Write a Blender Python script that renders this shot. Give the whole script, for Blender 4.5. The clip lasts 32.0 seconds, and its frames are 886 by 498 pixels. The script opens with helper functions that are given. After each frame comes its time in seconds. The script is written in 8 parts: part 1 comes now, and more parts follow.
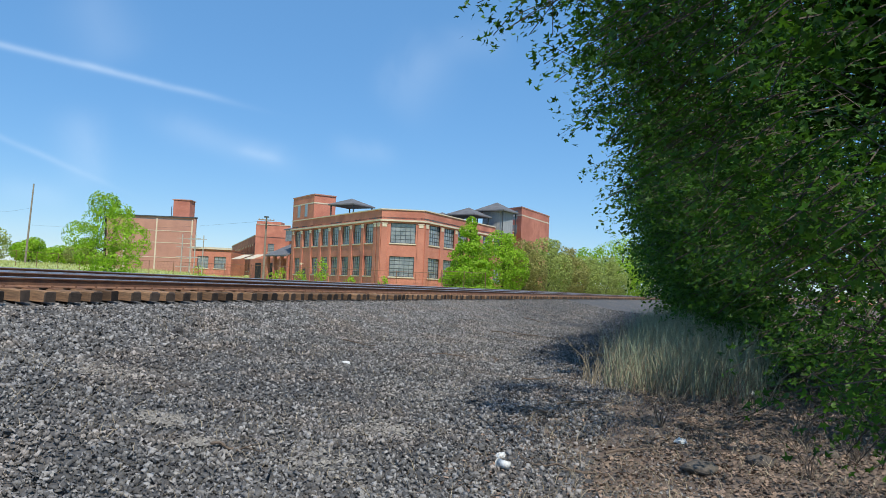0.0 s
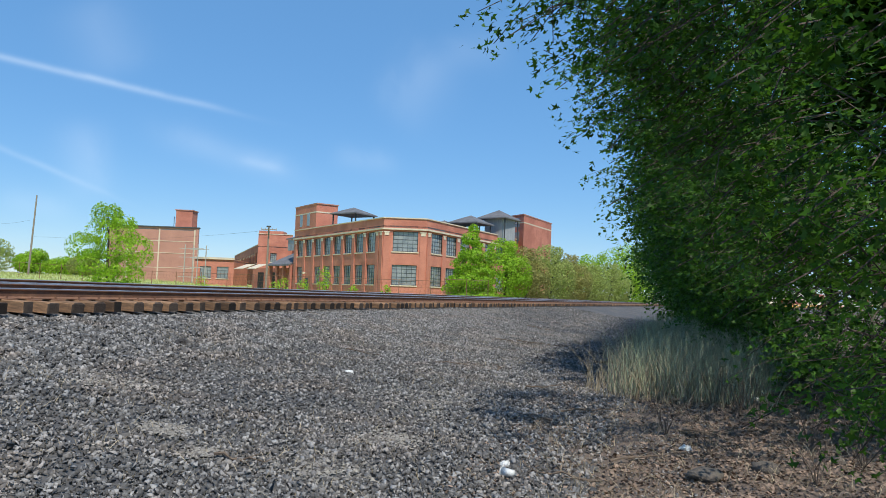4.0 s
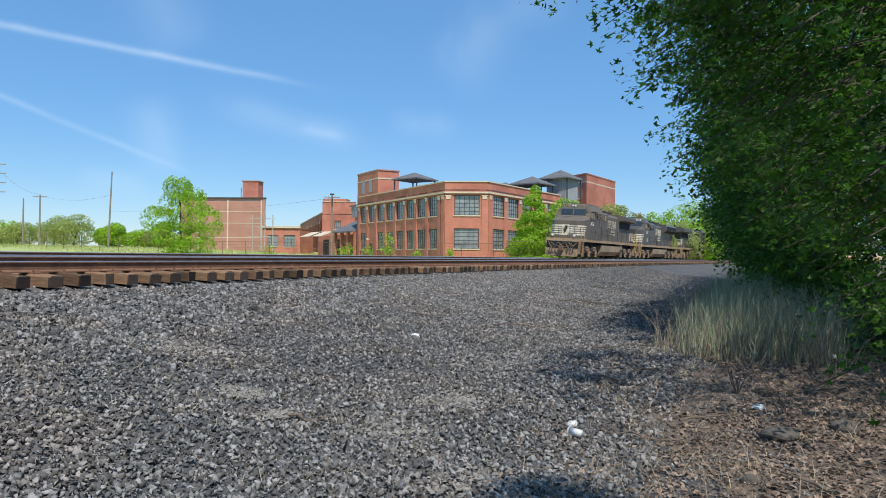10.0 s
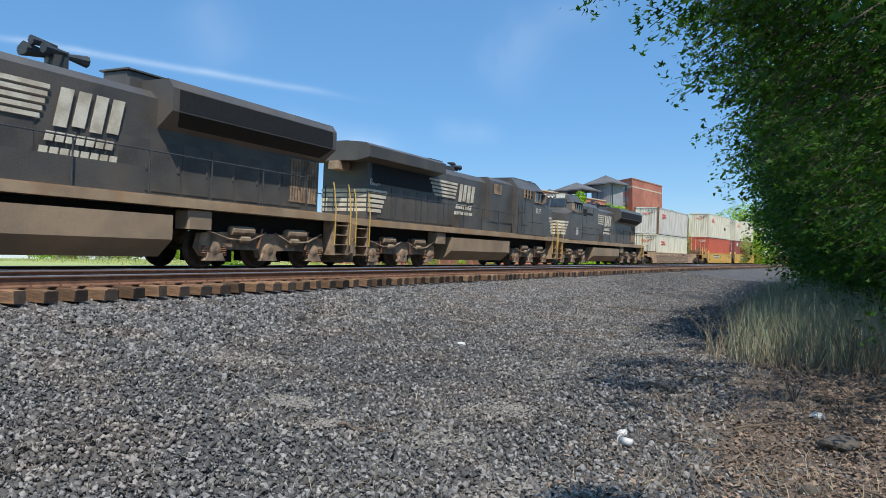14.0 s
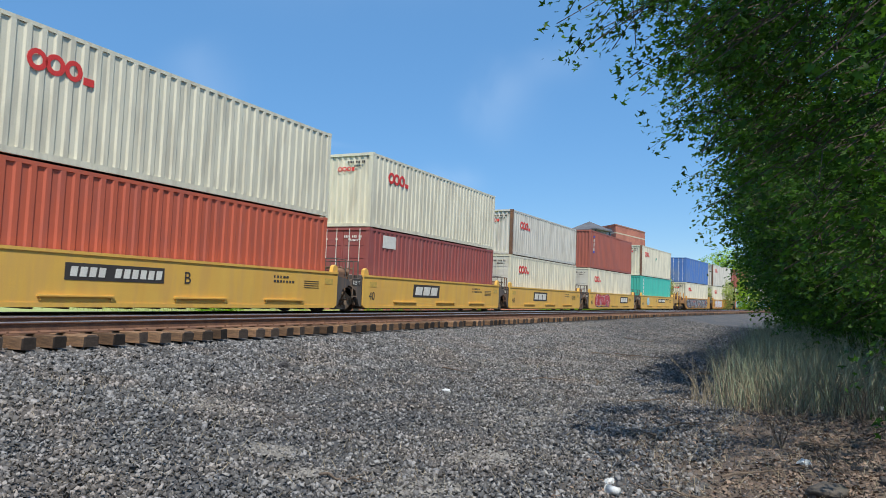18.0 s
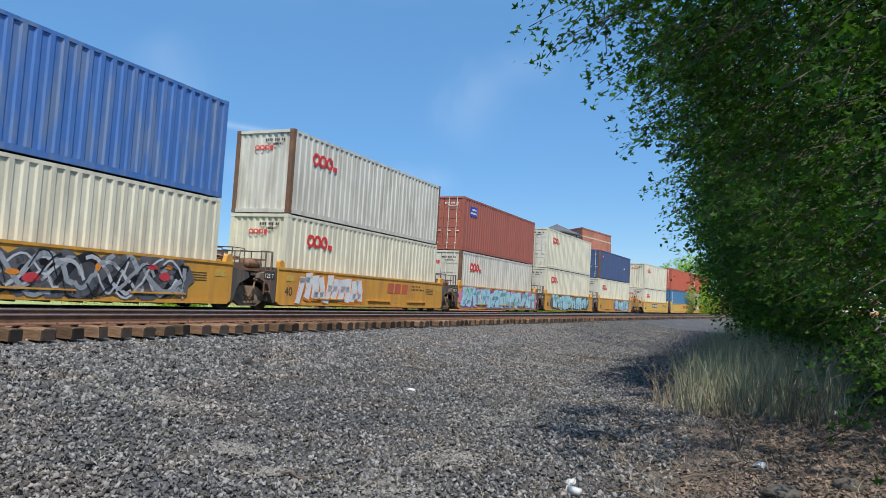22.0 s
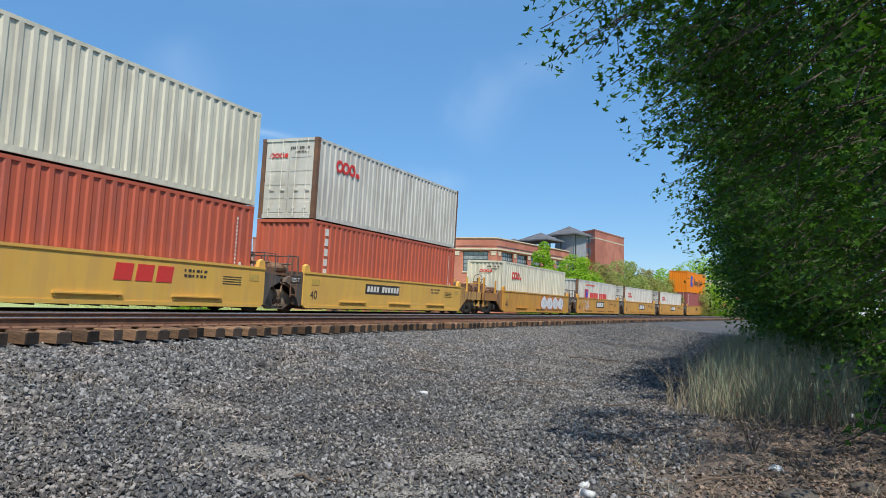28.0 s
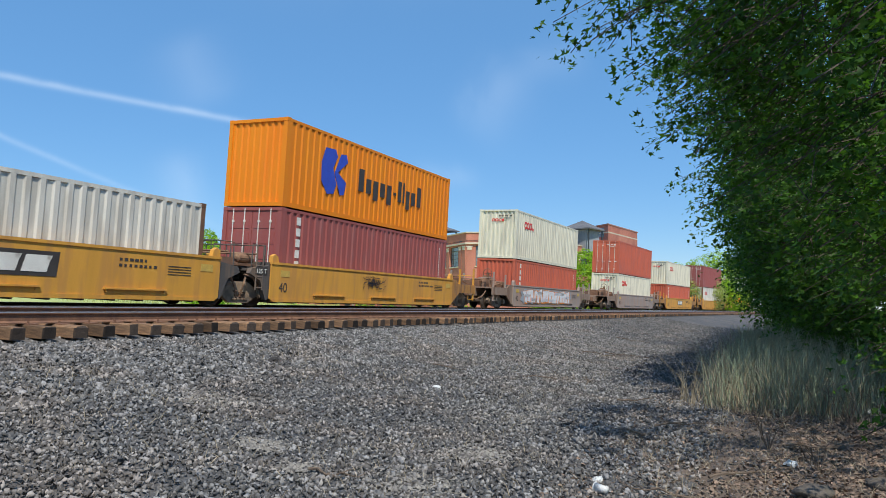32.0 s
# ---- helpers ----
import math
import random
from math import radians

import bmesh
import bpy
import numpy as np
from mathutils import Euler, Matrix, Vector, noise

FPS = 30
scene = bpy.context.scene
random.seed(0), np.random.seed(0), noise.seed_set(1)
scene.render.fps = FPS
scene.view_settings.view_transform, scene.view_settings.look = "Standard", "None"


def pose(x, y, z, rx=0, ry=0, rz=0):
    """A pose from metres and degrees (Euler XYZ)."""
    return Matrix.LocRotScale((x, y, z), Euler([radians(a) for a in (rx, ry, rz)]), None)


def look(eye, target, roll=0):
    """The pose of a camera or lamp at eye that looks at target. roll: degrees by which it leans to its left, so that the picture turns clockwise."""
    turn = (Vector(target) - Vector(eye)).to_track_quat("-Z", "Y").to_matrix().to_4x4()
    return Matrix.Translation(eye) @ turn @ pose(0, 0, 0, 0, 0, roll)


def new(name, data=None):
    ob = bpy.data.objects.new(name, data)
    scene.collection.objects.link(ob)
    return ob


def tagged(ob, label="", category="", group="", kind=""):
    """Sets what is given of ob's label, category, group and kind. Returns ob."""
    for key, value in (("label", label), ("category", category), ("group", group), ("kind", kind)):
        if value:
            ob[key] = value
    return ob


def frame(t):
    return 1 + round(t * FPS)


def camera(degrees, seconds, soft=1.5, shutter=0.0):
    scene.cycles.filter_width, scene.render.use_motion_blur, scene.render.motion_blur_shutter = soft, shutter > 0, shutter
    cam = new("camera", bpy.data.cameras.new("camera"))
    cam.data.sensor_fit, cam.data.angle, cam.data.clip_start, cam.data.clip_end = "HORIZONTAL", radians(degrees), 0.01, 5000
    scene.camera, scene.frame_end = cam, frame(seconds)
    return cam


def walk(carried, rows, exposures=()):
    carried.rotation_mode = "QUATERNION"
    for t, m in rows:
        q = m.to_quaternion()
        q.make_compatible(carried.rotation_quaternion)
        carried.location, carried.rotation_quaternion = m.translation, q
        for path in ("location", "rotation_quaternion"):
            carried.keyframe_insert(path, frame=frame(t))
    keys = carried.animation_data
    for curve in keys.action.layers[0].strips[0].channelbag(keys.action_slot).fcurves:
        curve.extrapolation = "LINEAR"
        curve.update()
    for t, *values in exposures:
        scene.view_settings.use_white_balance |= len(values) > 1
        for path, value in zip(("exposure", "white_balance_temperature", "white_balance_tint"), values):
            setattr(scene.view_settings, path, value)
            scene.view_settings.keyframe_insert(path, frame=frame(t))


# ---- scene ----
EYE = (0.0, 0.0, 1.6)
cam = camera(63.6, 32.0, soft=0.6, shutter=0.03)
# the camera stands in one place and turns: seconds, and the three angles of its pose
TURNS = [
    (0.0, 93.05, -2.51, 17.10),
    (0.5, 93.15, -2.50, 17.15),
    (1.0, 93.26, -2.41, 17.24),
    (1.5, 93.33, -2.44, 17.29),
    (2.0, 93.39, -2.39, 17.29),
    (2.5, 93.40, -2.33, 17.27),
    (3.0, 93.46, -2.22, 17.24),
    (3.5, 93.56, -2.13, 17.26),
    (5.5, 94.00, -1.70, 17.61),
    (6.0, 93.83, -1.43, 17.82),
    (6.5, 93.27, -0.96, 18.49),
    (7.0, 92.34, -0.40, 19.44),
    (7.5, 91.50, -0.23, 20.15),
    (8.0, 91.08, -0.37, 20.45),
    (8.5, 90.84, -0.58, 20.78),
    (9.0, 90.66, -0.67, 21.21),
    (9.5, 90.55, -0.69, 21.75),
    (10.0, 90.62, -0.61, 22.36),
    (10.5, 90.78, -0.43, 22.99),
    (11.0, 90.86, -0.30, 23.55),
    (11.5, 90.86, -0.26, 23.94),
    (12.0, 90.87, -0.20, 24.32),
    (12.5, 90.95, -0.07, 24.79),
    (13.0, 91.06, -0.00, 25.25),
    (13.5, 91.17, 0.14, 25.62),
    (14.0, 91.28, 0.23, 25.94),
    (14.5, 91.52, 0.19, 26.16),
    (16.5, 94.39, 0.40, 25.43),
    (17.0, 94.69, 0.26, 25.17),
    (17.5, 94.84, 0.22, 24.93),
    (18.0, 94.93, 0.26, 24.73),
    (18.5, 94.86, 0.35, 24.53),
    (19.0, 94.91, 0.55, 24.23),
    (19.5, 95.03, 0.51, 23.77),
    (20.0, 94.94, 0.28, 23.18),
    (20.5, 94.72, 0.03, 22.62),
    (21.0, 94.70, -0.19, 22.20),
    (21.5, 94.83, -0.44, 22.05),
    (22.0, 94.92, -0.76, 22.07),
    (22.5, 94.97, -0.90, 22.04),
    (23.0, 95.09, -0.87, 21.85),
    (23.5, 95.39, -0.82, 21.68),
    (24.0, 95.54, -0.72, 21.59),
    (24.5, 95.54, -0.63, 21.65),
    (25.0, 95.51, -0.68, 21.81),
    (25.5, 95.46, -0.71, 21.95),
    (27.5, 95.14, -0.55, 22.83),
    (28.0, 95.11, -0.66, 23.06),
    (28.5, 95.28, -0.54, 23.07),
    (29.0, 95.70, -0.28, 22.89),
    (29.5, 95.93, -0.31, 22.71),
    (30.0, 95.82, -0.44, 22.76),
    (30.5, 95.43, -0.62, 22.99),
    (31.0, 95.11, -0.63, 23.33),
    (31.5, 94.89, -0.66, 23.73),
    (32.0, 94.67, -0.63, 24.07),
]
walk(cam, [(t, pose(*EYE, a, b, c)) for t, a, b, c in TURNS], [(0, -0.02), (32, -0.02)])

# ---- light ----
SUN_EL, SUN_AZ = 56.0, 141.0      # degrees; azimuth clockwise from +y
SKY_SATURATION = 1.24
STREAKS = [((-0.832, 0.488, 0.265), (-0.561, 0.795, 0.233), 0.0042, 0.42),
           ((-0.841, 0.498, 0.212), (-0.681, 0.724, 0.115), 0.0038, 0.24),
           ((-0.696, 0.692, 0.193), (-0.688, 0.718, 0.107), 0.0250, 0.18),
           ((-0.624, 0.756, 0.196), (-0.484, 0.860, 0.159), 0.0175, 0.20),
           ((-0.547, 0.819, 0.171), (-0.497, 0.852, 0.161), 0.0063, 0.16),
           ((-0.364, 0.899, 0.243), (-0.295, 0.901, 0.318), 0.0375, 0.16),
           ((-0.666, 0.666, 0.336), (-0.654, 0.710, 0.260), 0.0375, 0.13),
           ((-0.437, 0.880, 0.185), (-0.359, 0.916, 0.179), 0.0150, 0.13),
           ((-0.295, 0.901, 0.318), (-0.206, 0.917, 0.341), 0.0250, 0.11),
           ((-0.754, 0.649, 0.096), (-0.706, 0.703, 0.089), 0.0150, 0.14),
           ((-0.592, 0.651, 0.476), (-0.197, 0.842, 0.503), 0.0625, 0.32)]
world = bpy.data.worlds.new("sky")
scene.world = world
world.use_nodes = True
wn, wl = world.node_tree.nodes, world.node_tree.links
wn.clear()
sky = wn.new("ShaderNodeTexSky")
sky.sky_type, sky.sun_disc = "NISHITA", False
sky.sun_elevation, sky.sun_rotation = radians(SUN_EL), radians(SUN_AZ)
sky.air_density, sky.dust_density, sky.ozone_density = 1.0, 0.0, 4.0
# thin streaks of high cloud: each lies along an arc of the sky (its pole, its middle, half length, half width, strength)
tc = wn.new("ShaderNodeTexCoord")
gain = wn.new("ShaderNodeHueSaturation")
gain.inputs["Saturation"].default_value, gain.inputs["Value"].default_value = SKY_SATURATION, 1.0
wl.new(sky.outputs["Color"], gain.inputs["Color"])
# a thin even haze of high ice cloud over the whole sky
veil = wn.new("ShaderNodeMixRGB")
veil.inputs[0].default_value, veil.inputs[2].default_value = 0.5, (1.4, 3.2, 6.0, 1)
wl.new(gain.outputs["Color"], veil.inputs[1])
sky_colour = veil.outputs["Color"]
cl = wn.new("ShaderNodeTexNoise")
cl.inputs["Scale"].default_value, cl.inputs["Detail"].default_value, cl.inputs["Distortion"].default_value = 7.0, 7.0, 1.2
wl.new(tc.outputs["Generated"], cl.inputs["Vector"])


def sky_math(op, a, b=0.0):
    m = wn.new("ShaderNodeMath")
    m.operation = op
    m.use_clamp = False
    for k, v in enumerate((a, b)):
        if hasattr(v, "links"):
            wl.new(v, m.inputs[k])
        else:
            m.inputs[k].default_value = v
    return m.outputs[0]


def sky_dot(direction):
    d = wn.new("ShaderNodeVectorMath")
    d.operation = "DOT_PRODUCT"
    d.inputs[1].default_value = direction
    wl.new(tc.outputs["Generated"], d.inputs[0])
    return d.outputs["Value"]


wisps = None
for a, b, width, amount in STREAKS:
    a, b = Vector(a).normalized(), Vector(b).normalized()
    middle = (a + b).normalized()
    pole = a.cross(b).normalized()
    along = (b - a).normalized()
    half = (b - a).length / 2
    wob = sky_math("MULTIPLY", sky_math("SUBTRACT", cl.outputs["Fac"], 0.5), width * 1.6)
    across = sky_math("DIVIDE", sky_math("ADD", sky_dot(pole), wob), width)
    p = sky_math("DIVIDE", sky_dot(along), half)
    fall = sky_math("ADD", sky_math("MULTIPLY", across, across), sky_math("POWER", sky_math("ABSOLUTE", p), 4.0))
    front = sky_math("GREATER_THAN", sky_dot(middle), 0.3)
    one = sky_math("MULTIPLY", sky_math("MULTIPLY", sky_math("EXPONENT", sky_math("MULTIPLY", fall, -1.0)), front), sky_math("MULTIPLY", cl.outputs["Fac"], amount))
    wisps = one if wisps is None else sky_math("ADD", wisps, one)
mx = wn.new("ShaderNodeMixRGB")
mx.inputs[2].default_value = (7.5, 8.4, 9.2, 1)
wl.new(sky_math("MINIMUM", wisps, 0.8), mx.inputs["Fac"])
wl.new(sky_colour, mx.inputs[1])
bg = wn.new("ShaderNodeBackground")
bg.inputs["Strength"].default_value = 0.14
wo = wn.new("ShaderNodeOutputWorld")
wl.new(mx.outputs["Color"], bg.inputs["Color"])
wl.new(bg.outputs["Background"], wo.inputs["Surface"])

sun_data = bpy.data.lights.new("sun", "SUN")
sun_data.energy, sun_data.angle, sun_data.color = 4.6, radians(0.53), (1.0, 0.95, 0.86)
sun = new("sun", sun_data)
az, el = radians(SUN_AZ), radians(SUN_EL)
SUN_DIR = Vector((math.sin(az) * math.cos(el), math.cos(az) * math.cos(el), math.sin(el)))
sun.matrix_world = look(SUN_DIR * 60, (0, 0, 0))

# ---- materials ----
PALER = 1.28      # one factor on all base colours


def surf(name, c1, c2, scale=6.0, rough=0.7, metal=0.0, bump=0.0, fine=60.0, stain=None, stain_scale=1.2, stain_amount=0.4,
         random_amount=0.0, island=0.0, spec=0.4, streak=None, skew=1.0, grain=0.2):
    """A surface of two tones at one scale, with a fine grain, stains of a third tone, and a bump."""
    lift = lambda c: tuple(min(0.82, v * PALER) for v in c)
    c1, c2, stain = lift(c1), lift(c2), lift(stain) if stain else None
    m = bpy.data.materials.new(name)
    m.use_nodes = True
    n, l = m.node_tree.nodes, m.node_tree.links
    b = n["Principled BSDF"]
    co = n.new("ShaderNodeTexCoord")
    src = co.outputs["Object"]
    if streak:
        mapping = n.new("ShaderNodeMapping")
        mapping.inputs["Scale"].default_value = streak
        l.new(src, mapping.inputs["Vector"])
        src = mapping.outputs["Vector"]

    def noise_at(s, detail=4.0, from_src=None):
        x = n.new("ShaderNodeTexNoise")
        x.inputs["Scale"].default_value, x.inputs["Detail"].default_value = s, detail
        l.new(from_src or src, x.inputs["Vector"])
        return x.outputs["Fac"]

    def mix(fac, a, bb, mode="MIX"):
        x = n.new("ShaderNodeMixRGB")
        x.blend_type = mode
        for i, v in ((0, fac), (1, a), (2, bb)):
            if hasattr(v, "links"):
                l.new(v, x.inputs[i])
            else:
                x.inputs[i].default_value = v if i == 0 else (*v, 1)
        return x.outputs[0]

    def ramp(fac, a, bb):
        x = n.new("ShaderNodeMapRange")
        x.inputs["From Min"].default_value, x.inputs["From Max"].default_value = a, bb
        l.new(fac, x.inputs["Value"])
        return x.outputs["Result"]

    big, small = noise_at(scale), noise_at(fine, 3.0, co.outputs["Object"])
    colour = mix(ramp(big, 0.3, 0.7), c1, c2)
    speck = mix(ramp(small, 0.25, 0.75), (1 - grain * 1.1,) * 3, (1 + grain * 0.9,) * 3)
    colour = mix(1.0, colour, speck, "MULTIPLY")
    if stain:
        s = noise_at(stain_scale, 6.0)
        f = n.new("ShaderNodeMath")
        f.operation = "MULTIPLY"
        f.inputs[1].default_value = stain_amount
        l.new(ramp(s, 0.48, 0.62), f.inputs[0])
        colour = mix(f.outputs[0], colour, stain)
    if random_amount or island:
        if island:
            g = n.new("ShaderNodeNewGeometry")
            r = g.outputs["Random Per Island"]
        else:
            g = n.new("ShaderNodeObjectInfo")
            r = g.outputs["Random"]
        h = n.new("ShaderNodeHueSaturation")
        v = n.new("ShaderNodeMapRange")
        a = island or random_amount
        v.inputs["To Min"].default_value, v.inputs["To Max"].default_value = 1 - a, 1 + a
        if skew != 1.0:
            pw = n.new("ShaderNodeMath")
            pw.operation = "POWER"
            pw.inputs[1].default_value = skew
            l.new(r, pw.inputs[0])
            r = pw.outputs[0]
        l.new(r, v.inputs["Value"])
        l.new(v.outputs["Result"], h.inputs["Value"])
        l.new(colour, h.inputs["Color"])
        colour = h.outputs["Color"]
    l.new(colour, b.inputs["Base Color"])
    b.inputs["Roughness"].default_value, b.inputs["Metallic"].default_value = rough, metal
    b.inputs["Specular IOR Level"].default_value = spec
    if bump:
        k = n.new("ShaderNodeBump")
        k.inputs["Strength"].default_value, k.inputs["Distance"].default_value = min(1.0, bump), 0.02
        l.new(small, k.inputs["Height"])
        l.new(k.outputs["Normal"], b.inputs["Normal"])
    return m


# ---- mesh building ----
class Shape:
    """Collects vertices and faces for one mesh."""

    def __init__(self):
        self.v, self.f = [], []

    def add(self, verts, faces):
        k = len(self.v)
        self.v += [tuple(p) for p in verts]
        self.f += [tuple(i + k for i in q) for q in faces]
        return self

    def box(self, x0, x1, y0, y1, z0, z1, m=None):
        p = [(x, y, z) for z in (z0, z1) for x, y in ((x0, y0), (x1, y0), (x1, y1), (x0, y1))]
        if m is not None:
            p = [m @ Vector(q) for q in p]
        return self.add(p, [(3, 2, 1, 0), (4, 5, 6, 7), (0, 1, 5, 4), (1, 2, 6, 5), (2, 3, 7, 6), (3, 0, 4, 7)])

    def cbox(self, x0, x1, y0, y1, z0, z1, c=0.03):
        """A box with its upright edges and top edges cut off."""
        ring = lambda d, z: [(x0 + d + c, y0 + d, z), (x1 - d - c, y0 + d, z), (x1 - d, y0 + d + c, z), (x1 - d, y1 - d - c, z),
                             (x1 - d - c, y1 - d, z), (x0 + d + c, y1 - d, z), (x0 + d, y1 - d - c, z), (x0 + d, y0 + d + c, z)]
        v = ring(0, z0) + ring(0, z1 - c) + ring(c, z1)
        f = [tuple(range(7, -1, -1)), tuple(range(16, 24))]
        for k in (0, 8):
            f += [(k + i, k + (i + 1) % 8, k + 8 + (i + 1) % 8, k + 8 + i) for i in range(8)]
        return self.add(v, f)

    def prism(self, profile, a, b, axis="y"):
        """A closed profile, pulled from a to b. axis y: profile of (x, z); axis x: of (y, z); axis z: of (x, y)."""
        put = {"y": lambda p, t: (p[0], t, p[1]), "x": lambda p, t: (t, p[0], p[1]), "z": lambda p, t: (p[0], p[1], t)}[axis]
        n = len(profile)
        area = sum(profile[i][0] * profile[(i + 1) % n][1] - profile[(i + 1) % n][0] * profile[i][1] for i in range(n))
        flip = (area > 0) == (axis == "y")
        v = [put(p, a) for p in profile] + [put(p, b) for p in profile]
        f = [tuple(range(n - 1, -1, -1)), tuple(range(n, 2 * n))] + [(i, (i + 1) % n, n + (i + 1) % n, n + i) for i in range(n)]
        if flip:
            f = [q[::-1] for q in f]
        return self.add(v, f)

    def rod(self, a, b, r, n=8, r2=None, caps=True):
        a, b = Vector(a), Vector(b)
        d = (b - a).normalized()
        s = d.orthogonal().normalized()
        t = d.cross(s)
        r2 = r if r2 is None else r2
        v = []
        for p, q in ((a, r), (b, r2)):
            v += [p + q * (math.cos(2 * math.pi * i / n) * s + math.sin(2 * math.pi * i / n) * t) for i in range(n)]
        f = [(i, (i + 1) % n, n + (i + 1) % n, n + i) for i in range(n)]
        if caps:
            f += [tuple(range(n - 1, -1, -1)), tuple(range(n, 2 * n))]
        return self.add(v, f)

    def tube(self, pts, radii, n=6):
        """One bent tube through pts."""
        pts = [Vector(p) for p in pts]
        side, v = None, []
        for i, p in enumerate(pts):
            d = (pts[min(i + 1, len(pts) - 1)] - pts[max(i - 1, 0)]).normalized()
            side = d.orthogonal().normalized() if side is None else (side - d * side.dot(d)).normalized()
            t = d.cross(side)
            v += [p + radii[i] * (math.cos(2 * math.pi * k / n) * side + math.sin(2 * math.pi * k / n) * t) for k in range(n)]
        f = [(j * n + k, j * n + (k + 1) % n, (j + 1) * n + (k + 1) % n, (j + 1) * n + k) for j in range(len(pts) - 1) for k in range(n)]
        return self.add(v, f + [tuple(range(n - 1, -1, -1)), tuple((len(pts) - 1) * n + k for k in range(n))])

    def pipe(self, pts, r, n=6):
        return self.tube(pts, [r] * len(pts), n)

    def turn(self, profile, centre, axis="x", n=20):
        """A turned body: profile of (along the axis, radius)."""
        c = Vector(centre)
        e = {"x": (Vector((1, 0, 0)), Vector((0, 1, 0)), Vector((0, 0, 1))), "y": (Vector((0, 1, 0)), Vector((0, 0, 1)), Vector((1, 0, 0))),
             "z": (Vector((0, 0, 1)), Vector((1, 0, 0)), Vector((0, 1, 0)))}[axis]
        v = [c + h * e[0] + r * (math.cos(2 * math.pi * i / n) * e[1] + math.sin(2 * math.pi * i / n) * e[2]) for h, r in profile for i in range(n)]
        f = [(k * n + i, k * n + (i + 1) % n, (k + 1) * n + (i + 1) % n, (k + 1) * n + i) for k in range(len(profile) - 1) for i in range(n)]
        f += [tuple(range(n - 1, -1, -1)), tuple((len(profile) - 1) * n + i for i in range(n))]
        return self.add(v, f)

    def mesh(self, name, material, smooth=False):
        me = bpy.data.meshes.new(name)
        me.from_pydata(self.v, [], self.f)
        me.materials.append(material)
        if smooth:
            me.polygons.foreach_set("use_smooth", [True] * len(me.polygons))
        me.update()
        return me


def part(name, shape, material, parent=None, label="", at=None, smooth=False):
    """Links a Shape, or a mesh, as one object under a thing or part."""
    me = shape.mesh(name, material, smooth) if isinstance(shape, Shape) else shape
    ob = new(name, me)
    ob.parent = parent
    if at is not None:
        ob.matrix_basis = at
    return tagged(ob, label)


def thing(name, label, category, m=None, group="", kind=""):
    ob = new(name)
    ob.empty_display_size = 0.3
    if m is not None:
        ob.matrix_basis = m
    return tagged(ob, label, category, group, kind)


def solid(name, shape, material, label, category="", group="", kind="", m=None, smooth=False):
    """A thing that is one mesh."""
    ob = new(name, shape.mesh(name, material, smooth) if isinstance(shape, Shape) else shape)
    if m is not None:
        ob.matrix_basis = m
    return tagged(ob, label, category, group, kind)


def big_mesh(name, v, f, material, smooth=False):
    """A mesh from numpy arrays: vertices (n, 3) and equal faces (m, k)."""
    me = bpy.data.meshes.new(name)
    m, k = f.shape
    me.vertices.add(len(v))
    me.vertices.foreach_set("co", np.ascontiguousarray(v, dtype=np.float32).ravel())
    me.loops.add(m * k)
    me.loops.foreach_set("vertex_index", np.ascontiguousarray(f, dtype=np.int32).ravel())
    me.polygons.add(m)
    me.polygons.foreach_set("loop_start", np.arange(0, m * k, k, dtype=np.int32))
    me.polygons.foreach_set("loop_total", np.full(m, k, dtype=np.int32))
    if smooth:
        me.polygons.foreach_set("use_smooth", [True] * m)
    me.materials.append(material)
    me.update(calc_edges=True)
    me.validate()
    return me


# ---- the line of the railway ----
RADIUS, LEAN = 799.4, radians(2.865)
FAR_D, FAR_Z = 15.52, 1.581        # the track on which the train runs
NEAR_D, NEAR_Z = 11.32, 1.496      # the empty track


def on_track(dist, z, arc, u=0.0, w=0.0):
    """A point u metres to the camera's side of a track's middle and w above its rails."""
    a = arc / RADIUS
    n, up = Vector((math.cos(a), -math.sin(a), 0)), Vector((0, 0, 1))
    return (Vector((RADIUS - dist - RADIUS * math.cos(a), RADIUS * math.sin(a), z))
            + u * (math.cos(LEAN) * n - math.sin(LEAN) * up) + w * (math.cos(LEAN) * up + math.sin(LEAN) * n))


def track_pose(dist, z, arc):
    p = on_track(dist, z, arc)
    return pose(*p, 0, math.degrees(LEAN), -math.degrees(arc / RADIUS))


GROUND = [(-400, 3.4), (-130, 3.0), (-95, 2.4), (-60, 1.2), (-12, 0.95), (-8.6, 1.0), (-6.1, 1.38), (-5.5, 1.36), (-2.9, 1.22), (-1.3, 1.26), (0.6, 1.16), (0.95, 1.06), (1.18, 0.985), (1.40, 0.955), (1.7, 0.935),
          (2.6, 0.78), (4.0, 0.49), (6.0, 0.24), (8.0, 0.08), (11.3, 0.0), (14.0, 0.0), (20.0, 0.15), (60, 0.6), (400, 1.0)]


def ground_z(x, y):
    """Height of the ground, from the distance to the middle of the near track (numbers or arrays)."""
    u = RADIUS - np.hypot(x - (RADIUS - NEAR_D), y)
    return np.interp(u, [g[0] for g in GROUND], [g[1] for g in GROUND])

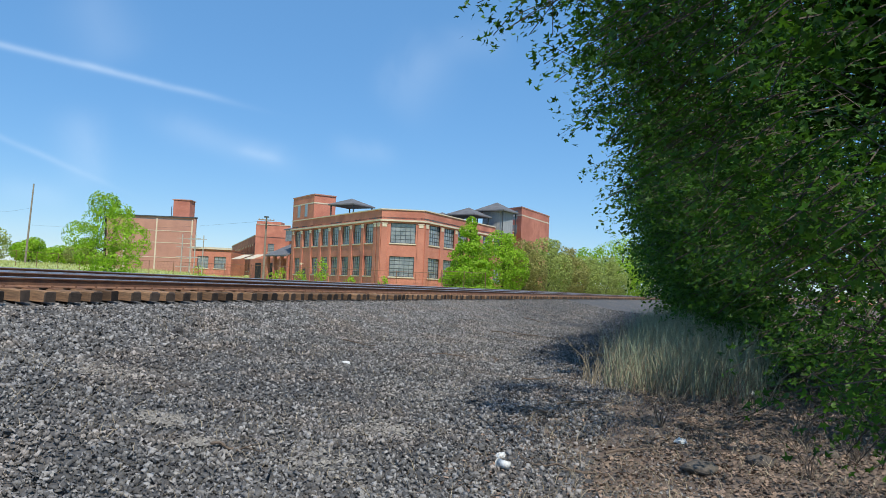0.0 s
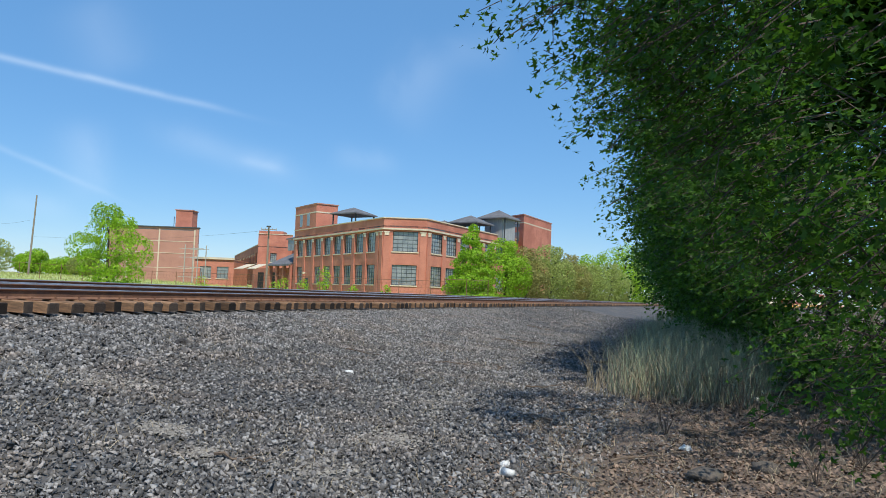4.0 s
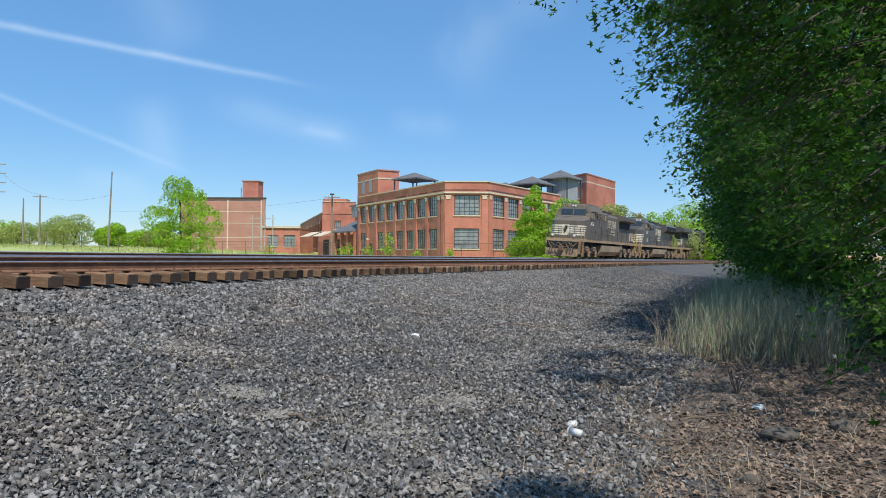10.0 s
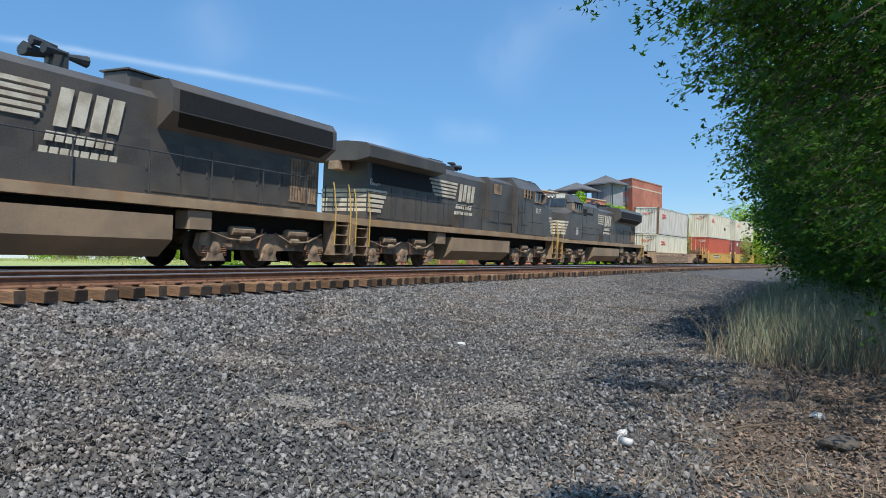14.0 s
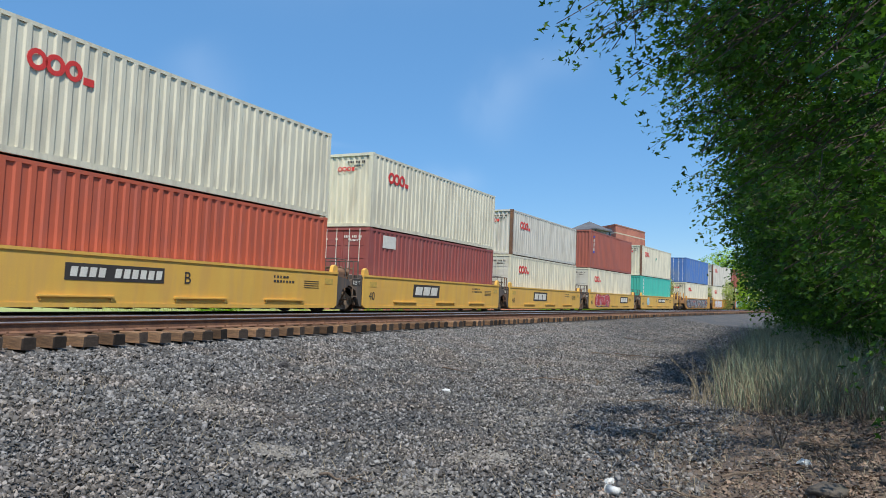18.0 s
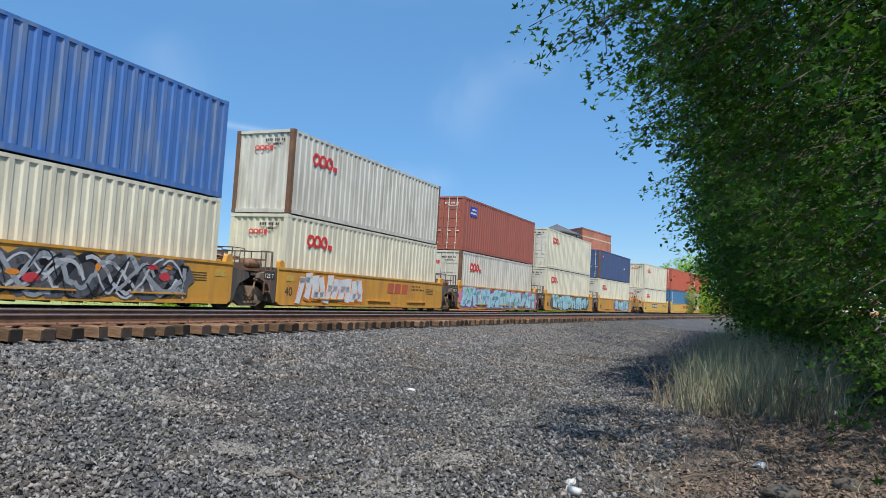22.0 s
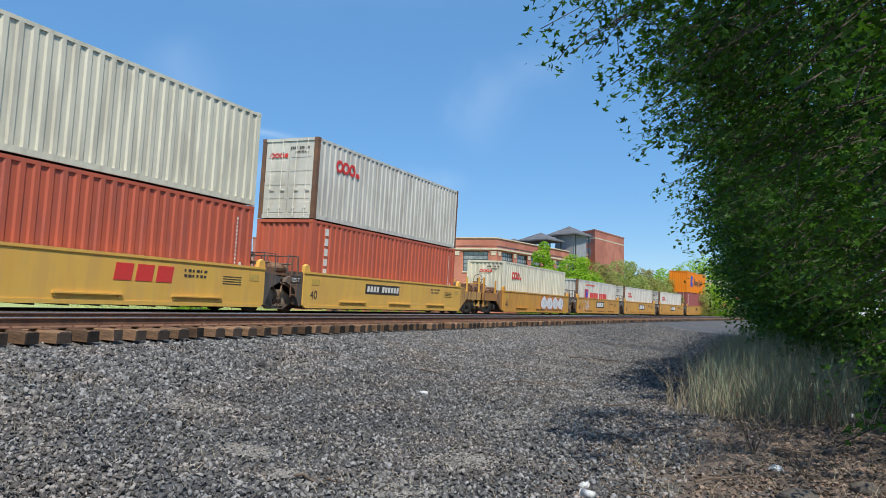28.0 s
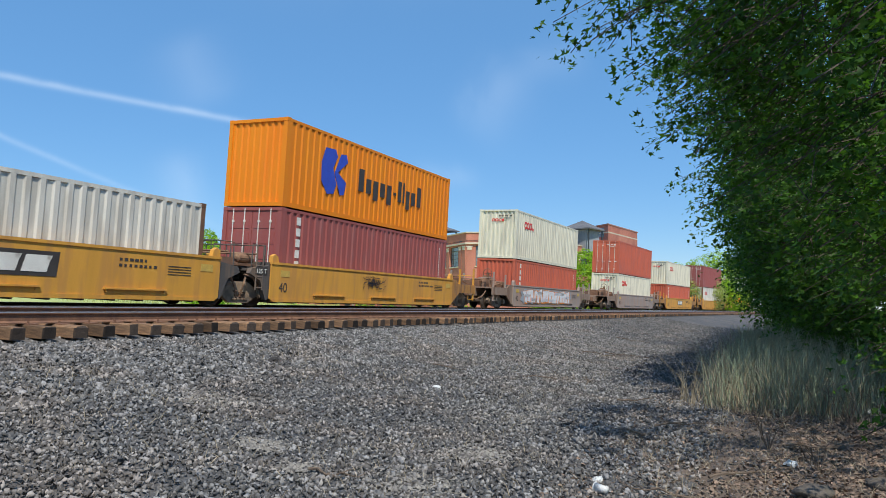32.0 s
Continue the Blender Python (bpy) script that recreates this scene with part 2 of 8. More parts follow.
M_GRAVEL = surf("gravel", (0.085, 0.082, 0.08), (0.05, 0.05, 0.052), 9, 0.9, bump=1.0, fine=26, stain=(0.20, 0.16, 0.12), stain_scale=0.5, stain_amount=0.2)
M_STONE = surf("ballast_stone", (0.205, 0.197, 0.186), (0.14, 0.137, 0.135), 3, 0.85, bump=0.4, fine=90, island=0.62, skew=2.2, stain=(0.24, 0.19, 0.15), stain_scale=0.9, stain_amount=0.35)
M_DIRT = surf("dirt", (0.135, 0.10, 0.077), (0.08, 0.06, 0.047), 5, 0.95, bump=1.0, fine=30)
M_GRASS = surf("grass", (0.34, 0.37, 0.13), (0.25, 0.29, 0.09), 0.6, 0.85, island=0.3)
M_RAIL = surf("rail_steel", (0.20, 0.105, 0.06), (0.12, 0.062, 0.042), 5, 0.8, bump=0.2)
M_HEAD = surf("rail_head", (0.62, 0.60, 0.60), (0.50, 0.48, 0.48), 8, 0.42, metal=0.9)
M_TIE = surf("tie_wood", (0.21, 0.12, 0.062), (0.10, 0.06, 0.036), 4, 0.9, bump=0.6, fine=40, random_amount=0.5, streak=(1, 9, 9))
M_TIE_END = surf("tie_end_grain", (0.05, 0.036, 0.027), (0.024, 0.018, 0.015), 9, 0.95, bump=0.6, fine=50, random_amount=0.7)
M_BRICK = surf("red_brick", (0.47, 0.185, 0.125), (0.38, 0.14, 0.095), 0.6, 0.85, bump=0.3, fine=14, stain=(0.22, 0.07, 0.05), stain_scale=0.25)
M_BROWN_BRICK = surf("brown_brick", (0.39, 0.20, 0.15), (0.33, 0.165, 0.125), 0.5, 0.9, bump=0.3, fine=12)
M_LIMESTONE = surf("pale_stone", (0.55, 0.47, 0.36), (0.45, 0.38, 0.28), 1.5, 0.85)
M_PANE = surf("window_pane", (0.27, 0.28, 0.27), (0.12, 0.145, 0.155), 0.8, 0.15, spec=0.8)
M_STEEL_DARK = surf("dark_steel", (0.055, 0.06, 0.065), (0.035, 0.04, 0.045), 3, 0.6)
M_ROOF = surf("grey_roof", (0.13, 0.13, 0.135), (0.09, 0.09, 0.095), 1, 0.8)
M_CONCRETE = surf("concrete", (0.38, 0.36, 0.32), (0.30, 0.28, 0.25), 1.5, 0.9)
M_POLE = surf("weathered_pole", (0.24, 0.20, 0.16), (0.17, 0.14, 0.11), 4, 0.9, streak=(8, 8, 1))
M_BARK = surf("bark", (0.085, 0.065, 0.05), (0.045, 0.035, 0.028), 12, 0.95, bump=1.0, fine=40, streak=(1, 1, 0.3))


def leaf_material(name, c1, c2, amount=0.3):
    m = surf(name, c1, c2, 1.2, 0.5, island=amount, spec=0.3)
    n, l = m.node_tree.nodes, m.node_tree.links
    b, out = n["Principled BSDF"], n["Material Output"]
    tr = n.new("ShaderNodeBsdfTranslucent")
    mixer = n.new("ShaderNodeMixShader")
    mixer.inputs[0].default_value = 0.5
    l.new(b.inputs["Base Color"].links[0].from_socket, tr.inputs["Color"])
    l.new(b.outputs[0], mixer.inputs[1])
    l.new(tr.outputs[0], mixer.inputs[2])
    l.new(mixer.outputs[0], out.inputs["Surface"])
    return m


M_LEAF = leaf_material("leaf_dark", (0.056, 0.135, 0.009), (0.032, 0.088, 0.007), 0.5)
M_LEAF_BRIGHT = leaf_material("leaf_bright", (0.30, 0.46, 0.03), (0.22, 0.38, 0.025))
# paler green, the haze of distance mixed into the leaf colour
M_LEAF_HAZED = leaf_material("leaf_hazed", (0.36, 0.41, 0.12), (0.27, 0.33, 0.09))
M_LEAF_OLIVE = leaf_material("leaf_olive", (0.34, 0.30, 0.10), (0.24, 0.26, 0.07))


# ---- ground ----
def build_ground():
    us = np.concatenate([np.linspace(-1500, -140, 14), np.linspace(-120, -14, 20), np.arange(-12, -6, 0.8), np.arange(-6, 2, 0.5), np.arange(2, 12, 0.25), np.arange(12, 16, 0.5), np.linspace(17, 60, 20), np.linspace(80, 700, 8)])
    arcs = np.concatenate([np.linspace(-900, -60, 12), np.arange(-40, 0, 4), np.arange(0, 32, 0.25), np.arange(32, 60, 1.0), np.linspace(62, 200, 40), np.linspace(220, 1900, 26)])
    U, A = np.meshgrid(us, arcs)
    r = RADIUS - U
    x, y = RADIUS - NEAR_D - r * np.cos(A / RADIUS), r * np.sin(A / RADIUS)
    z = ground_z(x, y)
    z = z - np.where((U > 2) & (U < 10), 0.012, 0)
    near = (U > 2) & (U < 30)
    bumps = np.array([noise.noise((a * 0.7, b * 0.7, 0.0)) * 0.05 + noise.noise((a * 0.2, b * 0.2, 3.0)) * 0.06 for a, b in zip(x.ravel(), y.ravel())]).reshape(x.shape)
    z = z + np.where(near, bumps * np.clip((U - 2) / 3, 0, 1), 0)
    v = np.stack([x, y, z], -1).reshape(-1, 3)
    n = len(us)
    i = np.arange(len(arcs) - 1)[:, None] * n + np.arange(n - 1)[None, :]
    f = np.stack([i, i + 1, i + n + 1, i + n], -1).reshape(-1, 4)[:, ::-1]
    me = big_mesh("ground", v, f, M_GRAVEL, True)
    me.materials.append(M_DIRT)
    me.materials.append(M_GRASS)
    mid = (U[:-1, :-1] + U[1:, 1:]).ravel() / 2
    k = np.where(mid < -9, 2, np.where(mid + 0.8 * np.sin(np.repeat((A[:-1, :1] + A[1:, :1]).ravel() / 2, len(us) - 1) * 0.9) > 10.4, 1, 0)).astype(np.int32)
    me.polygons.foreach_set("material_index", k)
    return solid("ground", me, M_GRAVEL, "grey gravel slope beside the railway, brown dirt under the trees", "ground", kind="structure")


build_ground()


# ---- track ----
RAIL = [(-0.075, -0.18), (0.075, -0.18), (0.075, -0.165), (0.012, -0.14), (0.012, -0.045), (0.036, -0.03), (0.036, -0.016), (0.034, -0.003), (0.027, 0.0), (-0.028, 0.0), (-0.036, -0.004),
        (-0.036, -0.03), (-0.012, -0.045), (-0.012, -0.14), (-0.075, -0.165)]


def build_rail(parent, dist, z, u):
    arcs = list(np.arange(-480, -20, 20.0)) + list(np.arange(-20, 160, 2.0)) + list(np.arange(160, 1000, 10.0))
    s = Shape()
    n = len(RAIL)
    v = [on_track(dist, z, a, u + p, q) for a in arcs for p, q in RAIL]
    s.add(v, [(k * n + i, (k + 1) * n + i, (k + 1) * n + (i + 1) % n, k * n + (i + 1) % n) for k in range(len(arcs) - 1) for i in range(n)])
    me = s.mesh("rail", M_RAIL)
    me.materials.append(M_HEAD)
    for p in me.polygons:
        if p.index % n in (6, 7, 8, 9):
            p.material_index = 1
    return part("rail", me, M_RAIL, parent, "rusty brown steel rail with a worn bright head")


def build_track(dist, z, first, count, label, plates):
    th = thing("railway_track", label, "railway track", group="railway tracks")
    for u in (0.7525, -0.7525):
        build_rail(th, dist, z, u)
    rng = random.Random(int(dist * 10))
    ties = []
    for k in range(4):
        s = Shape()
        w, e = 0.105 + 0.012 * k, 1.30 + 0.025 * k
        s.cbox(-e, e, -w, w, -0.37, -0.185, 0.012 + 0.006 * k)
        s.v = [(x + rng.uniform(-0.012, 0.012), y + rng.uniform(-0.008, 0.008), q + rng.uniform(-0.006, 0.004)) for x, y, q in s.v]
        me = s.mesh("tie", M_TIE)
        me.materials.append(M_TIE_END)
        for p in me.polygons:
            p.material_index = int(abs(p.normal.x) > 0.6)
        ties.append(me)
    plate_mesh = Shape().box(-0.20, 0.20, -0.09, 0.09, -0.187, -0.168).box(0.10, 0.125, -0.05, -0.025, -0.168, -0.13).box(-0.125, -0.10, 0.025, 0.05, -0.168, -0.13).mesh("tie_plate", M_RAIL)
    anchor = Shape().prism([(0.085, -0.182), (0.16, -0.20), (0.17, -0.25), (0.15, -0.25), (0.13, -0.215), (0.085, -0.20)], -0.02, 0.02, "y").mesh("rail_anchor", M_RAIL)
    arc = first
    rest = Shape()
    for i in range(count + 900):
        step = rng.uniform(0.47, 0.55)
        turn = rng.uniform(-0.8, 0.8)
        if i < count:
            t = part("tie", ties[rng.randrange(4)], M_TIE, th, at=track_pose(dist, z, arc) @ pose(rng.uniform(-0.05, 0.05), 0, rng.uniform(-0.01, 0.003), 0, 0, turn))
            if i < plates:
                for u in (0.7525, -0.7525):
                    part("tie_plate", plate_mesh, M_RAIL, t, at=pose(u, 0, 0))
                    part("rail_anchor", anchor, M_RAIL, t, at=pose(u, 0.13, 0))
        elif arc < 700:
            m = track_pose(dist, z, arc)
            rest.box(-1.32, 1.32, -0.11, 0.11, -0.37, -0.19, m)
        arc += step
    k = first
    while k > -450:
        k -= 0.52
        rest.box(-1.32, 1.32, -0.11, 0.11, -0.37, -0.19, track_pose(dist, z, k))
    tagged(part("distant_ties", rest, M_TIE, th), kind="stuff")
    return th


build_track(NEAR_D, NEAR_Z, 4.0, 260, "empty track with rusty rails on weathered brown ties", 90)
build_track(FAR_D, FAR_Z, 4.0, 60, "second track behind, on which the train runs", 0)


# ---- brick factory ----
def wall_frame(a, b):
    """The pose of a wall that runs from a to b, seen from its right-hand side: x along the wall, y into it, z up."""
    return pose(a[0], a[1], 0, 0, 0, math.degrees(math.atan2(b[1] - a[1], b[0] - a[0])))


def steel_window(parent, m, x0, x1, z0, z1, cols, rows, glass=None, sill=None):
    """A steel window set into an opening: frame, panes, glazing bars, sill."""
    w = part("window", Shape().box(x0, x0 + 0.07, 0.16, 0.26, z0, z1).box(x1 - 0.07, x1, 0.16, 0.26, z0, z1).box(x0 + 0.07, x1 - 0.07, 0.16, 0.26, z0, z0 + 0.07).box(x0 + 0.07, x1 - 0.07, 0.16, 0.26, z1 - 0.07, z1), M_STEEL_DARK, parent, at=m)
    part("pane", Shape().box(x0 + 0.07, x1 - 0.07, 0.20, 0.22, z0 + 0.07, z1 - 0.07), glass or M_PANE, w)
    bars = Shape()
    for i in range(1, cols):
        x = x0 + (x1 - x0) * i / cols
        bars.box(x - 0.025, x + 0.025, 0.165, 0.20, z0 + 0.07, z1 - 0.07)
    for i in range(1, rows):
        z = z0 + (z1 - z0) * i / rows
        bars.box(x0 + 0.07, x1 - 0.07, 0.168, 0.20, z - 0.025, z + 0.025)
    part("glazing_grid", bars, M_STEEL_DARK, w)
    part("sill", Shape().box(x0 - 0.12, x1 + 0.12, -0.10, 0.16, z0 - 0.16, z0), sill or M_LIMESTONE, w)
    return w


def facade(parent, a, b, openings, z0, z1, brick, thick=0.45, pilasters=(), bands=(), cols=4, rows=5, pane=None):
    """A brick wall from a to b with openings (x0, x1, z0, z1) that go through it, each with a window."""
    m = wall_frame(a, b)
    length = math.hypot(b[0] - a[0], b[1] - a[1])
    xs = sorted({0.0, length} | {v for o in openings for v in o[:2]})
    s = Shape()
    for x0, x1 in zip(xs, xs[1:]):
        if x1 - x0 < 0.01:
            continue
        holes = sorted([o for o in openings if o[0] <= x0 + 1e-6 and o[1] >= x1 - 1e-6], key=lambda o: o[2])
        z = z0
        for o in holes:
            s.box(x0, x1, 0, thick, z, o[2])
            z = o[3]
        s.box(x0, x1, 0, thick, z, z1)
    part("wall", s, brick, parent, at=m)
    for x in pilasters:
        p = part("pilaster", Shape().box(x - 0.42, x + 0.42, -0.14, -0.002, z0, z1 - 1.75), brick, parent, at=m)
        part("capital", Shape().box(x - 0.30, x + 0.30, -0.20, -0.142, z1 - 2.25, z1 - 1.76).box(x - 0.42, x + 0.42, -0.22, -0.142, z1 - 1.86, z1 - 1.74), M_LIMESTONE, p)
    for zb, h, d in bands:
        part("stone_band", Shape().box(-0.1, length + 0.1, -d, -0.004, zb, zb + h), M_LIMESTONE, parent, at=m)
    for o in openings:
        steel_window(parent, m, *o, cols, rows, pane)
    return m, length


M_PANE_PALE = surf("dusty_pane", (0.35, 0.34, 0.25), (0.16, 0.19, 0.20), 0.9, 0.3, spec=0.6)


def brick_tower(parent, corners, z0, z1, name="tower"):
    """A tower on the roof: corners in turn, seen from outside on the right-hand side."""
    s = Shape()
    s.prism(corners, z0, z1, "z")
    t = part(name, s, M_BRICK, parent)
    big = lambda k: [((x - cx) * k + cx, (y - cy) * k + cy) for x, y in corners]
    cx, cy = sum(c[0] for c in corners) / len(corners), sum(c[1] for c in corners) / len(corners)
    part("stone_band", Shape().prism(big(1.012), z1 - 1.35, z1 - 1.15, "z"), M_LIMESTONE, t)
    part("coping", Shape().prism(big(1.03), z1, z1 + 0.18, "z"), M_BROWN_BRICK, t)
    return t


def roof_shelter(parent, x, y, z0, z1, w, turn, rise):
    """A pyramid roof on four posts."""
    m = pose(x, y, 0, 0, 0, turn)
    r = part("roof_shelter", Shape().add([(-w, -w, z1), (w, -w, z1), (w, w, z1), (-w, w, z1), (0, 0, z1 + rise), (-w, -w, z1 - 0.18), (w, -w, z1 - 0.18), (w, w, z1 - 0.18), (-w, w, z1 - 0.18)],
             [(0, 1, 4), (1, 2, 4), (2, 3, 4), (3, 0, 4), (5, 6, 1, 0), (6, 7, 2, 1), (7, 8, 3, 2), (8, 5, 0, 3), (8, 7, 6, 5)]), M_ROOF, parent, "grey pyramid roof on posts", at=m)
    for sx in (-1, 1):
        for sy in (-1, 1):
            part("post", Shape().box(sx * w * 0.85 - 0.08, sx * w * 0.85 + 0.08, sy * w * 0.85 - 0.08, sy * w * 0.85 + 0.08, z0, z1 - 0.18), M_STEEL_DARK, r)
    return r


def build_factory():
    th = thing("factory_building", "old two-storey red brick factory with steel windows and corner towers", "building")
    A, B, C, D, E = (-59.9, 107.0), (-35.6, 87.0), (-30.2, 88.8), (-22.9, 128.0), (-50.0, 150.0)
    top = 11.45
    LOW, UP = (2.7, 5.35), (7.1, 9.75)
    # long left face: eight bays
    n = 31.47
    bay = (n - 2.6) / 8
    op = []
    for i in range(8):
        x = 1.1 + bay * i + 0.55
        op.append((x, x + bay - 1.05, *UP))
        if i != 1:
            op.append((x, x + bay - 1.05, *LOW))
    facade(th, A, B, op, 0, top, M_BRICK, pilasters=[1.1 + bay * i for i in range(9)] + [n - 0.45], bands=((9.95, 0.22, 0.24), (top, 0.14, 0.12)), cols=4, rows=5)
    m = wall_frame(A, B)
    part("door", Shape().box(1.1 + bay + 0.8, 1.1 + bay + 2.0, -0.03, -0.003, 1.2, 3.6), M_STEEL_DARK, th, at=m)
    part("lamp", Shape().rod((1.1 + bay + 1.4, -0.1, 4.3), (1.1 + bay + 1.4, -0.5, 4.4), 0.05).cbox(1.1 + bay + 1.2, 1.1 + bay + 1.6, -0.75, -0.45, 4.2, 4.5, 0.04), M_LIMESTONE, th, at=m)
    # short corner face
    facade(th, B, C, [(1.25, 4.55, *UP), (1.25, 4.5, *LOW)], 0, top, M_BRICK, pilasters=[0.45, 5.25], bands=((9.95, 0.22, 0.24), (top, 0.14, 0.12)), cols=5, rows=5, pane=None)
    part("pale_blind", Shape().box(1.4, 4.3, 0.225, 0.24, 2.9, 5.2), M_PANE_PALE, th, "pale dusty panes of the lower window", at=wall_frame(B, C))
    # right face
    n2 = math.hypot(D[0] - C[0], D[1] - C[1])
    bay2 = (n2 - 1.2) / 9
    op = []
    for i in range(9):
        x = 0.8 + bay2 * i + 0.55
        op += [(x, x + bay2 - 1.1, *UP), (x, x + bay2 - 1.1, *LOW)]
    facade(th, C, D, op, 0, top, M_BRICK, pilasters=[0.45 + bay2 * i for i in range(10)], bands=((9.95, 0.22, 0.24), (top, 0.14, 0.12)), cols=5, rows=5)
    facade(th, D, E, [], 0, top, M_BRICK)
    facade(th, E, A, [], 0, top, M_BRICK)
    part("roof", Shape().prism([A, B, C, D, E], 10.3, 10.5, "z"), M_ROOF, th)
    # a near-black solid whose colour stands in for the shade of the rooms
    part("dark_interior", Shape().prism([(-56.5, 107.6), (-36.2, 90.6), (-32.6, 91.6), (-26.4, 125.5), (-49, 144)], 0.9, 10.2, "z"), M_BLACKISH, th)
    # towers
    t = brick_tower(th, [(-59.9, 107.0), (-53.1, 101.4), (-50.75, 104.25), (-57.55, 109.85)], 10.5, 15.3)
    for x in (2.2, 5.2):
        part("tower_window", Shape().box(x, x + 1.1, -0.04, -0.004, 12.0, 14.0), M_PANE, t, at=wall_frame(A, (-53.1, 101.4)))
    t = brick_tower(th, [(-26.3, 121.2), (-23.0, 117.9), (-20.6, 132.3), (-24.5, 135.2)], 0.0, 15.5)
    for z in (11.2, 13.6):
        part("tower_window", Shape().box(1.6, 3.4, -0.04, -0.004, z, z + 1.5), M_PANE, t, at=wall_frame((-26.3, 121.2), (-23.0, 117.9)))
    part("link_wall", Shape().prism([(-29.6, 119.0), (-26.5, 117.0), (-25.0, 121.0), (-28.0, 123.0)], 10.5, 12.2, "z"), M_BRICK, th)
    part("water_tank", Shape().prism([(-28.4, 112.6), (-25.2, 111.2), (-23.8, 114.6), (-27.0, 116.0)], 10.5, 14.3, "z"), M_STEELGREY, th, "grey sheet metal tank house")
    for x, y, z0, z1, w, rise in ((-46.2, 100.5, 10.5, 13.5, 2.6, 1.1), (-29.6, 108.3, 10.5, 13.0, 2.7, 1.3), (-26.3, 113.6, 10.5, 14.3, 2.7, 1.5), (-34.8, 111.0, 10.5, 12.6, 2.4, 1.2), (-57.5, 112.0, 10.5, 13.2, 2.4, 1.0)):
        roof_shelter(th, x, y, z0, z1, w, -15, rise)
    return th


# near-black, for the painted shade of rooms and doorways
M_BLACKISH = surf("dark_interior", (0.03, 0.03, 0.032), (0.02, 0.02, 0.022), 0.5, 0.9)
M_STEELGREY = surf("grey_sheet", (0.28, 0.29, 0.30), (0.21, 0.22, 0.23), 1.5, 0.7, streak=(4, 4, 0.5))
build_factory()


def build_warehouse():
    """The plain brown brick block at the far left, with its stair tower."""
    th = thing("warehouse", "tall plain brown brick warehouse with pale joints", "building")
    A, B = (-112.0, 121.8), (-94.1, 127.6)
    C, D = (-107.0, 143.0), (-125.0, 137.2)
    facade(th, A, B, [], 0, 13.7, M_BROWN_BRICK)
    for a, b in ((B, C), (C, D), (D, A)):
        facade(th, a, b, [], 0, 13.7, M_BROWN_BRICK)
    part("roof", Shape().prism([A, B, C, D], 13.2, 13.4, "z"), M_ROOF, th)
    m = wall_frame(A, B)
    for z in (5.2, 8.3, 10.8):
        part("joint_band", Shape().box(0, 18.8, -0.05, -0.004, z, z + 0.12), M_LIMESTONE, th, at=m)
    for x in (4.0, 10.5, 17.9):
        part("joint_strip", Shape().box(x, x + 0.28, -0.045, -0.003, 0, 13.4), M_LIMESTONE, th, at=m)
    part("coping", Shape().box(-0.2, 19.0, -0.2, 0.5, 13.7, 13.95), M_STEEL_DARK, th, at=m)
    t = part("stair_tower", Shape().prism([(-101.9, 130.0), (-98.5, 131.1), (-99.5, 134.2), (-102.9, 133.1)], 13.2, 17.9, "z"), M_BRICK, th)
    part("coping", Shape().prism([(-102.1, 129.8), (-98.3, 131.0), (-99.4, 134.4), (-103.1, 133.2)], 17.9, 18.1, "z"), M_BROWN_BRICK, t)
    part("ladder", Shape().box(-102.3, -102.2, 129.9, 130.0, 13.4, 16.5).box(-102.3, -102.2, 130.5, 130.6, 13.4, 16.5), M_STEEL_DARK, t)
    return th


